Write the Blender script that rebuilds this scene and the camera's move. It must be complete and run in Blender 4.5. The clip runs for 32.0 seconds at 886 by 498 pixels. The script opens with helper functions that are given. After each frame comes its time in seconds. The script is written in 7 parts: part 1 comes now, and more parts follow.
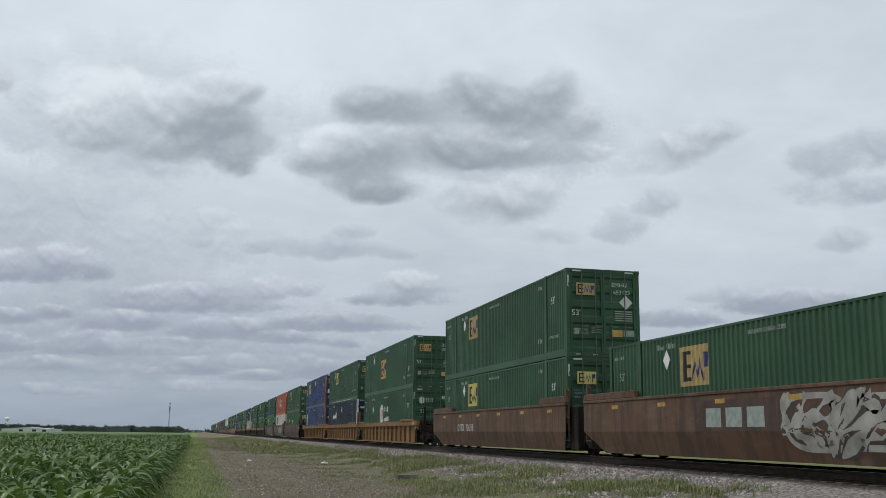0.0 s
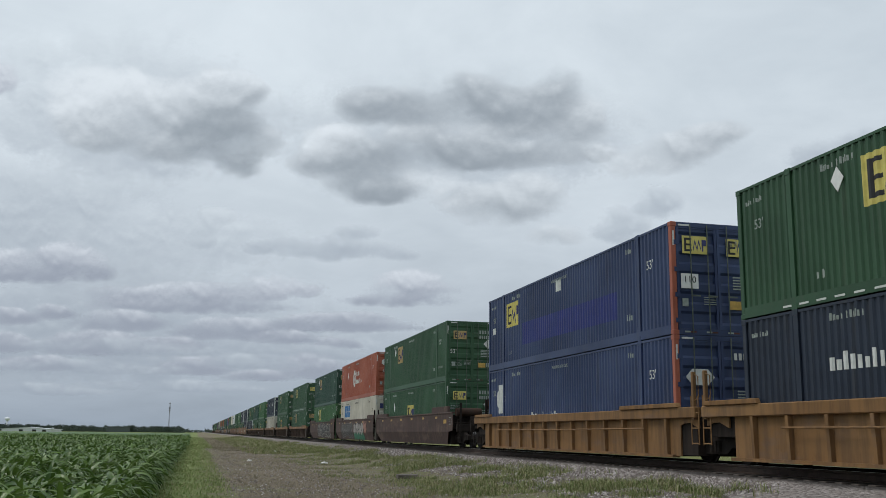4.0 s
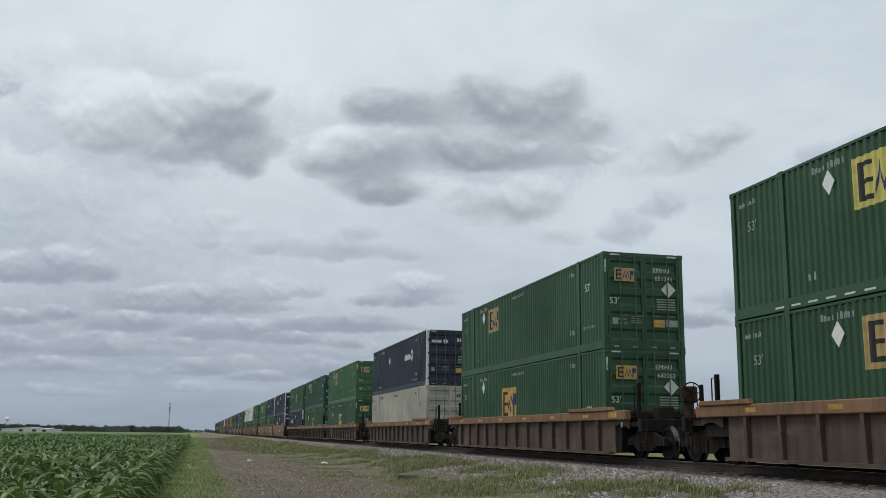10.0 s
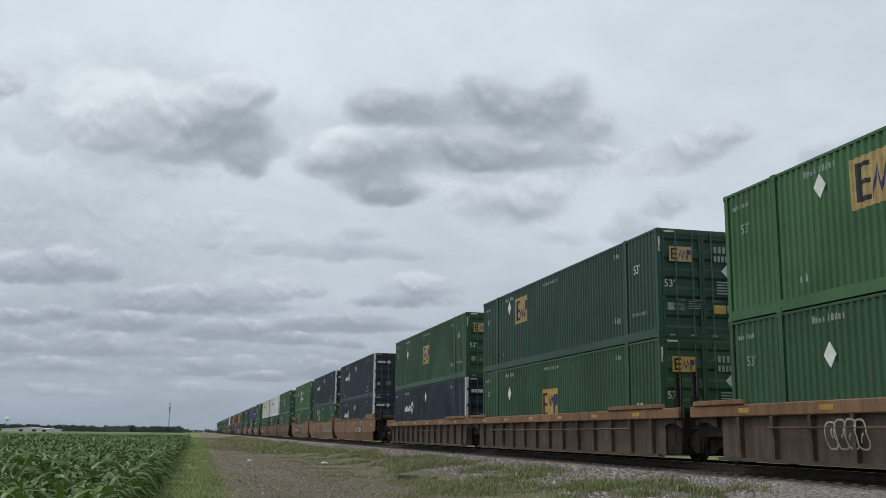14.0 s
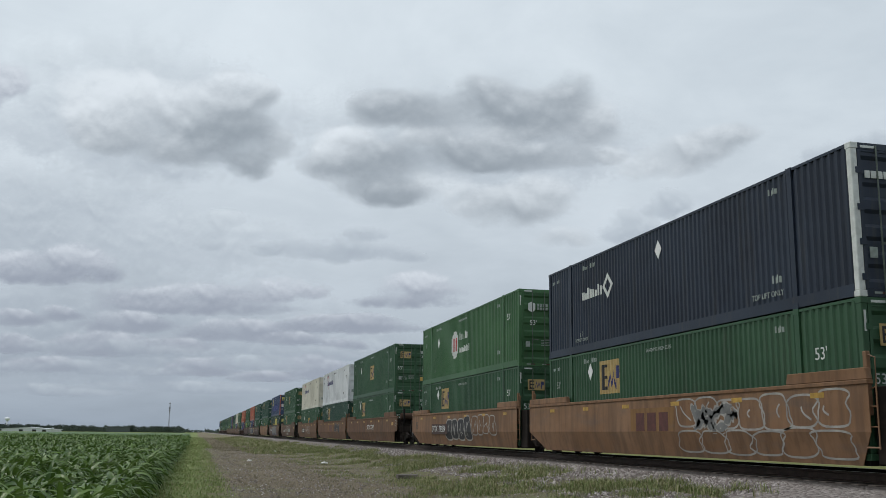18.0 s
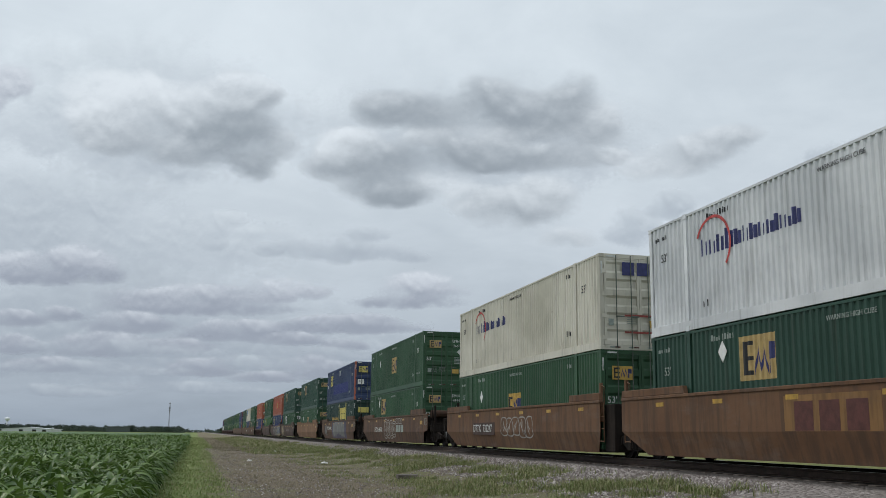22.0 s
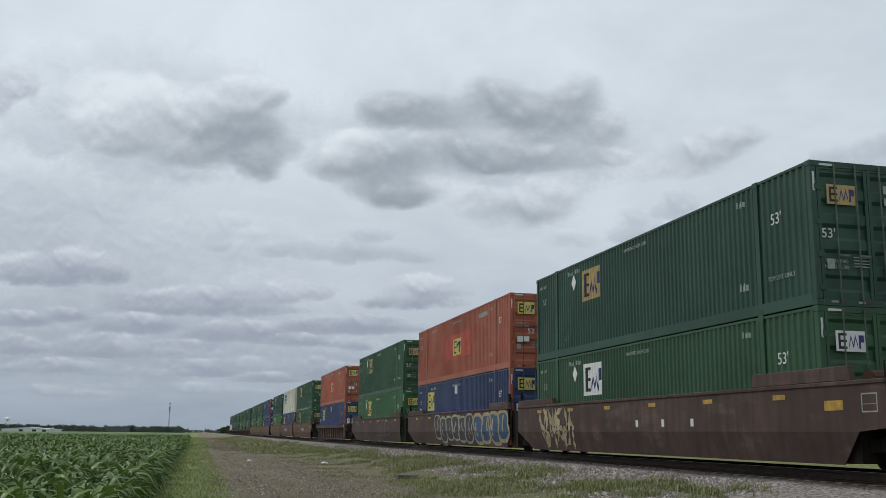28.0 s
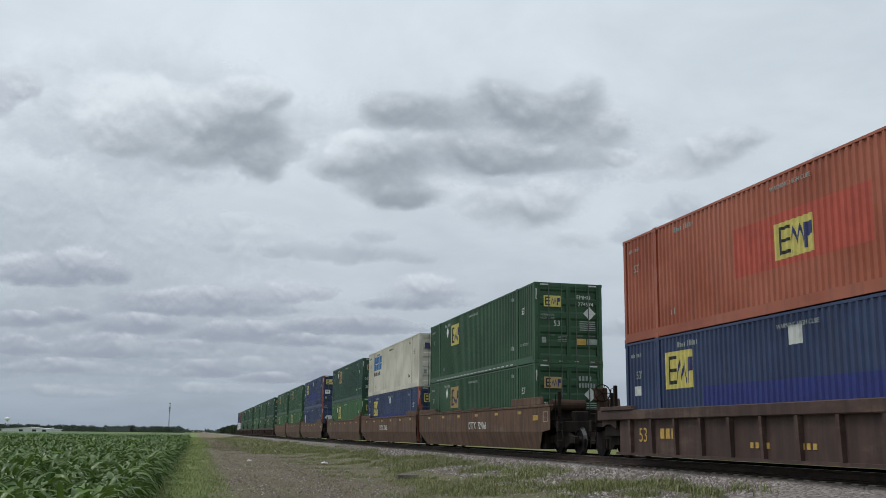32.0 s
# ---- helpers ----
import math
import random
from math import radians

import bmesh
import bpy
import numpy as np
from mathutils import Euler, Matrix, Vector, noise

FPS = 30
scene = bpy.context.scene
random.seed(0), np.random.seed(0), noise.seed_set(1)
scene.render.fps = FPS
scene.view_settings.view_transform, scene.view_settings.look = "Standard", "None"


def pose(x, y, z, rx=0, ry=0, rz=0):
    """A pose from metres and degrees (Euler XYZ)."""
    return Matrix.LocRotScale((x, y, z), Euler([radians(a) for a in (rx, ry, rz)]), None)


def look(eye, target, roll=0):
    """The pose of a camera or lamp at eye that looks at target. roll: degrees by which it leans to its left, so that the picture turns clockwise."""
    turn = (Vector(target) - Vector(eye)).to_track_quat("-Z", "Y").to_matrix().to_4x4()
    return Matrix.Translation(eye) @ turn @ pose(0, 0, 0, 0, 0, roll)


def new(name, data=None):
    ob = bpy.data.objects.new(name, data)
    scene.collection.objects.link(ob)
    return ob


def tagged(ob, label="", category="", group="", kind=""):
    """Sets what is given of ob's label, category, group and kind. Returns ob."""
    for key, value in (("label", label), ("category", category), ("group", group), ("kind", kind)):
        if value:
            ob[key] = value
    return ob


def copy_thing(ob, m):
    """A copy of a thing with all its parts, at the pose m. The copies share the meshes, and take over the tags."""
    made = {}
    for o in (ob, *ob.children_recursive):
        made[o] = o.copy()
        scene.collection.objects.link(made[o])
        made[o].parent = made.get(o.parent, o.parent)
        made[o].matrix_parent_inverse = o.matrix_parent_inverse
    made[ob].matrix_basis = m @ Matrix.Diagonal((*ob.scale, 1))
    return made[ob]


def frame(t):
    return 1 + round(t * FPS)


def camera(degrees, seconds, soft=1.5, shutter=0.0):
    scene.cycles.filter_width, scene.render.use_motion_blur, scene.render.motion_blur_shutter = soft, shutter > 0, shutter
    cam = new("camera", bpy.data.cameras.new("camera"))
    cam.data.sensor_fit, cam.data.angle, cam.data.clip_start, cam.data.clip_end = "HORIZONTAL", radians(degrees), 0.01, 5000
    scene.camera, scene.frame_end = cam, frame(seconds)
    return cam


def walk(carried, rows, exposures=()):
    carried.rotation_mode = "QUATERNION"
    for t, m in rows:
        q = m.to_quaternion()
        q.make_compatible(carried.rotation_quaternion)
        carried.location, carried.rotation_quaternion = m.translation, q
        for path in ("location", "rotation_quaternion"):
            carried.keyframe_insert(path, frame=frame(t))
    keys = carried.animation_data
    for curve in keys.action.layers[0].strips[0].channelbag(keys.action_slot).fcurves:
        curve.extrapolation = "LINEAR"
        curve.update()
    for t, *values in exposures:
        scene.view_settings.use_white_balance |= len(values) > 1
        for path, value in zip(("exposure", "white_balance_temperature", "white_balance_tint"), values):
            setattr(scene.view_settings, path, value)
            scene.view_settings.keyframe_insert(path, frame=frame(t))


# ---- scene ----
cam = camera(48.98, 32.0, soft=0.70)
EYE = Vector((0.0, 0.0, 1.45))
YAW, PITCH = 0.2415, 0.1887
AIM = Vector((math.sin(YAW) * math.cos(PITCH), math.cos(YAW) * math.cos(PITCH), math.sin(PITCH)))
walk(cam, [(0.0, look(EYE, EYE + AIM, 0.70)), (32.0, look(EYE, EYE + AIM, 0.70))], exposures=[(0.0, 0.0), (32.0, 0.0)])

# The plan: y runs along the track, away from the camera; z = 0 is the field's ground.
TRACK_X = 12.72      # middle of the track
RAIL_Z = 0.87        # top of the rails
BED_Z = 0.68         # top of the sleepers
BOX_L, BOX_W, BOX_H = 16.154, 2.591, 2.895
LOW_Z, HIGH_Z = 1.09, 3.988
SPEED, GAIN = 17.414, 0.0038   # metres a second, and its slow rise


def travel(t):
    return SPEED * t + 0.5 * GAIN * t * t


# ---- light ----
SUN_AZ, SUN_EL = radians(-76), radians(60)   # from +y towards +x
world = bpy.data.worlds.new("overcast_sky")
scene.world = world
world.use_nodes = True
wn, wl = world.node_tree.nodes, world.node_tree.links
wn.clear()


def wnode(kind, **inputs):
    n = wn.new(kind)
    for k, v in inputs.items():
        n.inputs[k].default_value = v
    return n


def wmath(op, a, b=None, clamp=False):
    n = wn.new("ShaderNodeMath")
    n.operation, n.use_clamp = op, clamp
    for i, v in enumerate((a, b)):
        if v is None:
            continue
        if isinstance(v, (int, float)):
            n.inputs[i].default_value = v
        else:
            wl.new(v, n.inputs[i])
    return n.outputs[0]


sky = wn.new("ShaderNodeTexSky")
sky.sky_type, sky.sun_disc = "NISHITA", False
sky.sun_elevation, sky.sun_rotation = SUN_EL, SUN_AZ
sky.dust_density = 4.0
tc = wn.new("ShaderNodeTexCoord")
sep = wn.new("ShaderNodeSeparateXYZ")
wl.new(tc.outputs["Generated"], sep.inputs[0])
# the overcast deck: a flat layer far above, thinner and greyer towards the horizon
up = wmath("MAXIMUM", sep.outputs["Z"], 0.0)
deck = wmath("ADD", up, 0.24)
comb = wn.new("ShaderNodeCombineXYZ")
wl.new(wmath("DIVIDE", sep.outputs["X"], deck), comb.inputs[0])
wl.new(wmath("DIVIDE", sep.outputs["Y"], deck), comb.inputs[1])
n1 = wnode("ShaderNodeTexNoise", Scale=1.1, Detail=6.0, Roughness=0.55, Distortion=0.3)
n2 = wnode("ShaderNodeTexNoise", Scale=3.1, Detail=5.0, Roughness=0.6, Distortion=0.4)
wl.new(comb.outputs[0], n1.inputs["Vector"])
wl.new(comb.outputs[0], n2.inputs["Vector"])
blot = wmath("ADD", wmath("MULTIPLY", n1.outputs["Fac"], 0.65), wmath("MULTIPLY", n2.outputs["Fac"], 0.35))
ramp = wn.new("ShaderNodeValToRGB")
ramp.color_ramp.elements[0].position, ramp.color_ramp.elements[0].color = 0.32, (0.590, 0.668, 0.738, 1)
ramp.color_ramp.elements[1].position, ramp.color_ramp.elements[1].color = 0.66, (0.835, 0.920, 0.985, 1)
wl.new(blot, ramp.inputs[0])
low = wn.new("ShaderNodeValToRGB")
low.color_ramp.elements[0].position, low.color_ramp.elements[0].color = 0.0, (0.34, 0.405, 0.49, 1)
low.color_ramp.elements[1].position, low.color_ramp.elements[1].color = 0.30, (0.54, 0.605, 0.68, 1)
wl.new(up, low.inputs[0])
streak = wn.new("ShaderNodeMix")
streak.data_type, streak.blend_type = "RGBA", "MULTIPLY"
streak.inputs[0].default_value = 1.0
grey = wn.new("ShaderNodeCombineColor")
shade = wmath("ADD", wmath("MULTIPLY", wmath("SUBTRACT", blot, 0.5), 0.6), 0.97)
for i in range(3):
    wl.new(shade, grey.inputs[i])
wl.new(low.outputs[0], streak.inputs[6])
wl.new(grey.outputs[0], streak.inputs[7])
fade = wmath("MULTIPLY", up, 3.0, True)
mix = wn.new("ShaderNodeMix")
mix.data_type = "RGBA"
wl.new(fade, mix.inputs[0])
wl.new(streak.outputs[2], mix.inputs[6])
wl.new(ramp.outputs[0], mix.inputs[7])
bg_sky, bg_deck = wnode("ShaderNodeBackground", Strength=0.05), wnode("ShaderNodeBackground", Strength=0.98)
wl.new(sky.outputs[0], bg_sky.inputs[0])
wl.new(mix.outputs[2], bg_deck.inputs[0])
both = wn.new("ShaderNodeMixShader")
both.inputs[0].default_value = 0.93
wl.new(bg_sky.outputs[0], both.inputs[1])
wl.new(bg_deck.outputs[0], both.inputs[2])
wout = wn.new("ShaderNodeOutputWorld")
wl.new(both.outputs[0], wout.inputs[0])

sun = new("sun", bpy.data.lights.new("sun", "SUN"))
sun.data.energy, sun.data.angle, sun.data.color = 1.25, radians(18), (1.0, 0.96, 0.90)
sun.matrix_basis = look(Vector((math.sin(SUN_AZ) * math.cos(SUN_EL), math.cos(SUN_AZ) * math.cos(SUN_EL), math.sin(SUN_EL))) * 60, (0, 0, 0))


# ---- materials ----
class Nodes:
    """A short hand for node trees."""

    def __init__(self, name):
        self.mat = bpy.data.materials.new(name)
        self.mat.use_nodes = True
        self.n, self.l = self.mat.node_tree.nodes, self.mat.node_tree.links
        self.bsdf = self.n["Principled BSDF"]
        self.out = self.n["Material Output"]
        self.coord = self.n.new("ShaderNodeTexCoord")
        self.info = self.n.new("ShaderNodeObjectInfo")

    def put(self, socket, v):
        if isinstance(v, (int, float)):
            socket.default_value = v
        elif isinstance(v, tuple):
            socket.default_value = (*v, 1) if len(v) == 3 and len(socket.default_value) == 4 else v
        else:
            self.l.new(v, socket)

    def math(self, op, a, b=0.0, clamp=False):
        n = self.n.new("ShaderNodeMath")
        n.operation, n.use_clamp = op, clamp
        self.put(n.inputs[0], a)
        self.put(n.inputs[1], b)
        return n.outputs[0]

    def noise(self, scale, detail=4.0, rough=0.55, stretch=(1, 1, 1), space="Object", w=None, distort=0.0):
        m = self.n.new("ShaderNodeMapping")
        m.inputs["Scale"].default_value = stretch
        src = self.n.new("ShaderNodeNewGeometry").outputs["Position"] if space == "World" else self.coord.outputs[space]
        self.l.new(src, m.inputs["Vector"])
        n = self.n.new("ShaderNodeTexNoise")
        if w is not None:
            n.noise_dimensions = "4D"
            self.put(n.inputs["W"], w)
        self.l.new(m.outputs[0], n.inputs["Vector"])
        for k, v in (("Scale", scale), ("Detail", detail), ("Roughness", rough), ("Distortion", distort)):
            n.inputs[k].default_value = v
        return n.outputs["Fac"]

    def sep(self, v):
        n = self.n.new("ShaderNodeSeparateXYZ")
        self.l.new(v, n.inputs[0])
        return n

    def band(self, v, a, b):
        n = self.n.new("ShaderNodeMapRange")
        n.interpolation_type = "SMOOTHSTEP"
        self.put(n.inputs["Value"], v)
        n.inputs["From Min"].default_value, n.inputs["From Max"].default_value = a, b
        return n.outputs[0]

    def mix(self, f, a, b, mode="MIX"):
        n = self.n.new("ShaderNodeMix")
        n.data_type, n.blend_type = "RGBA", mode
        self.put(n.inputs[0], f)
        self.put(n.inputs[6], a)
        self.put(n.inputs[7], b)
        return n.outputs[2]

    def bump(self, height, strength=0.3, dist=0.02):
        n = self.n.new("ShaderNodeBump")
        n.inputs["Strength"].default_value, n.inputs["Distance"].default_value = strength, dist
        self.put(n.inputs["Height"], height)
        self.l.new(n.outputs[0], self.bsdf.inputs["Normal"])

    def done(self, color, rough=0.6, metal=0.0, spec=0.5):
        self.put(self.bsdf.inputs["Base Color"], color)
        self.put(self.bsdf.inputs["Roughness"], rough)
        self.put(self.bsdf.inputs["Metallic"], metal)
        self.put(self.bsdf.inputs["Specular IOR Level"], spec)
        return self.mat


def scaled(c, k):
    return tuple(min(1.0, x * k) for x in c)


def paint(name, c, fade_to=None, rust=0.35, rough=0.5, dirt=0.3):
    """Weathered enamel on steel: chalky fading, rust runs, road dirt."""
    m = Nodes(name)
    seed = m.math("MULTIPLY", m.info.outputs["Random"], 40.0)
    big = m.noise(0.55, 5, 0.6, (1, 0.6, 0.8), w=seed)
    runs = m.noise(2.2, 4, 0.6, (3.0, 3.0, 0.22), w=seed)
    fine = m.noise(38, 3, 0.6)
    col = m.mix(m.band(big, 0.3, 0.7), scaled(c, 0.80), fade_to or scaled(c, 1.28))
    col = m.mix(m.math("MULTIPLY", m.band(runs, 0.50, 0.74), dirt), col, (0.070, 0.064, 0.052))
    spots = m.noise(5.5, 6, 0.7, (1, 1, 0.6), w=seed)
    col = m.mix(m.math("MULTIPLY", m.band(spots, 0.64, 0.72), rust), col, (0.11, 0.045, 0.022))
    tint = m.math("ADD", m.math("MULTIPLY", m.info.outputs["Random"], 0.14), 0.93)
    grey = m.n.new("ShaderNodeCombineColor")
    for i in range(3):
        m.l.new(tint, grey.inputs[i])
    col = m.mix(1.0, col, grey.outputs[0], "MULTIPLY")
    m.bump(m.math("ADD", m.math("MULTIPLY", big, 0.6), m.math("MULTIPLY", fine, 0.05)), 0.25, 0.03)
    return m.done(col, m.math("ADD", m.math("MULTIPLY", fine, 0.25), rough - 0.1), 0.0, 0.35)


def rusty(name, c, c2, rough=0.75, dirt=0.5, spec=0.3):
    """Faded, grimy paint on a freight car."""
    m = Nodes(name)
    seed = m.math("MULTIPLY", m.info.outputs["Random"], 60.0)
    big = m.noise(0.5, 6, 0.62, (1, 0.7, 1.2), w=seed)
    runs = m.noise(1.6, 5, 0.62, (2.5, 2.5, 0.3), w=seed)
    spots = m.noise(7.0, 6, 0.7, w=seed)
    fine = m.noise(45, 3, 0.6)
    col = m.mix(m.band(big, 0.3, 0.72), c, c2)
    dust = m.noise(1.1, 6, 0.65, (1, 0.5, 1.6), w=seed)
    col = m.mix(m.math("MULTIPLY", m.band(dust, 0.50, 0.68), 0.62 if spec > 0.2 else 0.1), col, (0.165, 0.112, 0.082))
    col = m.mix(m.math("MULTIPLY", m.band(runs, 0.40, 0.64), min(0.85, dirt + 0.08)), col, (0.038, 0.029, 0.024))
    col = m.mix(m.math("MULTIPLY", m.band(spots, 0.6, 0.72), 0.45 if spec > 0.2 else 0.2), col, (0.10, 0.050, 0.028))
    m.bump(m.math("ADD", m.math("MULTIPLY", spots, 0.5), m.math("MULTIPLY", fine, 0.1)), 0.25, 0.02)
    return m.done(col, m.math("ADD", m.math("MULTIPLY", spots, 0.2), rough - 0.1), 0.0, spec)


def plain(name, c, rough=0.6, metal=0.0, amount=0.25, scale=6.0, spec=0.5):
    m = Nodes(name)
    a, b = m.noise(scale, 5, 0.6), m.noise(scale * 9, 3, 0.6)
    col = m.mix(m.band(a, 0.3, 0.7), scaled(c, 1 - amount), scaled(c, 1 + amount))
    m.bump(m.math("ADD", a, m.math("MULTIPLY", b, 0.3)), 0.2, 0.01)
    return m.done(col, m.math("ADD", m.math("MULTIPLY", b, 0.2), rough - 0.1), metal, spec)


GREEN = paint("green_container_paint", (0.027, 0.080, 0.037), (0.039, 0.099, 0.049))
GREEN_B = paint("bright_green_container_paint", (0.042, 0.124, 0.045), (0.062, 0.150, 0.062))
GREEN_D = paint("dark_green_container_paint", (0.020, 0.062, 0.042), (0.030, 0.078, 0.054))
GREEN_T = paint("deep_teal_container_paint", (0.014, 0.040, 0.034), (0.022, 0.052, 0.044))
NAVY = paint("navy_container_paint", (0.015, 0.023, 0.041), (0.024, 0.035, 0.057), rust=0.2)
BLUE = paint("blue_container_paint", (0.026, 0.044, 0.112), (0.046, 0.070, 0.150), rust=0.3)
ORANGE = paint("orange_red_container_paint", (0.35, 0.086, 0.044), (0.40, 0.130, 0.080), rust=0.3)
CREAM = paint("cream_container_paint", (0.56, 0.53, 0.43), (0.66, 0.63, 0.54), rust=0.4)
WHITE = paint("white_container_paint", (0.66, 0.68, 0.70), (0.76, 0.77, 0.78), rust=0.2)
SILVER = paint("grey_container_paint", (0.42, 0.40, 0.33), (0.51, 0.485, 0.405), rust=0.3)
CAR_BROWN = rusty("brown_car_paint", (0.100, 0.053, 0.032), (0.148, 0.086, 0.055))
CAR_DARK = rusty("dark_brown_car_paint", (0.064, 0.038, 0.033), (0.098, 0.061, 0.052))
CAR_TAN = rusty("tan_car_paint", (0.192, 0.101, 0.050), (0.255, 0.147, 0.084), dirt=0.30)
CAR_ORANGE = rusty("faded_orange_car_paint", (0.125, 0.062, 0.032), (0.170, 0.092, 0.050), dirt=0.4)
CAR_OCHRE = rusty("ochre_car_paint", (0.200, 0.104, 0.038), (0.260, 0.145, 0.060), dirt=0.35)
CAR_SOOT = rusty("soot_brown_car_paint", (0.070, 0.048, 0.037), (0.108, 0.076, 0.058))
# black from grime, with the shade under the cars added to the colour
GRIME_SHADE = rusty("grimy_shaded_black_steel", (0.009, 0.008, 0.007), (0.020, 0.016, 0.014), rough=0.9, spec=0.15)
RUST_GEAR = rusty("rusty_brake_gear", (0.040, 0.022, 0.015), (0.075, 0.040, 0.026), rough=0.85, spec=0.2)
DARK = plain("dark_gap_steel", (0.018, 0.018, 0.018), 0.8)
# worn steel, its colour darkened further for the shade under the cars
WHEEL = plain("worn_shaded_wheel_steel", (0.013, 0.011, 0.010), 0.75, 0.0, spec=0.15)
TREAD = plain("worn_tread_steel", (0.13, 0.125, 0.12), 0.34, 1.0, 0.2)
RAIL_MAT = plain("rusty_rail_steel", (0.060, 0.038, 0.028), 0.7, 0.2)
RAIL_TOP = plain("polished_rail_head", (0.45, 0.44, 0.43), 0.3, 1.0, 0.1)
TIE_MAT = plain("creosoted_sleeper_wood", (0.055, 0.045, 0.038), 0.9, 0, 0.4, 3.0)
BAR = plain("dull_bar_steel", (0.10, 0.12, 0.10), 0.5, 0.4)
INK_WHITE = plain("white_lettering", (0.58, 0.60, 0.57), 0.6, 0, 0.12)
INK_GREY = plain("faded_white_lettering", (0.27, 0.31, 0.28), 0.6, 0, 0.2)
INK_BLACK = plain("black_lettering", (0.016, 0.016, 0.018), 0.6)
INK_NAVY = plain("navy_lettering", (0.030, 0.035, 0.13), 0.6)
INK_BLUE = plain("blue_lettering", (0.025, 0.15, 0.36), 0.6)
INK_RED = plain("red_lettering", (0.45, 0.05, 0.045), 0.6)
DECAL_YELLOW = plain("yellow_decal", (0.58, 0.50, 0.13), 0.55, 0, 0.12)
DECAL_TAN = plain("faded_tan_decal", (0.42, 0.30, 0.12), 0.6, 0, 0.15)
DECAL_OCHRE = plain("ochre_decal", (0.50, 0.32, 0.07), 0.6, 0, 0.2)
DECAL_WHITE = plain("white_decal", (0.72, 0.72, 0.70), 0.55, 0, 0.08)
REFLECT = plain("yellow_reflector", (0.40, 0.235, 0.035), 0.5, 0, 0.3)
FRESH_BLUE = plain("fresher_blue_paint", (0.018, 0.028, 0.165), 0.5, 0, 0.12, 2.0)
FRESH_RED = plain("fresher_red_paint", (0.44, 0.075, 0.045), 0.5, 0, 0.12, 2.0)
STRIPE_BROWN = plain("dark_red_mark_paint", (0.085, 0.026, 0.020), 0.65, 0, 0.25)
STRIPE_RED = plain("red_stripe", (0.27, 0.05, 0.04), 0.5)
SPRAY = {"white": plain("white_spray_paint", (0.30, 0.285, 0.26), 0.7, 0, 0.3, 2.0), "black": plain("black_spray_paint", (0.020, 0.020, 0.022), 0.7, 0, 0.3, 2.0),
         "cream": plain("cream_spray_paint", (0.33, 0.27, 0.16), 0.7, 0, 0.25, 2.0), "green": plain("green_spray_paint", (0.03, 0.16, 0.09), 0.7, 0, 0.3, 2.0),
         "pink": plain("pink_spray_paint", (0.32, 0.165, 0.125), 0.7, 0, 0.25, 2.0), "grey": plain("grey_spray_paint", (0.145, 0.145, 0.14), 0.7, 0, 0.3, 2.0),
         "blue": plain("blue_spray_paint", (0.030, 0.075, 0.145), 0.7, 0, 0.3, 2.0), "soot": plain("soot_brown_spray_paint", (0.050, 0.044, 0.040), 0.75, 0, 0.3, 2.0), "violet": plain("violet_spray_paint", (0.070, 0.062, 0.098), 0.75, 0, 0.3, 1.2),
         "pale": plain("pale_grey_spray_paint", (0.155, 0.158, 0.152), 0.75, 0, 0.22, 1.5)}


# ---- mesh helpers ----
def box(bm, x0, x1, y0, y1, z0, z1):
    v = [bm.verts.new((x, y, z)) for x in (x0, x1) for y in (y0, y1) for z in (z0, z1)]
    for f in ((0, 1, 3, 2), (4, 6, 7, 5), (0, 4, 5, 1), (2, 3, 7, 6), (0, 2, 6, 4), (1, 5, 7, 3)):
        bm.faces.new([v[i] for i in f])


def boxes(*dims):
    bm = bmesh.new()
    for d in dims:
        box(bm, *d)
    return bm


def softened(bm, r=0.012):
    bmesh.ops.bevel(bm, geom=list(bm.edges), offset=r, segments=1, affect="EDGES", clamp_overlap=True)
    return bm


def prism(outline, axis, a, b):
    """An outline in the two other axes, swept along axis from a to b."""
    bm = bmesh.new()

    def at(p, d):
        q = list(p)
        q.insert("xyz".index(axis), d)
        return q
    lo = [bm.verts.new(at(p, a)) for p in outline]
    hi = [bm.verts.new(at(p, b)) for p in outline]
    n = len(outline)
    for i in range(n):
        bm.faces.new((lo[i], lo[(i + 1) % n], hi[(i + 1) % n], hi[i]))
    bm.faces.new(lo[::-1])
    bm.faces.new(hi)
    bmesh.ops.recalc_face_normals(bm, faces=bm.faces)
    return bm


def tube(bm, path, r, n=8):
    """A round bar along a path of points."""
    rings = []
    pts = [Vector(p) for p in path]
    for i, p in enumerate(pts):
        d = (pts[min(i + 1, len(pts) - 1)] - pts[max(i - 1, 0)]).normalized()
        q = d.to_track_quat("Z", "Y")
        rings.append([bm.verts.new(p + q @ Vector((r * math.cos(a), r * math.sin(a), 0))) for a in [2 * math.pi * k / n for k in range(n)]])
    for a, b in zip(rings, rings[1:]):
        for k in range(n):
            bm.faces.new((a[k], a[(k + 1) % n], b[(k + 1) % n], b[k]))
    bm.faces.new(rings[0][::-1])
    bm.faces.new(rings[-1])
    return bm


def tubes(*paths, r=0.02, n=8):
    bm = bmesh.new()
    for p in paths:
        tube(bm, p, r, n)
    return bm


def as_mesh(name, bm, *mats, smooth=False):
    bmesh.ops.recalc_face_normals(bm, faces=bm.faces)
    me = bpy.data.meshes.new(name)
    bm.to_mesh(me)
    bm.free()
    for m in mats:
        me.materials.append(m)
    if smooth:
        me.shade_smooth()
    return me


TINY = ("lettering", "wordmark", "stencil_mark", "small_print", "comb_mark", "zigzag_mark", "logo_shape", "spray_outline", "spray_fill")


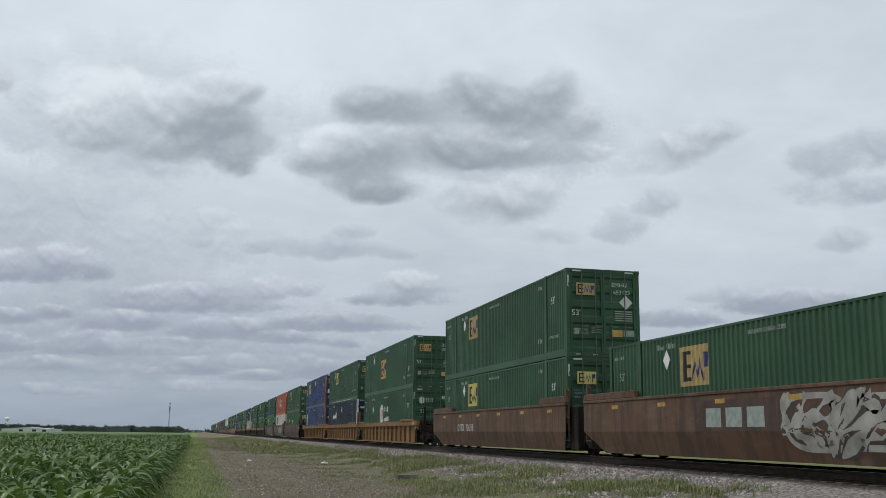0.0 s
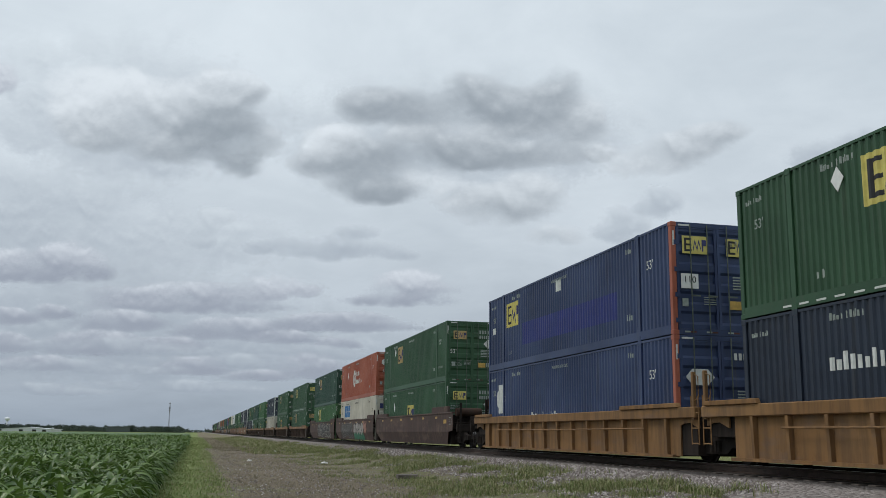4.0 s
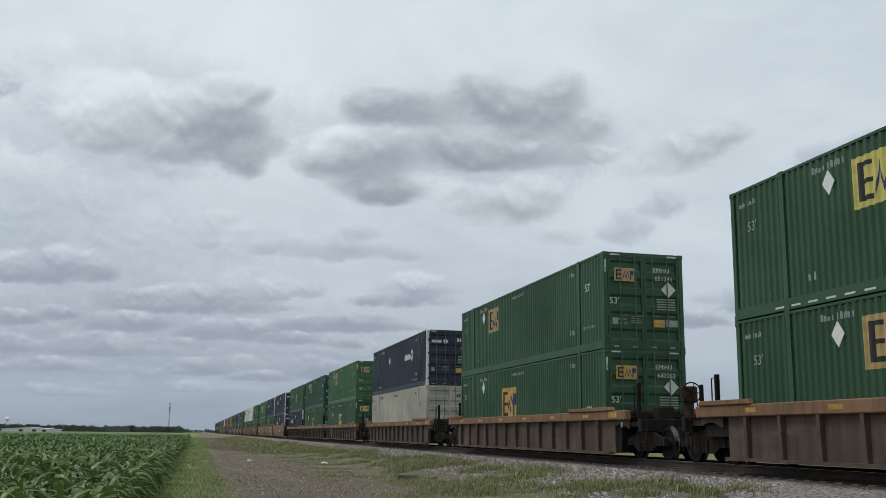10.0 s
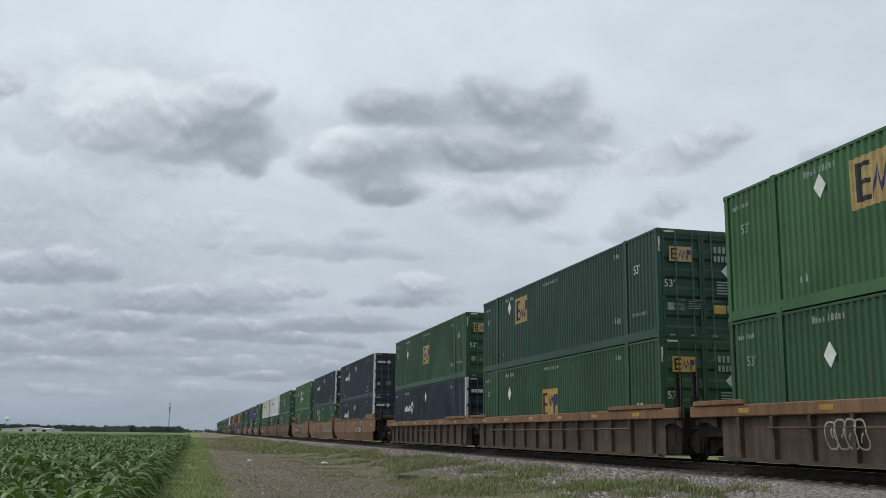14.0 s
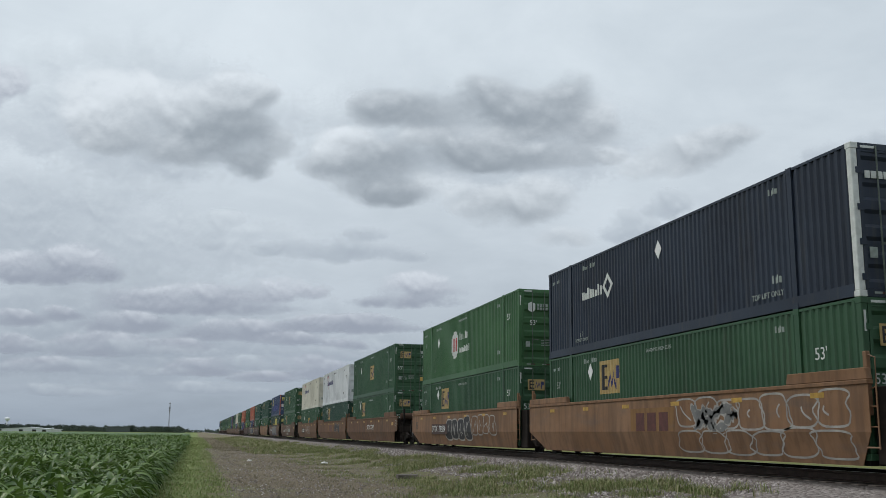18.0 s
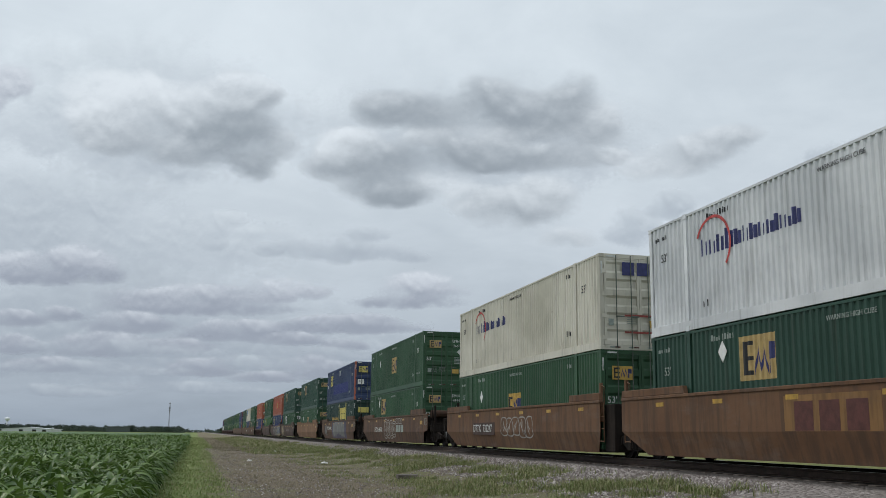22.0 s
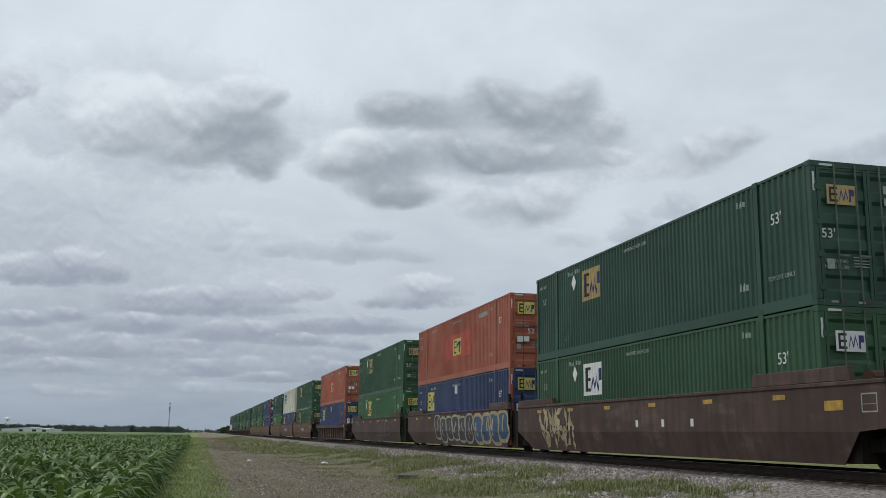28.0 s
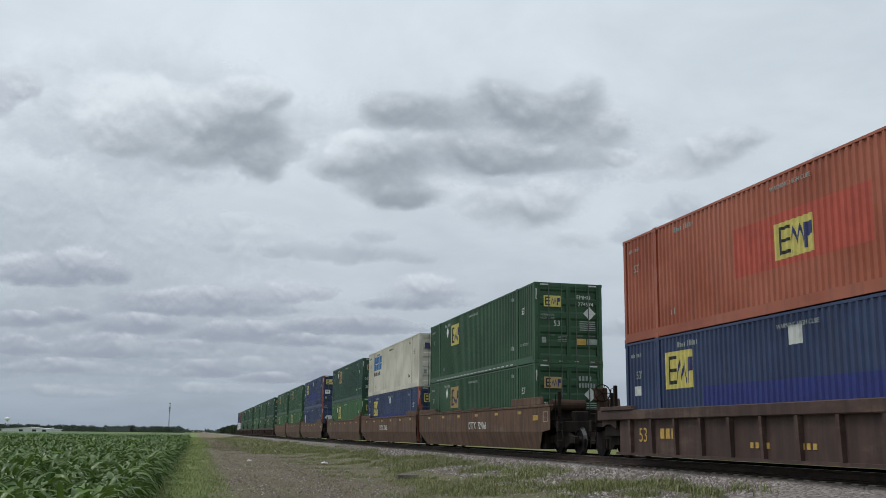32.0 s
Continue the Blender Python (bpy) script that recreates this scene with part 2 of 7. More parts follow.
def part(name, bm, material, parent, label="", place=None, smooth=False):
    me = bm if isinstance(bm, bpy.types.Mesh) else as_mesh(name, bm, *(material if isinstance(material, tuple) else (material,)), smooth=smooth)
    ob = new(name, me)
    ob.parent = parent
    if place is not None:
        ob.matrix_basis = place
    if label:
        ob["label"] = label
    if name in TINY:
        ob["kind"] = "stuff"
    return ob


def raw(name, verts, faces, material, kind="", label="", smooth=False, category=""):
    me = bpy.data.meshes.new(name)
    me.from_pydata(verts, [], faces)
    me.materials.append(material)
    if smooth:
        me.shade_smooth()
    return tagged(new(name, me), label, category, "", kind)


LETTERS = {}


def letters(text, size, material):
    """A flat mesh of a short word, lying in the xy plane."""
    key = (text, size, material.name)
    if key not in LETTERS:
        cu = bpy.data.curves.new("lettering", "FONT")
        cu.body, cu.size, cu.extrude, cu.resolution_u = text, size, 0.002, 3
        cu.align_x, cu.align_y = "CENTER", "CENTER"
        tmp = new("lettering", cu)
        dg = bpy.context.evaluated_depsgraph_get()
        me = bpy.data.meshes.new_from_object(tmp.evaluated_get(dg))
        bpy.data.objects.remove(tmp)
        me.materials.clear()
        me.materials.append(material)
        LETTERS[key] = me
    return LETTERS[key]


# ---- ground, track bed, rails ----
def ground_height(x, y):
    rise = 0.36 * min(1, max(0, (x - 5.8) / 3.4)) ** 1.5
    if x > 17:
        rise = 0.36 - 0.2 * min(1, (x - 17) / 4)
    near = max(0.0, 1 - max(0.0, y - 60) / 80)
    bumps = 0.05 * noise.noise((x * 0.35, y * 0.3, 0)) + 0.025 * noise.noise((x * 1.6, y * 1.3, 4))
    rut = -0.05 * math.exp(-((x - 2.2) / 0.35) ** 2) - 0.05 * math.exp(-((x - 3.9) / 0.35) ** 2)
    return rise + (bumps + rut) * near


def ground_material():
    m = Nodes("field_edge_ground")
    geo = m.n.new("ShaderNodeNewGeometry")
    xyz = m.n.new("ShaderNodeSeparateXYZ")
    m.l.new(geo.outputs["Position"], xyz.inputs[0])
    wob = m.noise(0.45, 5, 0.6, space="World")
    mid = m.noise(2.2, 6, 0.65, space="World")
    fine = m.noise(9, 7, 0.75, space="World")
    grit = m.noise(32, 4, 0.75, space="World")
    x = m.math("ADD", xyz.outputs["X"], m.math("MULTIPLY", m.math("SUBTRACT", wob, 0.5), 3.0))
    soil = m.mix(m.band(fine, 0.38, 0.62), (0.128, 0.103, 0.074), (0.262, 0.218, 0.166))
    soil = m.mix(m.math("MULTIPLY", m.band(mid, 0.52, 0.64), 0.7), soil, (0.240, 0.205, 0.150))
    soil = m.mix(m.math("MULTIPLY", m.band(grit, 0.57, 0.68), 0.8), soil, (0.36, 0.335, 0.30))
    dry = m.mix(m.band(mid, 0.35, 0.7), (0.128, 0.105, 0.066), (0.198, 0.164, 0.106))
    grass = m.mix(m.band(fine, 0.35, 0.65), (0.130, 0.175, 0.058), (0.215, 0.250, 0.100))
    # green beside the corn, bare track, then rough grass up to the ballast
    left = m.math("SUBTRACT", 1.0, m.band(x, -0.3, 1.5))
    right = m.math("MULTIPLY", m.math("MULTIPLY", m.band(x, 4.6, 7.2), m.band(mid, 0.40, 0.62)), 0.6)
    patch = m.math("MULTIPLY", m.band(m.noise(0.3, 6, 0.65, (1.6, 0.7, 1), space="World"), 0.50, 0.66), 0.45)
    col = m.mix(m.band(mid, 0.40, 0.66), soil, dry)
    col = m.mix(m.math("MAXIMUM", m.math("MAXIMUM", left, right), patch), col, grass)
    far = m.band(xyz.outputs["X"], 16.0, 20.0)
    col = m.mix(far, col, m.mix(m.band(mid, 0.3, 0.7), (0.13, 0.15, 0.05), (0.20, 0.20, 0.08)))
    m.bump(m.math("ADD", fine, m.math("MULTIPLY", grit, 0.6)), 0.9, 0.08)
    return m.done(col, 0.95, 0, 0.15)


xs = [-4500, -1500, -500, -160, -60, -25, -10, -5] + [-3 + 0.3 * i for i in range(50)] + [12.2, 13.5, 15, 17, 18, 19.5, 21, 25, 40, 90, 300, 1000, 4500]
ys = [-1500, -600, -200, -60, -20, -5, 5] + [12 + 0.35 * i for i in range(140)] + [62 + 1.6 * i for i in range(40)] + [130 + 12 * i for i in range(20)] + [400, 520, 700, 950, 1400, 2200, 3300, 4800]
verts = [(x, y, ground_height(x, y)) for y in ys for x in xs]
nx = len(xs)
faces = [(j * nx + i, j * nx + i + 1, (j + 1) * nx + i + 1, (j + 1) * nx + i) for j in range(len(ys) - 1) for i in range(nx - 1)]
raw("ground", verts, faces, ground_material(), "structure", "bare gravelly farm track between rough grass and corn", True)


def ballast_material():
    m = Nodes("ballast_stone")
    geo = m.n.new("ShaderNodeNewGeometry")
    vor = m.n.new("ShaderNodeTexVoronoi")
    m.l.new(geo.outputs["Position"], vor.inputs["Vector"])
    vor.inputs["Scale"].default_value = 15.0
    shade = m.n.new("ShaderNodeSeparateColor")
    m.l.new(vor.outputs["Color"], shade.inputs[0])
    big = m.noise(0.7, 4, 0.6, space="World")
    fine = m.noise(40, 4, 0.7, space="World")
    col = m.mix(shade.outputs[0], (0.15, 0.132, 0.122), (0.42, 0.385, 0.365))
    col = m.mix(m.math("MULTIPLY", m.band(big, 0.35, 0.7), 0.4), col, (0.19, 0.155, 0.135))
    col = m.mix(m.math("MULTIPLY", fine, 0.3), col, (0.10, 0.09, 0.085))
    # the shade under the train, painted into the stones close to the rails
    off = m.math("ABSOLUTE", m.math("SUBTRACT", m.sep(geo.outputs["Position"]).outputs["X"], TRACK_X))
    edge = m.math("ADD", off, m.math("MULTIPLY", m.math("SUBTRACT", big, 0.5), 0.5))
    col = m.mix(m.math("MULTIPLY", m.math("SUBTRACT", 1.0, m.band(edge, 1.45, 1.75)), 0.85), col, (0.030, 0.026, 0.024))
    m.bump(m.math("SUBTRACT", 1.0, vor.outputs["Distance"]), 1.0, 0.05)
    return m.done(col, 0.9, 0, 0.2)


def stone_material():
    m = Nodes("crushed_stone")
    geo = m.n.new("ShaderNodeNewGeometry")
    isle = geo.outputs["Random Per Island"]
    fine = m.noise(30, 4, 0.7)
    ramp = m.n.new("ShaderNodeValToRGB")
    e = ramp.color_ramp.elements
    e[0].color, e[1].color = (0.14, 0.122, 0.112, 1), (0.52, 0.485, 0.46, 1)
    mid_e = e.new(0.55)
    mid_e.color = (0.25, 0.215, 0.20, 1)
    m.l.new(isle, ramp.inputs[0])
    m.bump(fine, 0.3, 0.01)
    return m.done(m.mix(m.math("MULTIPLY", fine, 0.4), ramp.outputs[0], (0.16, 0.14, 0.13)), 0.9, 0, 0.2)


def bed_z(off):
    """Height of the ballast at a distance from the middle of the track."""
    a = abs(off)
    return BED_Z - 0.03 if a < 1.45 else max(0.30, BED_Z - 0.03 - (a - 1.45) * 0.20)


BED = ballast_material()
outline = [-3.7, -3.2, -2.6, -2.0, -1.45, 1.45, 2.3, 3.0, 3.7]
bys = [-700, -300, -80, -10] + [10 + 1.0 * i for i in range(80)] + [90 + 10 * i for i in range(40)] + [600, 1000, 2000, 3500]
verts = []
for y in bys:
    for i, o in enumerate(outline):
        edge = i in (0, len(outline) - 1)
        wob = 0.35 * noise.noise((o, y * 0.45, 9)) if i in (0, 1) else 0
        verts.append((TRACK_X + o + wob, y, 0.24 if edge else bed_z(o) + 0.02 * noise.noise((o * 2, y * 0.8, 2))))
n = len(outline)
faces = [(j * n + i, j * n + i + 1, (j + 1) * n + i + 1, (j + 1) * n + i) for j in range(len(bys) - 1) for i in range(n - 1)]
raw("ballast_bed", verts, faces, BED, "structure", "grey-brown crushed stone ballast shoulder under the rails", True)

rng = np.random.default_rng(3)


def scatter_stones(name, count, y0, y1, lo, hi, offs, material, label, zfun):
    verts, faces = [], []
    base = np.array([(1, 0, 0), (-1, 0, 0), (0, 1, 0), (0, -1, 0), (0, 0, 1), (0, 0, -1)], float)
    tri = [(0, 2, 4), (2, 1, 4), (1, 3, 4), (3, 0, 4), (2, 0, 5), (1, 2, 5), (3, 1, 5), (0, 3, 5)]
    for k in range(count):
        y = y0 + (y1 - y0) * rng.random() ** 1.5
        o = offs[0] + (offs[1] - offs[0]) * rng.random()
        s = lo + (hi - lo) * rng.random() ** 2
        a = rng.random() * 6.28
        p = base * (s * (0.7 + 0.6 * rng.random(3))) + rng.normal(0, s * 0.16, (6, 3))
        c, d = math.cos(a), math.sin(a)
        z = zfun(o, y) + s * 0.15
        b = len(verts)
        verts += [(o + q[0] * c - q[1] * d, y + q[0] * d + q[1] * c, z + q[2] * 0.8) for q in p]
        faces += [(b + i, b + j, b + l) for i, j, l in tri]
    return raw(name, verts, faces, material, "stuff", label)


STONE = stone_material()
scatter_stones("ballast_stones", 20000, 17, 75, 0.026, 0.062, (TRACK_X - 3.6, TRACK_X - 1.72), STONE, "loose grey and brown crushed stones of the ballast", lambda x, y: bed_z(x - TRACK_X))
scatter_stones("spilled_stones", 5000, 15, 45, 0.020, 0.050, (7.9, 9.3), STONE, "ballast stones spilled down the foot of the bank", lambda x, y: ground_height(x, y))
scatter_stones("track_gravel", 16000, 17, 90, 0.010, 0.036, (0.8, 9.4), STONE, "pale gravel scattered over the bare farm track", lambda x, y: ground_height(x, y))


def rail(x):
    prof = [(-0.07, 0), (0.07, 0), (0.07, 0.015), (0.012, 0.035), (0.012, 0.13), (0.037, 0.145), (0.037, 0.175), (0.028, 0.186), (-0.028, 0.186), (-0.037, 0.175), (-0.037, 0.145), (-0.012, 0.13), (-0.012, 0.035), (-0.07, 0.015)]
    root = tagged(new("rail", as_mesh("rail", prism([(x + a, BED_Z + b) for a, b in prof], "y", -700, 3000), RAIL_MAT)), "long rusty steel rail spiked to wooden sleepers", "rail", "rails of the track", "structure")
    part("rail_head", boxes((x - 0.026, x + 0.026, -700, 3000, RAIL_Z - 0.003, RAIL_Z + 0.001)), RAIL_TOP, root, "worn bright running surface")
    return root


rail(TRACK_X - 0.753)
rail(TRACK_X + 0.753)


# ---- far things ----
def foliage(name, c1, c2, rough=0.6, islands=True, trans=0.25):
    m = Nodes(name)
    geo = m.n.new("ShaderNodeNewGeometry")
    col = m.mix(geo.outputs["Random Per Island"] if islands else m.noise(0.4, 5, 0.6), c1, c2)
    if name == "corn_leaf":
        # some leaves, picked at random, are paler over their whole length
        col = m.mix(m.math("MULTIPLY", m.band(geo.outputs["Random Per Island"], 0.86, 0.98), 0.75), col, (0.26, 0.33, 0.17))
    big = m.noise(0.25, 4, 0.6, space="World")
    col = m.mix(m.math("MULTIPLY", m.band(big, 0.35, 0.7), 0.35), col, scaled(c1, 0.7))
    m.done(col, rough, 0, 0.4)
    if trans:
        tr = m.n.new("ShaderNodeBsdfTranslucent")
        m.put(tr.inputs[0], col)
        mx = m.n.new("ShaderNodeMixShader")
        mx.inputs[0].default_value = trans
        m.l.new(m.bsdf.outputs[0], mx.inputs[1])
        m.l.new(tr.outputs[0], mx.inputs[2])
        m.l.new(mx.outputs[0], m.out.inputs[0])
    return m.mat


# the haze of distance is mixed into the far leaf colour
FAR_LEAF = foliage("haze_tinted_far_foliage", (0.058, 0.080, 0.066), (0.088, 0.112, 0.088), 0.9, trans=0)
LEAF = foliage("tree_foliage", (0.055, 0.080, 0.046), (0.088, 0.118, 0.062), 0.8)
BARK = plain("bark", (0.10, 0.085, 0.065), 0.9, 0, 0.3)


def clumps(verts, faces, cx, cy, base, height, radius, count, size):
    """Small leaf clumps filling an uneven crown."""
    for k in range(count):
        u = rng.random()
        a, r = rng.random() * 6.28, radius * math.sqrt(rng.random()) * (0.55 + 0.6 * math.sin(math.pi * min(1, u * 0.9 + 0.15)))
        r *= 0.8 + 0.45 * noise.noise((cx * 0.1 + math.cos(a), cy * 0.1 + math.sin(a), u * 3))
        p = np.array((cx + r * math.cos(a), cy + r * math.sin(a), base + height * u))
        s = size * (0.6 + 0.8 * rng.random())
        b = len(verts)
        q = p + rng.normal(0, s * 0.55, (5, 3))
        verts += [tuple(v) for v in q]
        faces += [(b, b + 1, b + 2), (b, b + 2, b + 3), (b, b + 3, b + 4), (b + 1, b + 4, b + 2)]


def far_woods():
    verts, faces = [], []
    for k in range(330):
        y = 1150 + 160 * rng.random()
        az = -0.30 + 0.285 * rng.random()
        x = math.tan(az) * y
        tall = noise.noise((x * 0.018, 0, 3))
        h = 4.8 + 2.8 * rng.random() + (3.0 if tall > 0.2 else 0) - (1.2 if tall < -0.3 else 0)
        clumps(verts, faces, x, y, 0, h, 3.5 + 3.5 * rng.random(), 90, 0.85)
    for k in range(150):
        y = 1500 + 500 * rng.random()
        x = -330 + 520 * rng.random()
        clumps(verts, faces, x, y, 0, 3.0 + 2.5 * rng.random(), 8, 40, 1.4)
    for k in range(160):
        y = 1500 + 300 * rng.random()
        x = 120 + 1300 * rng.random()
        clumps(verts, faces, x, y, 0, 5 + 3 * rng.random(), 8, 40, 1.6)
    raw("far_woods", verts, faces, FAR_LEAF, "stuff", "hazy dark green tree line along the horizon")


far_woods()


def tree(x, y, h, r, label):
    root = tagged(new("tree"), label, "tree", "bushy trees beside the track")
    root.location = (x, y, 0.1)
    bm = tubes([(0, 0, 0), (0.1, 0, h * 0.3), (0.2, 0.1, h * 0.6), (0.1, 0.1, h * 0.85)], r=0.16, n=7)
    for k in range(6):
        a = k * 1.05
        tube(bm, [(0.1, 0, h * 0.3), (0.5 * r * math.cos(a), 0.5 * r * math.sin(a), h * (0.5 + 0.05 * k))], 0.06, 5)
    part("trunk", bm, BARK, root)
    verts, faces = [], []
    clumps(verts, faces, 0, 0, h * 0.05, h * 0.95, r, 420, 0.55)
    me = bpy.data.meshes.new("crown")
    me.from_pydata(verts, [], faces)
    me.materials.append(LEAF)
    part("crown", me, LEAF, root)


for x, y, h, r in ((17.5, 690, 4.4, 3.0), (20.5, 700, 5.4, 3.6), (24.0, 695, 6.0, 3.4), (27.5, 705, 6.2, 3.8), (31.0, 700, 7.6, 4.2), (35.0, 700, 7.8, 4.6), (39.5, 705, 7.2, 4.4)):
    tree(x, y, h, r, "bushy dark green tree standing beside the railway line")


def arena():
    root = tagged(new("white_building"), "long low white building with a shallow gabled roof beyond the corn", "building")
    root.location = (-140, 900, -0.6)
    wall = plain("white_metal_siding", (0.62, 0.64, 0.66), 0.5, 0, 0.06)
    roof = plain("pale_roof_sheet", (0.55, 0.57, 0.58), 0.45, 0, 0.08)
    part("wall", prism([(-20, 0), (20, 0), (20, 2.5), (0, 3.9), (-20, 2.5)], "y", 0, 60), wall, root)
    for s in (-1, 1):
        part("roof", prism([(0, 3.95), (s * 21, 2.45), (s * 21, 2.65), (0, 4.15)], "y", -0.6, 60.6), roof, root)
    for x in (-6.5, 4.0, 12.0):
        part("door", boxes((x, x + 3.2, -0.06, 0.02, 0, 2.3)), DARK, root, "dark doorway")
    part("roof_vent", boxes((19.2, 20.6, 2, 4, 2.6, 4.1)), wall, root)


arena()


def barn():
    root = tagged(new("grey_barn"), "grey flat-roofed shed among the far trees", "building")
    root.location = (-84, 1140, 0)
    part("wall", boxes((-12, 12, 0, 14, 0, 5.4)), plain("dull_grey_siding", (0.075, 0.090, 0.088), 0.7), root)
    part("roof", boxes((-12.4, 12.4, -0.4, 14.4, 5.4, 5.8)), plain("grey_roof_sheet", (0.085, 0.095, 0.095), 0.6), root)


barn()


def mast():
    root = tagged(new("radio_mast"), "slender lattice radio mast with antennas above the trees", "mast")
    root.location = (-37.8, 1400, 0)
    steel = plain("galvanised_lattice", (0.22, 0.22, 0.23), 0.5, 0.4)
    H = 39.0
    legs = [(0.7 * math.cos(a), 0.7 * math.sin(a)) for a in (0.3, 2.4, 4.5)]
    for lx, ly in legs:
        part("leg", tubes([(lx, ly, 0), (lx * 0.6, ly * 0.6, H)], r=0.16, n=6), steel, root)
    for k in range(26):
        z, z2 = k * 1.5, (k + 1) * 1.5
        a, b = legs[k % 3], legs[(k + 1) % 3]
        f = 1 - 0.4 * z / H
        part("brace", tubes([(a[0] * f, a[1] * f, z), (b[0] * f, b[1] * f, z2)], r=0.07, n=5), steel, root)
    for z, s in ((39.2, 0.9), (33.0, 1.1), (29.5, 1.1)):
        part("antenna", softened(boxes((-s, s, -s, s, z - 0.9, z + 0.9)), 0.2), steel, root)
    part("spike", tubes([(0, 0, H), (0, 0, H + 2.4)], r=0.1, n=6), steel, root)


mast()


def water_tower():
    root = tagged(new("water_tower"), "white ball-shaped water tower on a slim stem", "water tower")
    root.location = (-434, 2500, 0)
    white = plain("white_tank_paint", (0.68, 0.70, 0.73), 0.4, 0, 0.05)
    bm = bmesh.new()
    bmesh.ops.create_uvsphere(bm, u_segments=24, v_segments=14, radius=6.2)
    for v in bm.verts:
        v.co.z = v.co.z * 0.72 + 26.0
    part("tank", bm, white, root, smooth=True)
    part("stem", tubes([(0, 0, 0), (0, 0, 3), (0, 0, 23)], r=1.7, n=16), white, root, smooth=True)


water_tower()


OLD_WOOD = plain("weathered_grey_wood", (0.13, 0.115, 0.10), 0.9, 0, 0.35, 3.0)


def plank():
    root = tagged(new("old_sleeper_piece", as_mesh("old_sleeper_piece", softened(boxes((-0.34, 0.34, -0.12, 0.12, 0, 0.13)), 0.02), OLD_WOOD)), "weathered grey piece of a broken sleeper on the ground", "timber")
    root.matrix_basis = pose(6.55, 31.0, ground_height(6.55, 31.0) + 0.02, 3, 0, 8)


plank()


def litter(x, y, s, seed):
    r = np.random.default_rng(seed)
    bm = bmesh.new()
    bmesh.ops.create_icosphere(bm, subdivisions=2, radius=s)
    for v in bm.verts:
        v.co = Vector((v.co.x * 1.5, v.co.y, v.co.z * 0.55 + s * 0.4)) * (1 + 0.3 * noise.noise(v.co * 9 / s * 0.3 + Vector((seed, 0, 0))))
    ob = tagged(new("crumpled_paper", as_mesh("crumpled_paper", bm, DECAL_WHITE)), "crumpled white scrap of litter lying in the grass", "litter")
    ob.matrix_basis = pose(x, y, ground_height(x, y), 0, 0, 40 * seed)


litter(6.0, 47.6, 0.13, 1)
litter(5.9, 77.0, 0.10, 3)
litter(2.75, 52.5, 0.09, 4)


# ---- corn ----
CORN = foliage("corn_leaf", (0.044, 0.094, 0.016), (0.140, 0.222, 0.046), 0.36, trans=0.25)
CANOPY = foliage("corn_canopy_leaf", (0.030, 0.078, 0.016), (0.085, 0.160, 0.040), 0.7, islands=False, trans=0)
FIRST_ROW, ROW_STEP = -1.10, 0.76


def corn_leaf(verts, faces, px, py, z0, a, ln, half, lift, droop, segs):
    """One strap leaf with a folded midrib: it climbs from the stem, arches over and hangs."""
    ca, sa = math.cos(a), math.sin(a)
    b = len(verts)
    r, z, steep = 0.0, z0, lift
    curl = rng.normal(0, 0.9)
    for i in range(segs + 1):
        t = i / segs
        w = half * min(1.0, 0.45 + 2.4 * t) * (1 - t * t) ** 0.7 + 0.002
        fold = w * 0.45
        side = curl * t * t * 0.10
        cx, cy = px + r * ca - side * sa, py + r * sa + side * ca
        roll = 0.5 * curl * t
        verts.append((cx - w * sa, cy + w * ca, max(0.03, z + fold + w * roll)))
        verts.append((cx, cy, max(0.03, z)))
        verts.append((cx + w * sa, cy - w * ca, max(0.03, z + fold - w * roll)))
        if i:
            q = b + 3 * i
            faces.append((q - 3, q - 2, q + 1, q))
            faces.append((q - 2, q - 1, q + 2, q + 1))
        r += math.cos(steep) * ln / segs
        z += math.sin(steep) * ln / segs
        steep -= droop * (0.5 + 1.1 * t) / segs


def corn_plant(verts, faces, px, py, h, leaves, segs, half):
    b = len(verts)
    w = 0.013
    for dx, dy in ((w, 0), (0, w)):
        b = len(verts)
        verts += [(px - dx, py - dy, 0), (px + dx, py + dy, 0), (px + dx * 0.5, py + dy * 0.5, h * 0.72), (px - dx * 0.5, py - dy * 0.5, h * 0.72)]
        faces.append((b, b + 1, b + 2, b + 3))
    turn = rng.random() * 6.28
    for k in range(leaves):
        f = (k + 0.5) / leaves
        a = turn + math.pi * k + rng.normal(0, 0.6)
        ln = (0.36 + 0.34 * rng.random()) * (0.72 + 0.9 * f * (1.15 - f))
        corn_leaf(verts, faces, px, py, h * (0.10 + 0.62 * f), a, ln, half * (0.75 + 0.5 * rng.random()), 0.80 + 0.55 * f + rng.normal(0, 0.18), 2.0 + 2.0 * rng.random() - 0.3 * f, segs)


def corn_plants(name, y0, y1, step, leaves, segs, half, label):
    verts, faces = [], []
    x = FIRST_ROW
    while x > -(0.215 * y1 + 1.5):
        y = max(y0, (-x - 1.5) / 0.215)
        while y < y1:
            y += step * (0.7 + 0.6 * rng.random())
            px = x + rng.normal(0, 0.05)
            h = 0.84 + 0.22 * rng.random() + 0.16 * noise.noise((px * 0.14, y * 0.14, 7))
            if x > FIRST_ROW - 0.1:
                h *= 0.92
            corn_plant(verts, faces, px, y, h, leaves, segs, half)
        x -= ROW_STEP
    raw(name, verts, faces, CORN, "stuff", label, True)


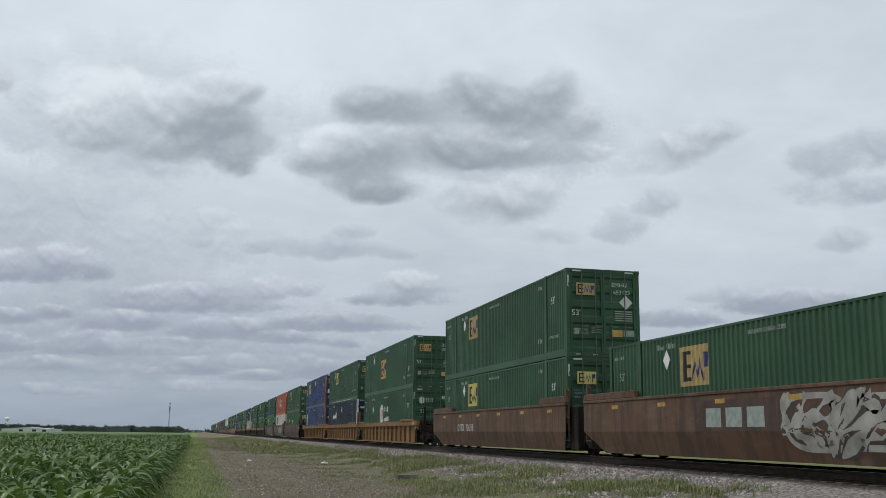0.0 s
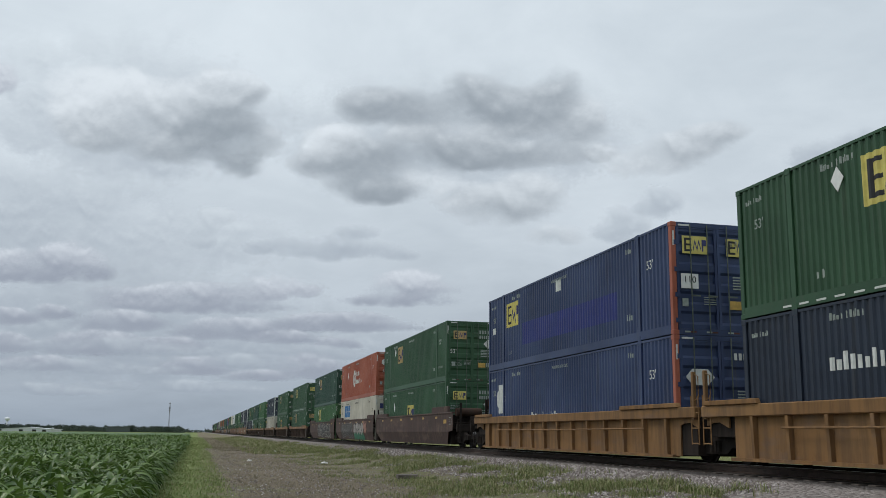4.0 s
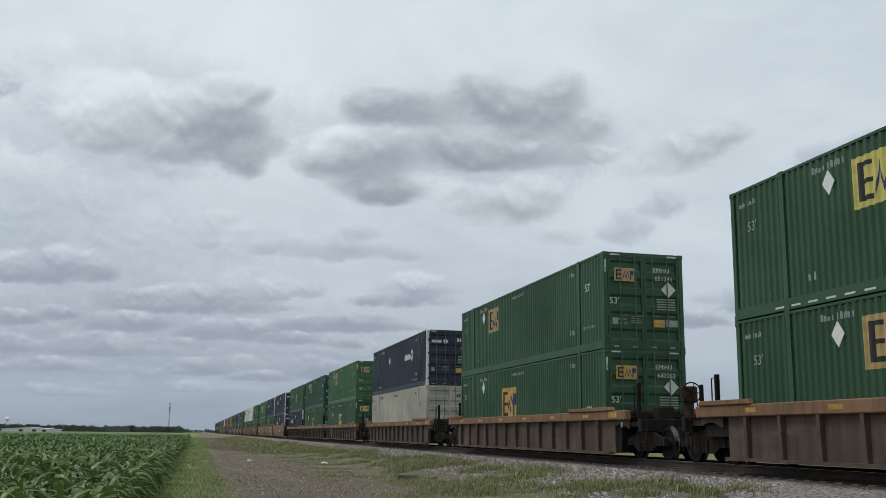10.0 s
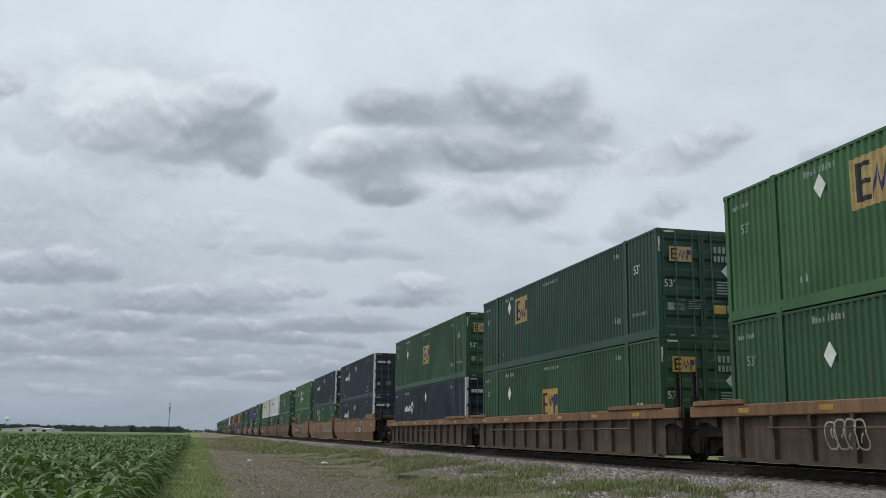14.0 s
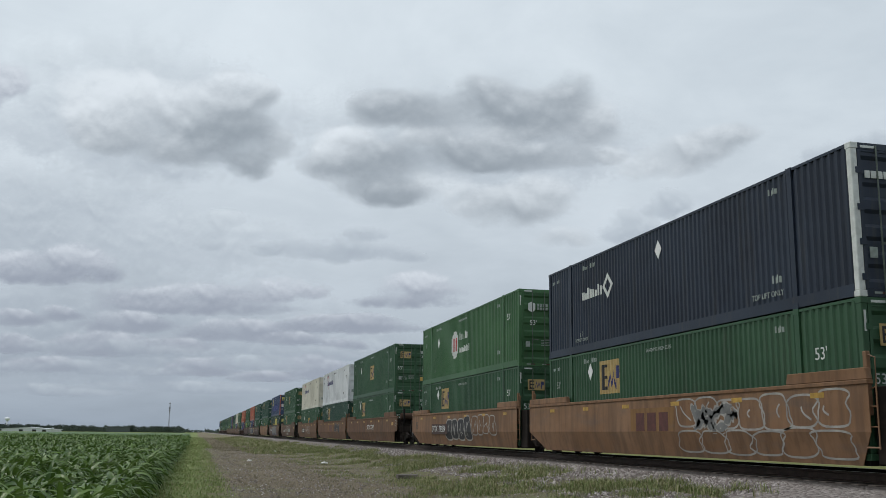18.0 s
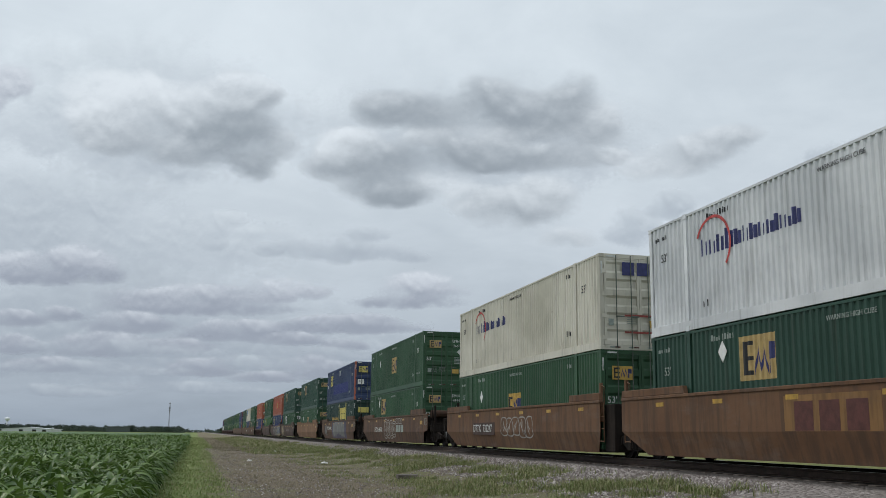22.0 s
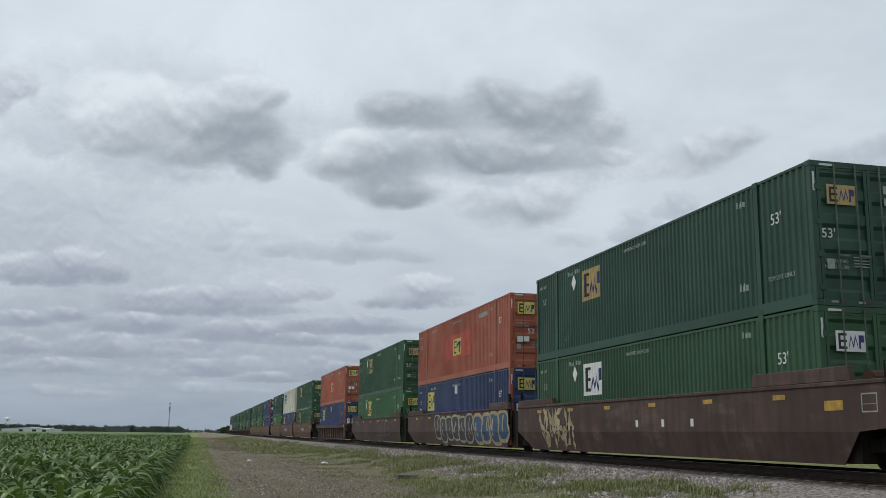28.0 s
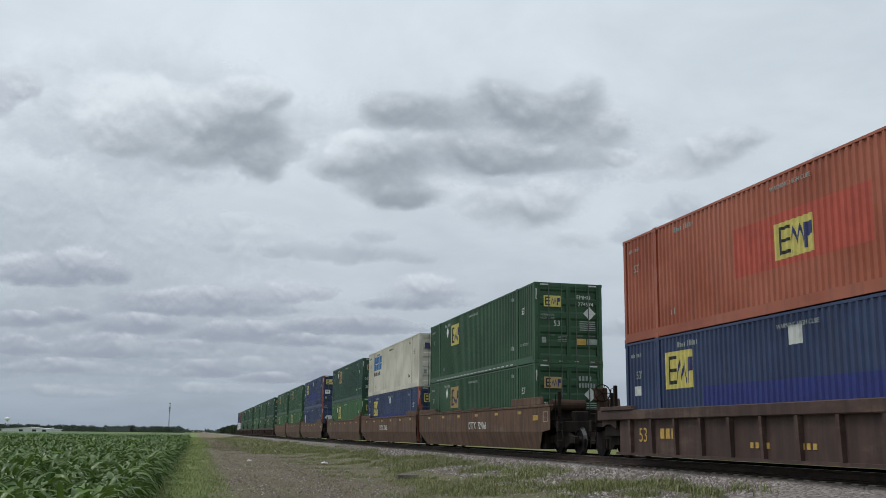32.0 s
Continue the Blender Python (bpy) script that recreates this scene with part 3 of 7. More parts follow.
def corn_around(name, label):
    """Plainer plants of the same field, beside and behind the stretch in view."""
    verts, faces = [], []
    for i in range(19):
        x = FIRST_ROW - ROW_STEP * i
        y = -14.0
        while y < 40:
            y += 0.34 + 0.12 * rng.random()
            if 4.0 < y and -x < 0.215 * y + 1.5:
                break
            corn_plant(verts, faces, x, y, 0.85 + 0.2 * rng.random(), 7, 3, 0.034)
    raw(name, verts, faces, CORN, "stuff", label, True)


corn_plants("corn_plants", 4.0, 34, 0.17, 12, 6, 0.035, "waist-high green corn plants with broad arching glossy leaves")
corn_plants("middle_corn_plants", 34, 70, 0.20, 9, 4, 0.042, "dense green corn plants in straight rows")
corn_plants("farther_corn_plants", 70, 130, 0.24, 6, 3, 0.054, "dense rows of green corn reaching across the field")
corn_around("corn_beside_the_path", "waist-high green corn along the field's edge")
cxs = [-1.6, -2.0, -2.6, -4, -6] + [-8 - 2.5 * i for i in range(36)] + [-110, -150, -220, -320, -600]
cys = [-600, -200, -60, -20, 0] + [8 + 2.5 * i for i in range(44)] + [122 + 4 * i for i in range(46)]


def canopy_z(x, y, i):
    if i in (0, len(cxs) - 1) or y in (cys[0], cys[-1]):
        return -0.05
    full = 0.30 + 0.25 * min(1, max(0, (y - 40) / 60)) + 0.36 * min(1, max(0, (y - 112) / 14))
    if y < -25 or x < -14 - 0.24 * max(0, y):
        full = 0.95
    return full + 0.10 * noise.noise((x * 0.8, y * 0.5, 1)) + 0.05 * noise.noise((x * 0.05, y * 0.05, 1))


nx = len(cxs)
verts = [(x, y, canopy_z(x, y, i)) for y in cys for i, x in enumerate(cxs)]
faces = [(j * nx + i, (j + 1) * nx + i, (j + 1) * nx + i + 1, j * nx + i + 1) for j in range(len(cys) - 1) for i in range(nx - 1)]
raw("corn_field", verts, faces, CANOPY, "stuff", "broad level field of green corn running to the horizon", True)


# ---- grass ----
def grass_material(name, colours):
    m = Nodes(name)
    geo = m.n.new("ShaderNodeNewGeometry")
    ramp = m.n.new("ShaderNodeValToRGB")
    e = ramp.color_ramp.elements
    e[0].color, e[1].color = (*colours[0], 1), (*colours[3], 1)
    e.new(0.40).color = (*colours[1], 1)
    e.new(0.66).color = (*colours[2], 1)
    m.l.new(geo.outputs["Random Per Island"], ramp.inputs[0])
    return m.done(ramp.outputs[0], 0.7, 0, 0.3)


GRASS = grass_material("rough_grass", ((0.108, 0.150, 0.042), (0.172, 0.214, 0.072), (0.255, 0.256, 0.120), (0.37, 0.32, 0.20)))
VERGE = grass_material("short_green_grass", ((0.150, 0.225, 0.062), (0.215, 0.285, 0.090), (0.270, 0.305, 0.120), (0.38, 0.35, 0.20)))
STRAW = grass_material("dry_straw", ((0.150, 0.155, 0.080), (0.200, 0.175, 0.115), (0.255, 0.215, 0.155), (0.36, 0.31, 0.24)))


def grass_patch(name, count, y0, y1, x0, x1, h0, h1, thresh, label, mat=GRASS, wide=1.0):
    verts, faces = [], []
    made = 0
    while made < count:
        y = y0 + (y1 - y0) * rng.random() ** 1.6
        x = x0 + (x1 - x0) * rng.random()
        inside = min(1.0, min(x - x0, x1 - x) / (0.45 * (x1 - x0)))
        if noise.noise((x * 0.55, y * 0.4, 21)) + 0.6 * noise.noise((x * 1.7, y * 1.5, 5)) < thresh + 0.45 * (1 - inside) * rng.random():
            continue
        z = max(ground_height(x, y), bed_z(x - TRACK_X) if x > TRACK_X - 3.4 else 0)
        for k in range(5):
            made += 1
            px, py = x + rng.normal(0, 0.09), y + rng.normal(0, 0.09)
            h = (h0 + (h1 - h0) * rng.random() ** 2)
            a = rng.random() * 6.28
            lean = h * (0.2 + 0.7 * rng.random())
            w = (0.004 + 0.006 * rng.random()) * wide
            ca, sa = math.cos(a), math.sin(a)
            b = len(verts)
            verts += [(px - w * sa, py + w * ca, z - 0.02), (px + w * sa, py - w * ca, z - 0.02), (px + 0.35 * lean * ca + 0.7 * w * sa, py + 0.35 * lean * sa - 0.7 * w * ca, z + h * 0.6),
                      (px + 0.35 * lean * ca - 0.7 * w * sa, py + 0.35 * lean * sa + 0.7 * w * ca, z + h * 0.6), (px + lean * ca, py + lean * sa, z + h * (0.8 + 0.2 * rng.random()))]
            faces += [(b, b + 1, b + 2, b + 3), (b + 3, b + 2, b + 4)]
    raw(name, verts, faces, mat, "stuff", label)


grass_patch("near_grass", 9000, 15, 30, 6.0, 9.6, 0.04, 0.20, -0.10, "green and straw-coloured grass tufts close by")
grass_patch("toe_grass", 36000, 16, 80, 7.2, 10.4, 0.05, 0.26, 0.06, "taller green and straw grass tufts along the ballast")
grass_patch("trackside_grass", 36000, 16, 110, 4.4, 10.3, 0.03, 0.15, 0.06, "rough green and straw-coloured grass beside the ballast")
grass_patch("distant_grass", 22000, 70, 260, 3.6, 10.4, 0.05, 0.20, -0.1, "rough grass beside the track farther off", GRASS, 3.0)
grass_patch("verge_grass", 30000, 17, 120, -1.7, 0.9, 0.02, 0.085, -0.55, "short green grass along the edge of the corn", VERGE, 1.3)
grass_patch("distant_verge_grass", 9000, 90, 260, -1.4, 1.5, 0.04, 0.14, -0.7, "short green grass along the corn farther off", VERGE, 3.0)
grass_patch("sparse_grass", 28000, 17, 110, 0.3, 7.4, 0.012, 0.05, -0.45, "thin dry straw on the bare farm track", STRAW)
grass_patch("distant_straw", 12000, 80, 260, 1.4, 6.0, 0.03, 0.10, -0.35, "thin dry straw on the farm track farther off", STRAW, 3.0)
grass_patch("far_side_grass", 9000, 20, 90, 16.6, 20.0, 0.08, 0.40, -0.3, "yellowish grass on the far side of the track")


# ---- containers ----
HALF = BOX_W / 2
SIDE_TURN = Matrix(((0, 0, -1, 0), (-1, 0, 0, 0), (0, 1, 0, 0), (0, 0, 0, 1)))      # reads from the camera's side
DOOR_TURN = Matrix(((1, 0, 0, 0), (0, 0, -1, 0), (0, 1, 0, 0), (0, 0, 0, 1)))
POST_A, POST_B = 1.98, BOX_L - 1.98
PITCH_C, DEEP = 0.204, 0.038
SECTIONS = [(0.16, POST_A - 0.09), (POST_A + 0.09, POST_B - 0.09), (POST_B + 0.09, BOX_L - 0.16)]


def breaks():
    """Where the side's corrugation bends: (y, depth)."""
    pts = []
    for a, b in SECTIONS:
        n = max(1, round((b - a) / PITCH_C))
        p = (b - a) / n
        for k in range(n):
            y = a + k * p
            pts += [(y, DEEP), (y + p * 0.18, 0.0), (y + p * 0.50, 0.0), (y + p * 0.68, DEEP)]
        pts.append((b, DEEP))
    return pts


BREAKS = breaks()
BY, BD = np.array([p[0] for p in BREAKS]), np.array([p[1] for p in BREAKS])


def skin(y):
    return float(np.interp(y, BY, BD))


def conform(bm, y0, a0, b0, y1, a1, b1, lift=0.004):
    """Paint laid on the corrugated side: from y0 (between heights a0 and b0) to y1."""
    if y1 < y0:
        y0, a0, b0, y1, a1, b1 = y1, a1, b1, y0, a0, b0
    cuts = [y0] + [y for y in BY if y0 + 1e-4 < y < y1 - 1e-4] + [y1]
    prev = None
    for y in cuts:
        f = (y - y0) / (y1 - y0)
        x = -HALF + 0.012 + skin(y) - lift
        pair = (bm.verts.new((x, y, a0 + (a1 - a0) * f)), bm.verts.new((x, y, b0 + (b1 - b0) * f)))
        if prev:
            bm.faces.new((prev[0], prev[1], pair[1], pair[0]))
        prev = pair


def panel_rect(y0, y1, z0, z1, lift=0.004):
    bm = bmesh.new()
    conform(bm, y0, z0, z1, y1, z0, z1, lift)
    return bm


def side_panel_bm(sign):
    bm = bmesh.new()
    rows = []
    for y, d in BREAKS:
        x = sign * (HALF - 0.012 - d)
        rows.append((bm.verts.new((x, y, 0.23)), bm.verts.new((x, y, BOX_H - 0.06))))
    for a, b in zip(rows, rows[1:]):
        bm.faces.new((a[0], a[1], b[1], b[0]))
    return bm


def end_panel_bm():
    bm = bmesh.new()
    rows = []
    n = 8
    p = (BOX_W - 0.3) / n
    for k in range(n):
        x = -HALF + 0.15 + k * p
        for f, d in ((0, 0.05), (0.2, 0.0), (0.5, 0.0), (0.7, 0.05)):
            rows.append((x + f * p, d))
    rows.append((HALF - 0.15, 0.05))
    vs = [(bm.verts.new((x, BOX_L - 0.02 - d, 0.12)), bm.verts.new((x, BOX_L - 0.02 - d, BOX_H - 0.08))) for x, d in rows]
    for a, b in zip(vs, vs[1:]):
        bm.faces.new((a[0], b[0], b[1], a[1]))
    return bm


def roof_bm():
    bm = bmesh.new()
    rows = []
    n = 44
    p = (BOX_L - 0.3) / n
    for k in range(n):
        y = 0.15 + k * p
        for f, z in ((0, 0.03), (0.25, 0.0), (0.5, 0.0), (0.75, 0.03)):
            rows.append((y + f * p, BOX_H - 0.015 - z))
    vs = [(bm.verts.new((-HALF + 0.05, y, z)), bm.verts.new((HALF - 0.05, y, z))) for y, z in rows]
    for a, b in zip(vs, vs[1:]):
        bm.faces.new((a[0], a[1], b[1], b[0]))
    return bm


def door_bm(x0, x1):
    """A door leaf with pressed horizontal recesses."""
    bm = bmesh.new()
    zs = [0.15, 0.24]
    ds = [0.0, 0.0]
    for k in range(5):
        z = 0.27 + k * 0.51
        zs += [z, z + 0.07, z + 0.27, z + 0.34]
        ds += [0.0, 0.045, 0.045, 0.0]
    zs += [BOX_H - 0.13]
    ds += [0.0]
    inner = [(bm.verts.new((x0 + 0.07, 0.035 + d, z)), bm.verts.new((x1 - 0.07, 0.035 + d, z))) for z, d in zip(zs, ds)]
    for a, b in zip(inner, inner[1:]):
        bm.faces.new((a[0], a[1], b[1], b[0]))
    for a, b in ((x0, x0 + 0.07), (x1 - 0.07, x1)):
        box(bm, a, b, 0.015, 0.10, 0.15, BOX_H - 0.13)
    hx = x0 if x0 < -1 else x1
    for z in (0.3, 0.95, 1.6, 2.3):
        box(bm, hx - 0.07, hx + 0.07, -0.004, 0.03, z, z + 0.12)
    box(bm, x0 + 0.07, x1 - 0.07, 0.02, 0.10, 0.15, 0.19)
    box(bm, x0 + 0.07, x1 - 0.07, 0.02, 0.10, BOX_H - 0.17, BOX_H - 0.13)
    return bm


SHAPES = {}


def shape(key, maker, material):
    k = (key, material.name)
    if k not in SHAPES:
        SHAPES[k] = as_mesh(key.split(":")[0], maker(), material)
    return SHAPES[k]


def corner_post_bm(y):
    s = -1 if y < 1 else 1
    bm = bmesh.new()
    y0, y1 = (y, y + 0.15) if s < 0 else (y - 0.15, y)
    box(bm, -HALF + 0.008, -HALF + 0.14, y0 + 0.01, y1, 0.12, BOX_H - 0.11)
    for z in (0.0, BOX_H - 0.12):
        box(bm, -HALF, -HALF + 0.162, y0, y1 + 0.02, z, z + 0.12)
    return softened(bm, 0.01)


def mid_post_bm(y):
    bm = bmesh.new()
    box(bm, -HALF + 0.005, -HALF + 0.08, y - 0.075, y + 0.075, 0.1, BOX_H - 0.06)
    for z in (0.0, BOX_H - 0.115):
        box(bm, -HALF - 0.004, -HALF + 0.16, y - 0.09, y + 0.09, z, z + 0.12)
    return bm


def squarelogo_side(root, y0, z0, ground, w=1.35, h=0.98):
    """A yellow square with a black comb and a blue zigzag, laid over the corrugation. y0: its end away from the doors."""
    pan = part("logo_panel", panel_rect(y0 - w, y0, z0, z0 + h), ground, root, "square logo panel")
    bm = bmesh.new()
    y = y0 - 0.10 * w
    conform(bm, y - 0.10 * w, z0 + 0.12 * h, z0 + 0.88 * h, y, z0 + 0.12 * h, z0 + 0.88 * h, 0.007)
    for a, b in ((0.12, 0.22), (0.45, 0.54), (0.79, 0.88)):
        conform(bm, y - 0.30 * w, z0 + a * h, z0 + b * h, y - 0.10 * w, z0 + a * h, z0 + b * h, 0.007)
    part("comb_mark", bm, INK_BLACK, pan)
    bm = bmesh.new()
    y -= 0.33 * w
    lo, hi = z0 + 0.16 * h, z0 + 0.72 * h
    for k, (a, b) in enumerate(((lo, hi), (hi, lo + 0.1 * h), (lo + 0.1 * h, hi), (hi, lo))):
        ya, yb = y - 0.085 * w * k, y - 0.085 * w * (k + 1)
        conform(bm, ya, a - 0.08 * h, a + 0.10 * h, yb, b - 0.08 * h, b + 0.10 * h, 0.007)
    yb = y - 0.36 * w
    conform(bm, yb - 0.06 * w, lo - 0.04 * h, hi + 0.08 * h, yb, lo - 0.04 * h, hi + 0.08 * h, 0.007)
    conform(bm, yb - 0.20 * w, hi - 0.26 * h, hi + 0.08 * h, yb - 0.06 * w, hi - 0.30 * h, hi + 0.08 * h, 0.007)
    part("zigzag_mark", bm, INK_NAVY, pan)


def squarelogo_door(root, x, z, ground, w=0.66, h=0.40):
    pan = part("logo_panel", boxes((x, x + w, 0.002, 0.012, z, z + h)), ground, root, "small logo panel on the door")
    e = x + 0.08 * w
    part("comb_mark", boxes((e, e + 0.07 * w, -0.002, 0.004, z + 0.12 * h, z + 0.88 * h), *[(e + 0.07 * w, e + 0.28 * w, -0.002, 0.004, z + a * h, z + b * h) for a, b in ((0.12, 0.24), (0.45, 0.56), (0.76, 0.88))]), INK_BLACK, pan)
    b0 = x + 0.42 * w
    bm = bmesh.new()
    for k in range(4):
        za, zb = (z + 0.22 * h, z + 0.72 * h) if k % 2 == 0 else (z + 0.72 * h, z + 0.25 * h)
        xa, xb = b0 + 0.075 * w * k, b0 + 0.075 * w * (k + 1)
        v = [bm.verts.new(p) for p in ((xa, -0.001, za - 0.1 * h), (xb, -0.001, zb - 0.1 * h), (xb, -0.001, zb + 0.1 * h), (xa, -0.001, za + 0.1 * h))]
        bm.faces.new(v)
    box(bm, b0 + 0.34 * w, b0 + 0.40 * w, -0.002, 0.004, z + 0.15 * h, z + 0.80 * h)
    box(bm, b0 + 0.40 * w, b0 + 0.51 * w, -0.002, 0.004, z + 0.46 * h, z + 0.80 * h)
    part("zigzag_mark", bm, INK_NAVY, pan)


def diamond(root, y, z, s, ground=DECAL_WHITE):
    part("placard", prism([(y - s, z), (y, z - s * 1.3), (y + s, z), (y, z + s * 1.3)], "x", -HALF + 0.002, -HALF + 0.012), ground, root, "white diamond placard")


def glyph_bars(y, z, n, w, h, gap, lift=0.005):
    """Writing as plain upright bars, tall and short, from y towards the doors."""
    r = random.Random(int(y * 100 + z * 10 + n))
    bm = bmesh.new()
    for k in range(n):
        a = y - k * (w + gap)
        top = h * r.choice((1.0, 1.0, 0.72, 0.85))
        conform(bm, a - 0.40 * w, z, z + top, a, z, z + top, lift)
        conform(bm, a - w, z, z + top * 0.8, a - 0.62 * w, z, z + top * 0.8, lift)
    return bm


def side_text(root, text, y, z, size, ink):
    part("lettering", letters(text, size, ink), ink, root, place=Matrix.Translation((-HALF + 0.005, y, z)) @ SIDE_TURN)


def door_text(root, text, x, z, size, ink):
    part("lettering", letters(text, size, ink), ink, root, place=Matrix.Translation((x, 0.010, z)) @ DOOR_TURN)


def hexlogo_side(root, orange):
    y0, z0 = 10.05, 0.95
    bm = bmesh.new()
    w, h = 1.18, 1.25
    for k in range(3):
        ya, yb = y0 - k * w / 3, y0 - (k + 1) * w / 3
        cut = [0.28, 0.0, 0.0, 0.28]
        conform(bm, ya, z0 + cut[k] * h * 0.9, z0 + h * (1 - cut[k] * 0.9), yb, z0 + cut[k + 1] * h * 0.9, z0 + h * (1 - cut[k + 1] * 0.9))
    hexa = part("logo_hexagon", bm, INK_WHITE, root, "white hexagon logo shape")
    red = ORANGE if orange else INK_RED
    bm = bmesh.new()
    for a, b, lo, hi in ((0.25, 0.42, 0.25, 0.75), (0.58, 0.75, 0.25, 0.75)):
        conform(bm, y0 - b * w, z0 + lo * h, z0 + hi * h, y0 - a * w, z0 + lo * h, z0 + hi * h, 0.007)
    part("logo_block", bm, red, hexa)
    part("wordmark", glyph_bars(y0 - w - 0.25, z0 + 0.62 * h, 3, 0.34, 0.34, 0.13), INK_WHITE, root, "white word shapes")
    part("wordmark", glyph_bars(y0 - w - 0.25, z0 + 0.16 * h, 5 if not orange else 7, 0.27, 0.32, 0.11), INK_WHITE, root, "white word shapes")


def flat_ring(root, y, z, s, t, ink, label):
    """A square ring standing on its corner, flat on the side's crests."""
    bm = bmesh.new()
    x = -HALF + 0.007
    turn = ((1, 0), (0, 1), (-1, 0), (0, -1))
    o = [bm.verts.new((x, y + s * a, z + s * b)) for a, b in turn]
    i = [bm.verts.new((x, y + (s - t) * a, z + (s - t) * b)) for a, b in turn]
    for k in range(4):
        bm.faces.new((o[k], o[(k + 1) % 4], i[(k + 1) % 4], i[k]))
    part("ring_mark", bm, ink, root, label)


def diamondlogo_side(root, y0=13.2, z0=1.62):
    part("wordmark", glyph_bars(y0, z0, 4, 0.34, 0.34, 0.06), INK_WHITE, root, "white word shapes")
    flat_ring(root, y0 - 2.0, z0 + 0.20, 0.38, 0.17, INK_WHITE, "white diamond ring logo")


def ring_bm(y0, z0, r, t, a0, a1):
    bm = bmesh.new()
    prev = None
    for k in range(25):
        a = a0 + (a1 - a0) * k / 24
        pts = []
        for q in (r, r - t):
            y, z = y0 + q * math.cos(a) * 1.1, z0 + q * math.sin(a)
            pts.append(bm.verts.new((-HALF + 0.006, y, z)))
        if prev:
            bm.faces.new((prev[0], prev[1], pts[1], pts[0]))
        prev = pts
    return bm


def arclogo_side(root, ink):
    part("ring_mark", ring_bm(12.85, 1.86, 0.74, 0.07, 0.45, 3.9), INK_RED, root, "thin red arc")
    part("wordmark", glyph_bars(13.45, 1.70, 3, 0.33, 0.48, 0.05), ink, root, "dark blue word shapes")
    part("wordmark", glyph_bars(12.30, 1.70, 1, 0.32, 0.48, 0.05), ink, root, "dark blue word shapes")
    bm = glyph_bars(11.92, 1.72, 8, 0.27, 0.36, 0.05)
    part("wordmark", bm, ink, root, "dark blue word shapes")


def blocklogo_side(root, ink, y0=14.0, z0=1.62, small=True, scale=1.0):
    h, w = 0.88 * scale, 0.80 * scale
    bm = bmesh.new()
    # three solid blocks, each slit across
    for k in range(3):
        a = y0 - k * (w + 0.08 * scale)
        conform(bm, a - w, z0, z0 + 0.44 * h, a, z0, z0 + 0.44 * h)
        conform(bm, a - w, z0 + 0.52 * h, z0 + h, a, z0 + 0.52 * h, z0 + h)
        conform(bm, a - (0.62 if k == 1 else 0.38) * w, z0 + 0.44 * h, z0 + 0.52 * h, a - (0.30 if k == 1 else 0.0) * w, z0 + 0.44 * h, z0 + 0.52 * h)
    part("logo_shape", bm, ink, root, "blocky logo strokes")
    if small:
        part("wordmark", glyph_bars(y0 - 0.05, z0 - 0.36, 9, 0.19, 0.28, 0.07), INK_BLACK, root, "dark word shapes")


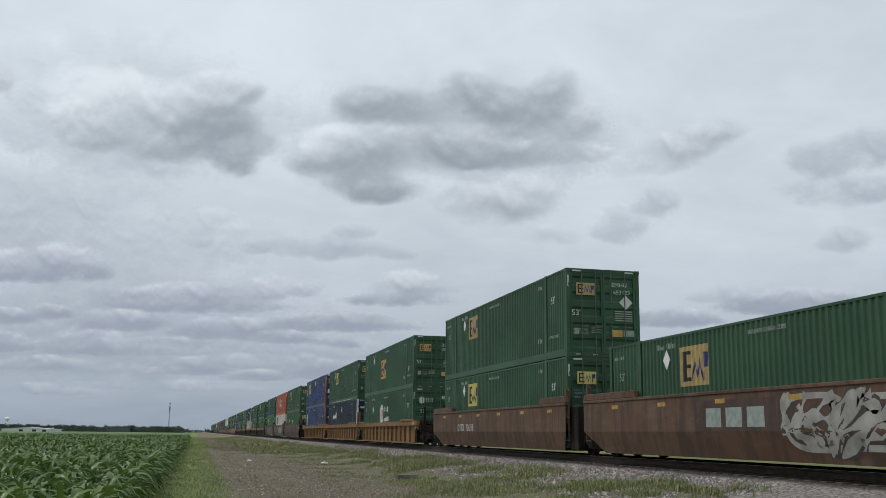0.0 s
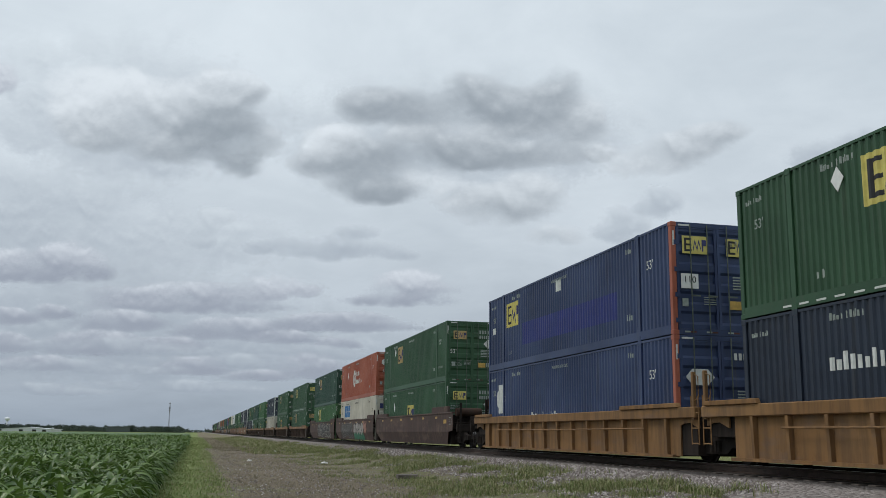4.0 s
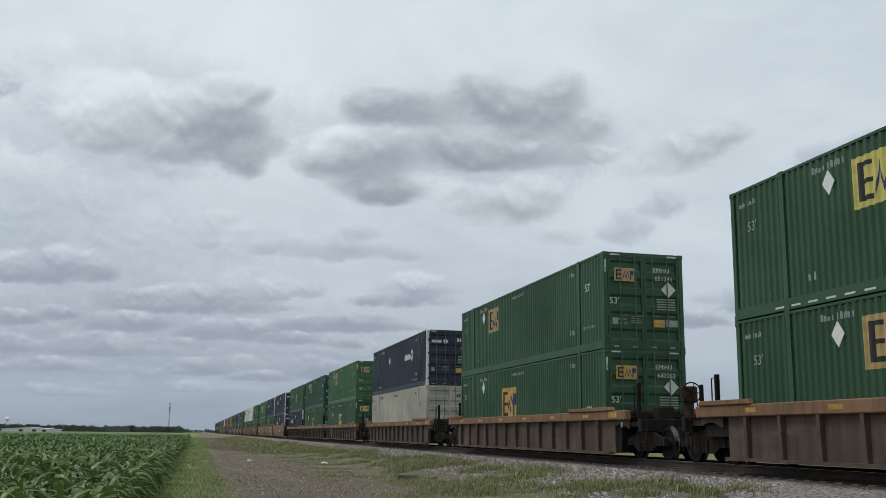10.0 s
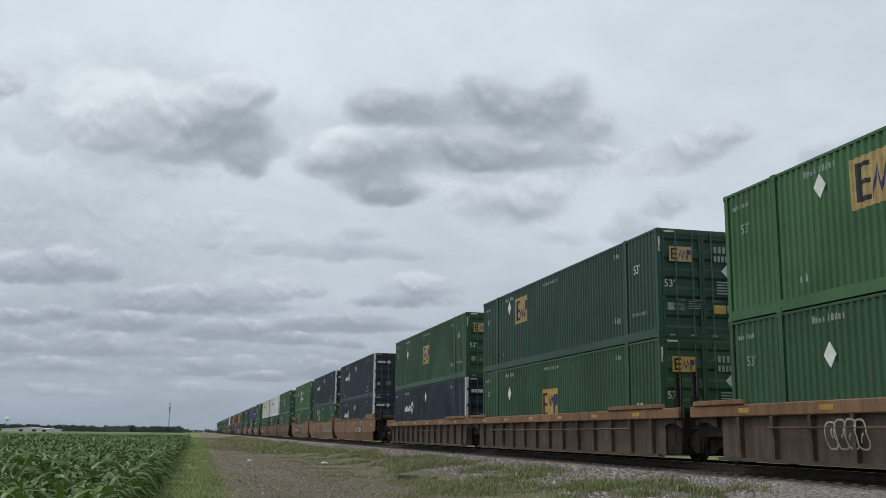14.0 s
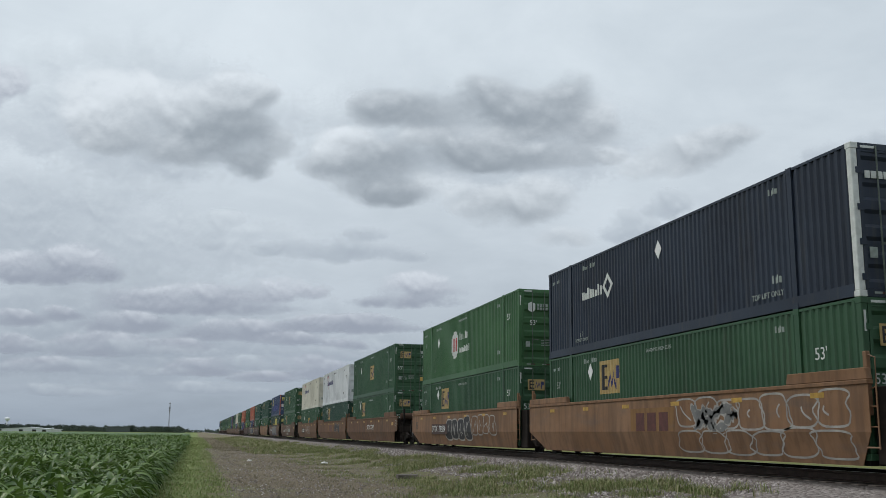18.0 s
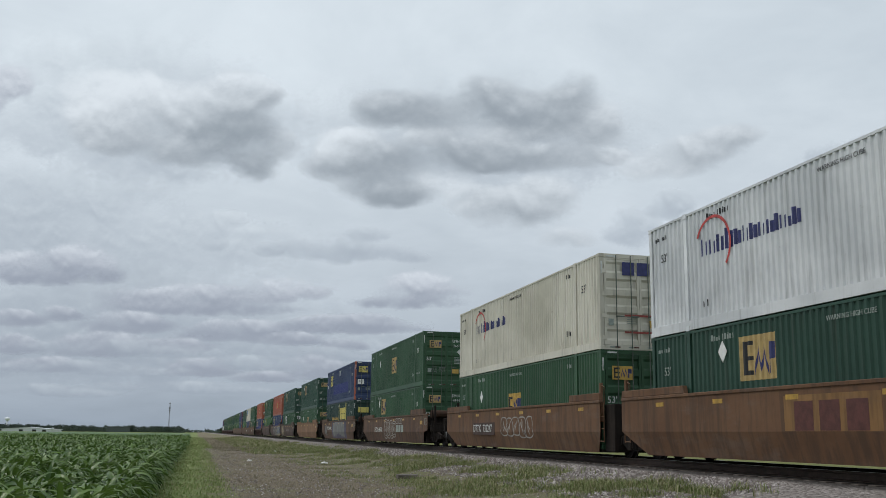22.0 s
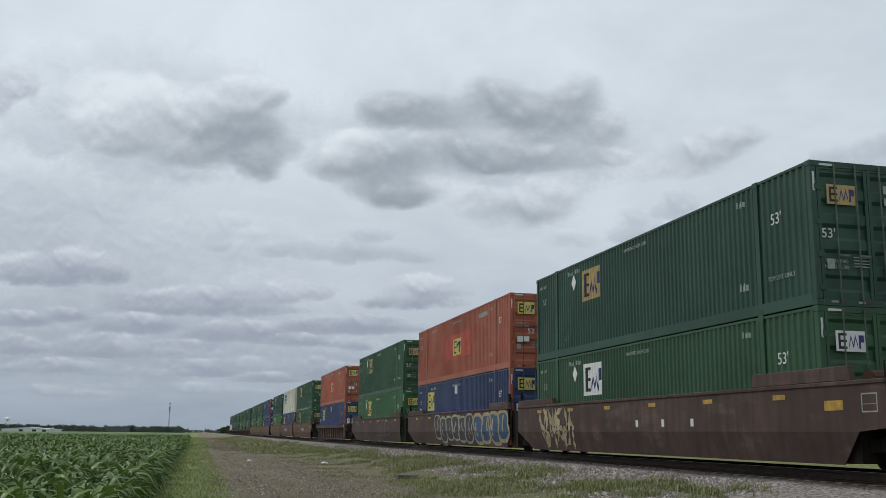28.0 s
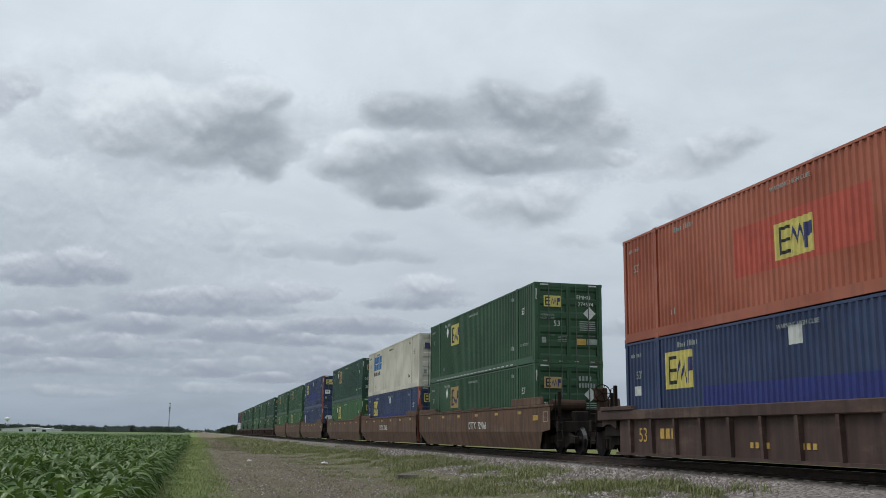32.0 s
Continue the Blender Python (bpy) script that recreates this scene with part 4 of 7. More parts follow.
def container(style, paint_mat, label, logo=DECAL_TAN, logo_y=11.9, strip=False, trim=None, logo_z=1.58, logo_w=1.40, logo_h=0.96):
    """A 53-foot corrugated box: doors face -y, the seen side faces -x."""
    root = tagged(new("shipping_container"), label, "container", "containers on the train")
    P = paint_mat
    part("side_panel", shape("side_panel:n", lambda: side_panel_bm(-1), P), P, root)
    part("side_panel", shape("side_panel:f", lambda: side_panel_bm(1), P), P, root)
    part("end_panel", shape("end_panel", end_panel_bm, P), P, root)
    part("roof", shape("roof", roof_bm, P), P, root)
    far_side = pose(0, BOX_L, 0, 0, 0, 180)
    posts = [(0.0, False), (BOX_L, False)]
    for y, _ in posts:
        q = trim if trim and y == 0 else P
        part("corner_post", shape("corner_post:%d" % (y > 1), lambda: corner_post_bm(y), q), q, root, "pale painted corner post" if q is trim and trim else "")
        part("corner_post", shape("corner_post:%d" % (y < 1), lambda: corner_post_bm(BOX_L - y), P), P, root, place=far_side)
    for k, y in enumerate((POST_A, POST_B)):
        part("stacking_post", shape("stacking_post:%d" % k, lambda: mid_post_bm(y), P), P, root)
        part("stacking_post", shape("stacking_post:%d" % (1 - k), lambda: mid_post_bm(BOX_L - y), P), P, root, place=far_side)
    for s in (-1, 1):
        x0, x1 = (-HALF, -HALF + 0.09) if s < 0 else (HALF - 0.09, HALF)
        part("bottom_rail", shape("bottom_rail:%d" % s, lambda: boxes((x0 + 0.004 * (s < 0), x1 - 0.004 * (s > 0), 0.15, BOX_L - 0.15, 0.02, 0.25)), P), P, root)
        part("top_rail", shape("top_rail:%d" % s, lambda: boxes((x0 + 0.006, x1, 0.15, BOX_L - 0.15, BOX_H - 0.065, BOX_H - 0.01)), P), P, root)
    part("floor", shape("floor", lambda: boxes((-HALF + 0.1, HALF - 0.1, 0.1, BOX_L - 0.1, 0.03, 0.14)), DARK), DARK, root)
    part("door_header", shape("door_header", lambda: boxes((-HALF + 0.15, HALF - 0.15, 0.012, 0.14, BOX_H - 0.125, BOX_H - 0.004)), P), P, root)
    part("door_sill", shape("door_sill", lambda: boxes((-HALF + 0.15, HALF - 0.15, 0.010, 0.14, 0.004, 0.145)), P), P, root)
    part("rear_header", shape("rear_header", lambda: boxes((-HALF + 0.15, HALF - 0.15, BOX_L - 0.14, BOX_L - 0.008, BOX_H - 0.11, BOX_H - 0.004)), P), P, root)
    part("rear_sill", shape("rear_sill", lambda: boxes((-HALF + 0.15, HALF - 0.15, BOX_L - 0.14, BOX_L - 0.008, 0.004, 0.14)), P), P, root)
    for k, (a, b) in enumerate(((-HALF + 0.15, -0.006), (0.006, HALF - 0.15))):
        door = part("door", shape("door:%d" % k, lambda: door_bm(a, b), P), P, root)
        for f in (0.34, 0.76) if k == 0 else (0.24, 0.66):
            x = a + (b - a) * f
            bar_mat = BAR
            bar = part("locking_bar", shape("locking_bar:%.2f" % x, lambda: tubes([(x, -0.012, 0.05), (x, -0.012, BOX_H - 0.05)], r=0.017, n=6), bar_mat), bar_mat, door)
            part("bar_handle", shape("bar_handle:%.2f" % x, lambda: boxes((x - 0.02, x + 0.24, -0.028, -0.004, 0.98, 1.02)), bar_mat), bar_mat, door)
    part("seal", shape("seal", lambda: boxes((-0.02, 0.02, 0.045, 0.07, 0.15, BOX_H - 0.14)), DARK), DARK, root)

    pale = style in ("blocklogo", "arclogo", "grey")
    ink = INK_BLACK if pale else INK_WHITE
    # reflective strips round the doors and along the sill
    for x0, x1, z0, z1 in ((-HALF + 0.22, -HALF + 0.52, BOX_H - 0.10, BOX_H - 0.055), (HALF - 0.52, HALF - 0.22, BOX_H - 0.10, BOX_H - 0.055),
                           (-HALF + 0.05, -HALF + 0.095, BOX_H - 0.62, BOX_H - 0.24), (HALF - 0.095, HALF - 0.05, BOX_H - 0.62, BOX_H - 0.24)):
        part("reflector_strip", shape("reflector_strip:%.2f%.2f" % (x0, z0), lambda: boxes((x0, x1, 0.002, 0.012, z0, z1)), INK_WHITE), INK_WHITE, root)
    for x0 in (-0.98, -0.38, 0.22, 0.82):
        me = SHAPES.get(("low", x0))
        if me is None:
            me = SHAPES[("low", x0)] = as_mesh("reflector_strip", boxes((x0, x0 + 0.155, 0.001, 0.010, 0.06, 0.10), (x0 + 0.155, x0 + 0.32, 0.001, 0.010, 0.06, 0.10)), INK_GREY, STRIPE_BROWN)
            for i, poly in enumerate(me.polygons):
                poly.material_index = i // 6
        part("reflector_strip", me, INK_WHITE, root, "white and red reflector strip")
    if strip:
        for k in range(22):
            y = 2.5 + k * 0.56
            part("reflector_strip", shape("reflector_side:%d" % k, lambda: boxes((-HALF - 0.003, -HALF + 0.005, y, y + 0.3, 0.07, 0.11)), INK_WHITE), INK_WHITE, root)
    # lettering and placards common to all
    if style != "diamondlogo":
        side_text(root, "53'", 1.25, 1.12 if logo_z < 1.3 and logo is not DECAL_TAN else 1.95, 0.34, ink)
        side_text(root, "53'", BOX_L - 0.85, 1.98, 0.30, INK_GREY if not pale else ink)
        side_text(root, "WARNING HIGH CUBE", 8.05, BOX_H - 0.29, 0.14, INK_GREY if not pale else INK_BLACK)
    for y, z, n, w, h in ((2.75, BOX_H - 0.40, 2, 0.11, 0.16), (2.75, 0.62, 2, 0.11, 0.17), (13.45, 0.50, 2, 0.12, 0.20), (13.1, BOX_H - 0.34, 7, 0.09, 0.14), (BOX_L - 0.35, BOX_H - 0.42, 5, 0.08, 0.12)):
        part("stencil_mark", glyph_bars(y, z, n, w, h, 0.06), INK_GREY if not pale else INK_BLACK, root, "small unreadable marks")
    if style in ("squarelogo", "orange_squarelogo"):
        door_text(root, "53'", -0.95 if logo is not DECAL_YELLOW else -0.42, 1.42, 0.27, INK_WHITE)
        door_text(root, "WARNING", -0.80, 1.72 if logo is DECAL_YELLOW else 0.88, 0.105, INK_GREY)
        door_text(root, "HIGH CUBE", -0.80, 1.60 if logo is DECAL_YELLOW else 0.76, 0.105, INK_GREY)
    if style != "squarelogo":
        part("stencil_mark", boxes(*[(0.36 + 0.13 * k, 0.44 + 0.13 * k, 0.002, 0.012, 2.30, 2.47) for k in range(4)]), INK_WHITE if not pale else INK_NAVY, root, "owner's mark as bars")
    part("small_print", boxes(*[(0.42 + 0.0 * k, 1.02, 0.003, 0.013, 1.20 + 0.075 * k, 1.235 + 0.075 * k) for k in range(5)]), INK_GREY, root, "lines of small print")
    part("small_print", boxes(*[(-0.42, -0.08, 0.003, 0.013, 0.78 + 0.06 * k, 0.80 + 0.06 * k) for k in range(4)]), INK_GREY, root, "lines of small print")
    part("label_plate", boxes((0.28, 0.66, 0.001, 0.012, 0.68, 0.90)), DECAL_OCHRE, root, "ochre label plate")
    part("label_plate", boxes((0.70, 1.08, 0.001, 0.012, 0.70, 0.90)), INK_GREY, root, "pale label plate")
    part("label_plate", boxes((-1.02, -0.86, 0.001, 0.012, 0.72, 0.92)), INK_GREY, root, "grey label plate")
    if style in ("squarelogo", "diamondlogo", "hexlogo"):
        bm = bmesh.new()
        c = Vector((0.80, 0.0, 1.82)) if style != "diamondlogo" else Vector((0.78, 0.0, 1.95))
        vs = [bm.verts.new(c + Vector(p)) for p in ((-0.24, 0.006, 0), (0, 0.006, -0.24), (0.24, 0.006, 0), (0, 0.006, 0.24))]
        bm.faces.new(vs)
        part("placard", bm, INK_WHITE if style != "diamondlogo" else DECAL_TAN, root, "diamond placard on the door")
        diamond(root, 12.6 if style != "diamondlogo" else 7.9 if logo_y > 9 else 10.2, 2.28 if logo_y > 9 else 1.92, 0.19)
    if style == "squarelogo":
        squarelogo_side(root, logo_y, logo_z, logo, logo_w, logo_h)
        squarelogo_door(root, -0.94, 2.02, logo)
        side_text(root, "TOP LIFT ONLY", 1.15, 0.72, 0.14, INK_GREY)
    if style in ("blue_squarelogo", "orange_squarelogo"):
        squarelogo_side(root, *((13.8, 1.55, DECAL_YELLOW, 1.45, 0.92) if style == "blue_squarelogo" else (8.7, 1.08, DECAL_YELLOW, 1.32, 0.76)))
        squarelogo_door(root, -0.98, 2.08, DECAL_YELLOW, 0.72, 0.46)
        if style == "blue_squarelogo":
            part("repaint_patch", panel_rect(3.4, 11.9, 0.75, 1.55, 0.002), FRESH_BLUE, root, "patch of fresher blue paint")
            squarelogo_door(root, 0.26, 2.06, DECAL_YELLOW, 0.72, 0.46)
            plate = part("label_plate", boxes((-1.04, -0.56, 0.0, 0.010, 1.18, 1.56)), DECAL_WHITE, root, "white height label")
            part("lettering", letters("110", 0.24, INK_BLACK), INK_BLACK, plate, place=Matrix.Translation((-0.80, -0.003, 1.40)) @ DOOR_TURN)
            part("label_plate", panel_rect(7.95, 8.4, 2.22, 2.6), INK_WHITE, root, "white label square")
            part("label_plate", panel_rect(15.2, 15.6, 1.45, 1.7), INK_WHITE, root, "white label square")
        else:
            part("repaint_patch", panel_rect(5.6, 10.3, 0.95, 2.05, 0.002), FRESH_RED, root, "patch of fresher red paint")
            part("label_plate", boxes((-1.0, -0.52, 0.0, 0.010, 1.0, 1.22)), DECAL_WHITE, root, "white label plate")
            part("label_plate", panel_rect(3.0, 4.4, BOX_H - 0.52, BOX_H - 0.34), INK_GREY, root, "painted-over number patch")
    if style == "hexlogo":
        hexlogo_side(root, P is ORANGE)
        part("logo_hexagon", prism([(-0.92, 2.10), (-0.78, 2.02), (-0.64, 2.10), (-0.64, 2.34), (-0.78, 2.42), (-0.92, 2.34)], "y", 0.0, 0.012), INK_WHITE, root, "white hexagon logo shape")
        part("wordmark", boxes(*[(-0.56 + 0.11 * k, -0.48 + 0.11 * k, 0.0, 0.012, z, z + 0.10) for k in range(4) for z in (2.11, 2.24)]), INK_GREY, root, "white word shapes")
        door_text(root, "53'", -0.72, 1.62, 0.25, INK_WHITE)
    if style == "diamondlogo":
        diamondlogo_side(root, logo_y)
        part("wordmark", boxes(*[(-1.02 + 0.135 * k, -0.91 + 0.135 * k, 0.0, 0.012, 2.22, 2.36) for k in range(4)]), INK_WHITE, root, "white word shapes")
        part("ring_mark", prism([(-0.42, 2.29), (-0.27, 2.14), (-0.12, 2.29), (-0.27, 2.44)], "y", 0.0, 0.012), INK_WHITE, root, "white diamond logo")
        side_text(root, "TOP LIFT ONLY", 2.95, 0.40, 0.17, INK_GREY)
        side_text(root, "TOP LIFT ONLY", BOX_L - 2.9, 0.40, 0.15, INK_GREY)
    if style == "roundlogo":
        part("wordmark", glyph_bars(13.3, 0.75, 5, 0.26, 0.30, 0.12), INK_WHITE, root, "white word shapes")
        part("wordmark", glyph_bars(10.9, 0.80, 9, 0.26, 0.38, 0.12), INK_WHITE, root, "white word shapes")
        bm = bmesh.new()
        for ya, yb, h0, h1 in ((15.1, 14.8, 0.0, 0.55), (14.8, 14.3, 0.55, 0.55), (14.3, 14.0, 0.55, 0.0)):
            conform(bm, ya, 1.75 - h0, 1.75 + h0 + 0.001, yb, 1.75 - h1, 1.75 + h1 + 0.001)
        part("logo_hexagon", bm, INK_WHITE, root, "white rounded logo shape")
        part("logo_hexagon", prism([(-1.0, 1.85), (-0.82, 1.65), (-0.40, 1.65), (-0.2, 1.85), (-0.40, 2.05), (-0.82, 2.05)], "y", 0.0, 0.012), INK_WHITE, root, "white pointed logo plate")
    if style == "blocklogo":
        blocklogo_side(root, INK_BLUE)
        part("logo_shape", boxes(*[(-0.98 + 0.36 * k, -0.70 + 0.36 * k, 0.0, 0.012, 2.05, 2.37) for k in range(3)]), INK_NAVY, root, "blue logo blocks")
    if style == "blocklogo_green":
        blocklogo_side(root, DECAL_YELLOW, 7.3, 1.50, False, 1.05)
        for y in (8.15, 4.35):
            part("bracket_mark", panel_rect(y - 0.28, y, 1.05, 2.75), DECAL_YELLOW, root, "tall yellow bracket")
        part("wordmark", glyph_bars(12.4, 1.50, 13, 0.22, 0.24, 0.09), DECAL_OCHRE, root, "ochre word shapes")
        part("logo_panel", boxes((-0.95, -0.15, 0.0, 0.012, 1.95, 2.35)), DECAL_YELLOW, root, "faded yellow logo panel")
    if style == "arclogo":
        arclogo_side(root, INK_NAVY)
        part("logo_shape", boxes(*[(-0.55 + 0.48 * k, -0.16 + 0.48 * k, 0.0, 0.012, 2.25, 2.65) for k in range(3)]), INK_NAVY, root, "dark blue logo blocks")
        part("label_plate", boxes((-0.5, 0.9, 0.0, 0.012, 1.0, 1.06), (-0.5, 0.9, 0.0, 0.012, 0.5, 0.56)), STRIPE_RED, root, "red label strip")
    return root


# ---- well cars ----
def outer(z):
    """Half-width of a smooth-sided car's plate at a height over the rail."""
    return 1.46 if z > 0.72 else 1.315 + 0.145 * max(0, z - 0.13) / 0.59


def slab(points_list, thick):
    bm = bmesh.new()
    for pts in points_list:
        bm.faces.new([bm.verts.new(p) for p in pts])
    bmesh.ops.remove_doubles(bm, verts=bm.verts, dist=0.001)
    bmesh.ops.recalc_face_normals(bm, faces=bm.faces)
    bmesh.ops.solidify(bm, geom=list(bm.faces), thickness=thick)
    return bm


def wheelset_bm():
    bm = bmesh.new()
    tube(bm, [(-1.0, 0, 0), (1.0, 0, 0)], 0.075, 10)
    for s in (-1, 1):
        prof = [(0.685, 0.455), (0.715, 0.455), (0.73, 0.425), (0.83, 0.418), (0.83, 0.36), (0.80, 0.34), (0.775, 0.18), (0.85, 0.12), (0.85, 0.0), (0.685, 0.0)]
        n = 20
        rings = [[bm.verts.new((s * x, r * math.cos(2 * math.pi * k / n), r * math.sin(2 * math.pi * k / n))) for k in range(n)] for x, r in prof if r > 0]
        for a, b in zip(rings, rings[1:]):
            for k in range(n):
                bm.faces.new((a[k], a[(k + 1) % n], b[(k + 1) % n], b[k]))
        bm.faces.new(rings[0])
        bm.faces.new(rings[-1])
        for k in range(4):      # a bolted axle cap, so that the turning shows
            a = k * math.pi / 2
            box(bm, s * 0.86 - 0.02, s * 0.86 + 0.02, 0.06 * math.cos(a) - 0.015, 0.06 * math.cos(a) + 0.015, 0.06 * math.sin(a) - 0.015, 0.06 * math.sin(a) + 0.015)
    return bm


def truck_frame_bm():
    bm = bmesh.new()
    for s in (-1, 1):
        pts = [(-1.15, 0.36), (-1.15, 0.56), (-0.7, 0.62), (-0.35, 0.76), (0.35, 0.76), (0.7, 0.62), (1.15, 0.56), (1.15, 0.36), (0.75, 0.40), (0.45, 0.22), (-0.45, 0.22), (-0.75, 0.40)]
        x0, x1 = s * 0.92, s * 1.06
        lo = [bm.verts.new((x0, y, z)) for y, z in pts]
        hi = [bm.verts.new((x1, y, z)) for y, z in pts]
        for i in range(len(pts)):
            j = (i + 1) % len(pts)
            bm.faces.new((lo[i], lo[j], hi[j], hi[i]))
        bm.faces.new(lo[::-1])
        bm.faces.new(hi)
        for k in (-0.16, 0.0, 0.16):
            tube(bm, [(s * 1.07, k, 0.26), (s * 1.07, k, 0.52)], 0.06, 8)
        for y in (-0.89, 0.89):
            box(bm, s * 1.06 - 0.02, s * 1.06 + 0.06, y - 0.12, y + 0.12, 0.36, 0.58)
    box(bm, -0.98, 0.98, -0.18, 0.18, 0.45, 0.70)
    return bm


WHEELSET = as_mesh("wheelset", wheelset_bm(), WHEEL, TREAD)
for poly in WHEELSET.polygons:
    c = poly.center
    if 0.72 < abs(c.x) < 0.835 and math.hypot(c.y, c.z) > 0.405:
        poly.material_index = 1
TRUCK_FRAME = as_mesh("truck", truck_frame_bm(), GRIME_SHADE)


def truck(root, y):
    t = part("truck", TRUCK_FRAME, GRIME_SHADE, root, "grimy four-wheel bogie", place=pose(0, y, 0))
    for dy in (-0.89, 0.89):
        w = part("wheelset", WHEELSET, WHEEL, t, "steel wheels on an axle", place=pose(0, dy, 0.42))
    return t


def platform(root, y, s, high):
    """End platform, posts, brake stand and coupler beyond the well; s = -1 at the front, 1 at the rear; high: where its brake gear stands tall."""
    wz, rz, gear = (2.02, 1.62, RUST_GEAR) if high else (1.80, 1.18, GRIME_SHADE)
    ya, yb = sorted((y, y + s * 2.2))
    part("end_platform", boxes((-1.25, 1.25, ya, yb, 0.86, 0.98), (-0.35, 0.35, min(ya, y + s * 3.4), max(yb, y + s * 3.4), 0.55, 0.86)), GRIME_SHADE, root, "dark steel end platform")
    ye = y + s * 2.15
    part("end_beam", softened(boxes((-1.38, 1.38, ye - 0.09, ye + 0.09, 0.72, 1.06))), GRIME_SHADE, root)
    for x in (-1.28, 1.28):
        part("step_ladder", tubes([(x, ye - 0.22, 0.25), (x, ye - 0.22, 1.25), (x, ye + 0.22, 1.25), (x, ye + 0.22, 0.25)], [(x, ye - 0.22, 0.45), (x, ye + 0.22, 0.45)], [(x, ye - 0.22, 0.75), (x, ye + 0.22, 0.75)], [(x, ye - 0.22, 1.0), (x, ye + 0.22, 1.0)], r=0.02, n=6), GRIME_SHADE, root, "grab irons and steps")
    for x in (-0.95, 0.95):
        part("end_post", softened(boxes((x - 0.05, x + 0.05, y + s * 1.25 - 0.05, y + s * 1.25 + 0.05, 0.9, 2.05))), GRIME_SHADE, root, "upright steel post")
        part("hand_rail", tubes([(x - 0.14, y + s * 1.25, 0.98), (x - 0.14, y + s * 1.25, 1.95), (x, y + s * 1.25, 1.98)], r=0.016, n=6), GRIME_SHADE, root)
    if s < 0:
        bm = bmesh.new()
        tube(bm, [(0.45 + 0.28 * math.cos(math.pi * k / 10), y - 1.62, wz + 0.28 * math.sin(math.pi * k / 10)) for k in range(21)], 0.020, 5)
        for k in range(5):
            a = 2 * math.pi * k / 5
            tube(bm, [(0.45, y - 1.62, wz), (0.45 + 0.28 * math.cos(a), y - 1.62, wz + 0.28 * math.sin(a))], 0.014, 5)
        part("brake_wheel", bm, GRIME_SHADE, root, "spoked handbrake wheel")
        part("brake_stand", softened(boxes((0.34, 0.56, y - 1.56, y - 1.34, 0.98, wz - 0.22), (0.24, 0.66, y - 1.58, y - 1.32, wz - 0.26, wz + 0.18)), 0.03), RUST_GEAR, root, "rusty handbrake housing")
        part("air_reservoir", tubes([(-1.05, y - 0.75, rz), (-1.00, y - 0.75, rz), (0.10, y - 0.75, rz), (0.15, y - 0.75, rz)], r=0.20, n=14), gear, root, "grimy air reservoir")
        for x in (-0.8, -0.1):
            part("reservoir_bracket", boxes((x - 0.04, x + 0.04, y - 0.82, y - 0.68, 0.97, rz - 0.17)), GRIME_SHADE, root)
        part("brake_valve", softened(boxes((-0.5, 0.0, y - 1.5, y - 1.15, 1.0, 1.42)), 0.04), GRIME_SHADE, root, "dark brake valve box")
        part("cross_pipe", tubes([(-1.2, y - 1.05, 1.12), (0.0, y - 1.05, 1.16), (1.2, y - 1.05, 1.12)], r=0.035, n=6), GRIME_SHADE, root)
    part("coupler", softened(boxes((-0.10, 0.10, min(y + s * 2.1, y + s * 3.45), max(y + s * 2.1, y + s * 3.45), 0.56, 0.78), (-0.2, 0.16, min(y + s * 3.2, y + s * 3.6), max(y + s * 3.2, y + s * 3.6), 0.50, 0.84)), 0.02), GRIME_SHADE, root, "knuckle coupler")
    part("air_hose", tubes([(0.3, y + s * 2.2, 0.75), (0.32, y + s * 2.7, 0.42), (0.2, y + s * 3.3, 0.30), (0.12, y + s * 3.6, 0.48)], r=0.03, n=6), DARK, root, "drooping rubber air hose")


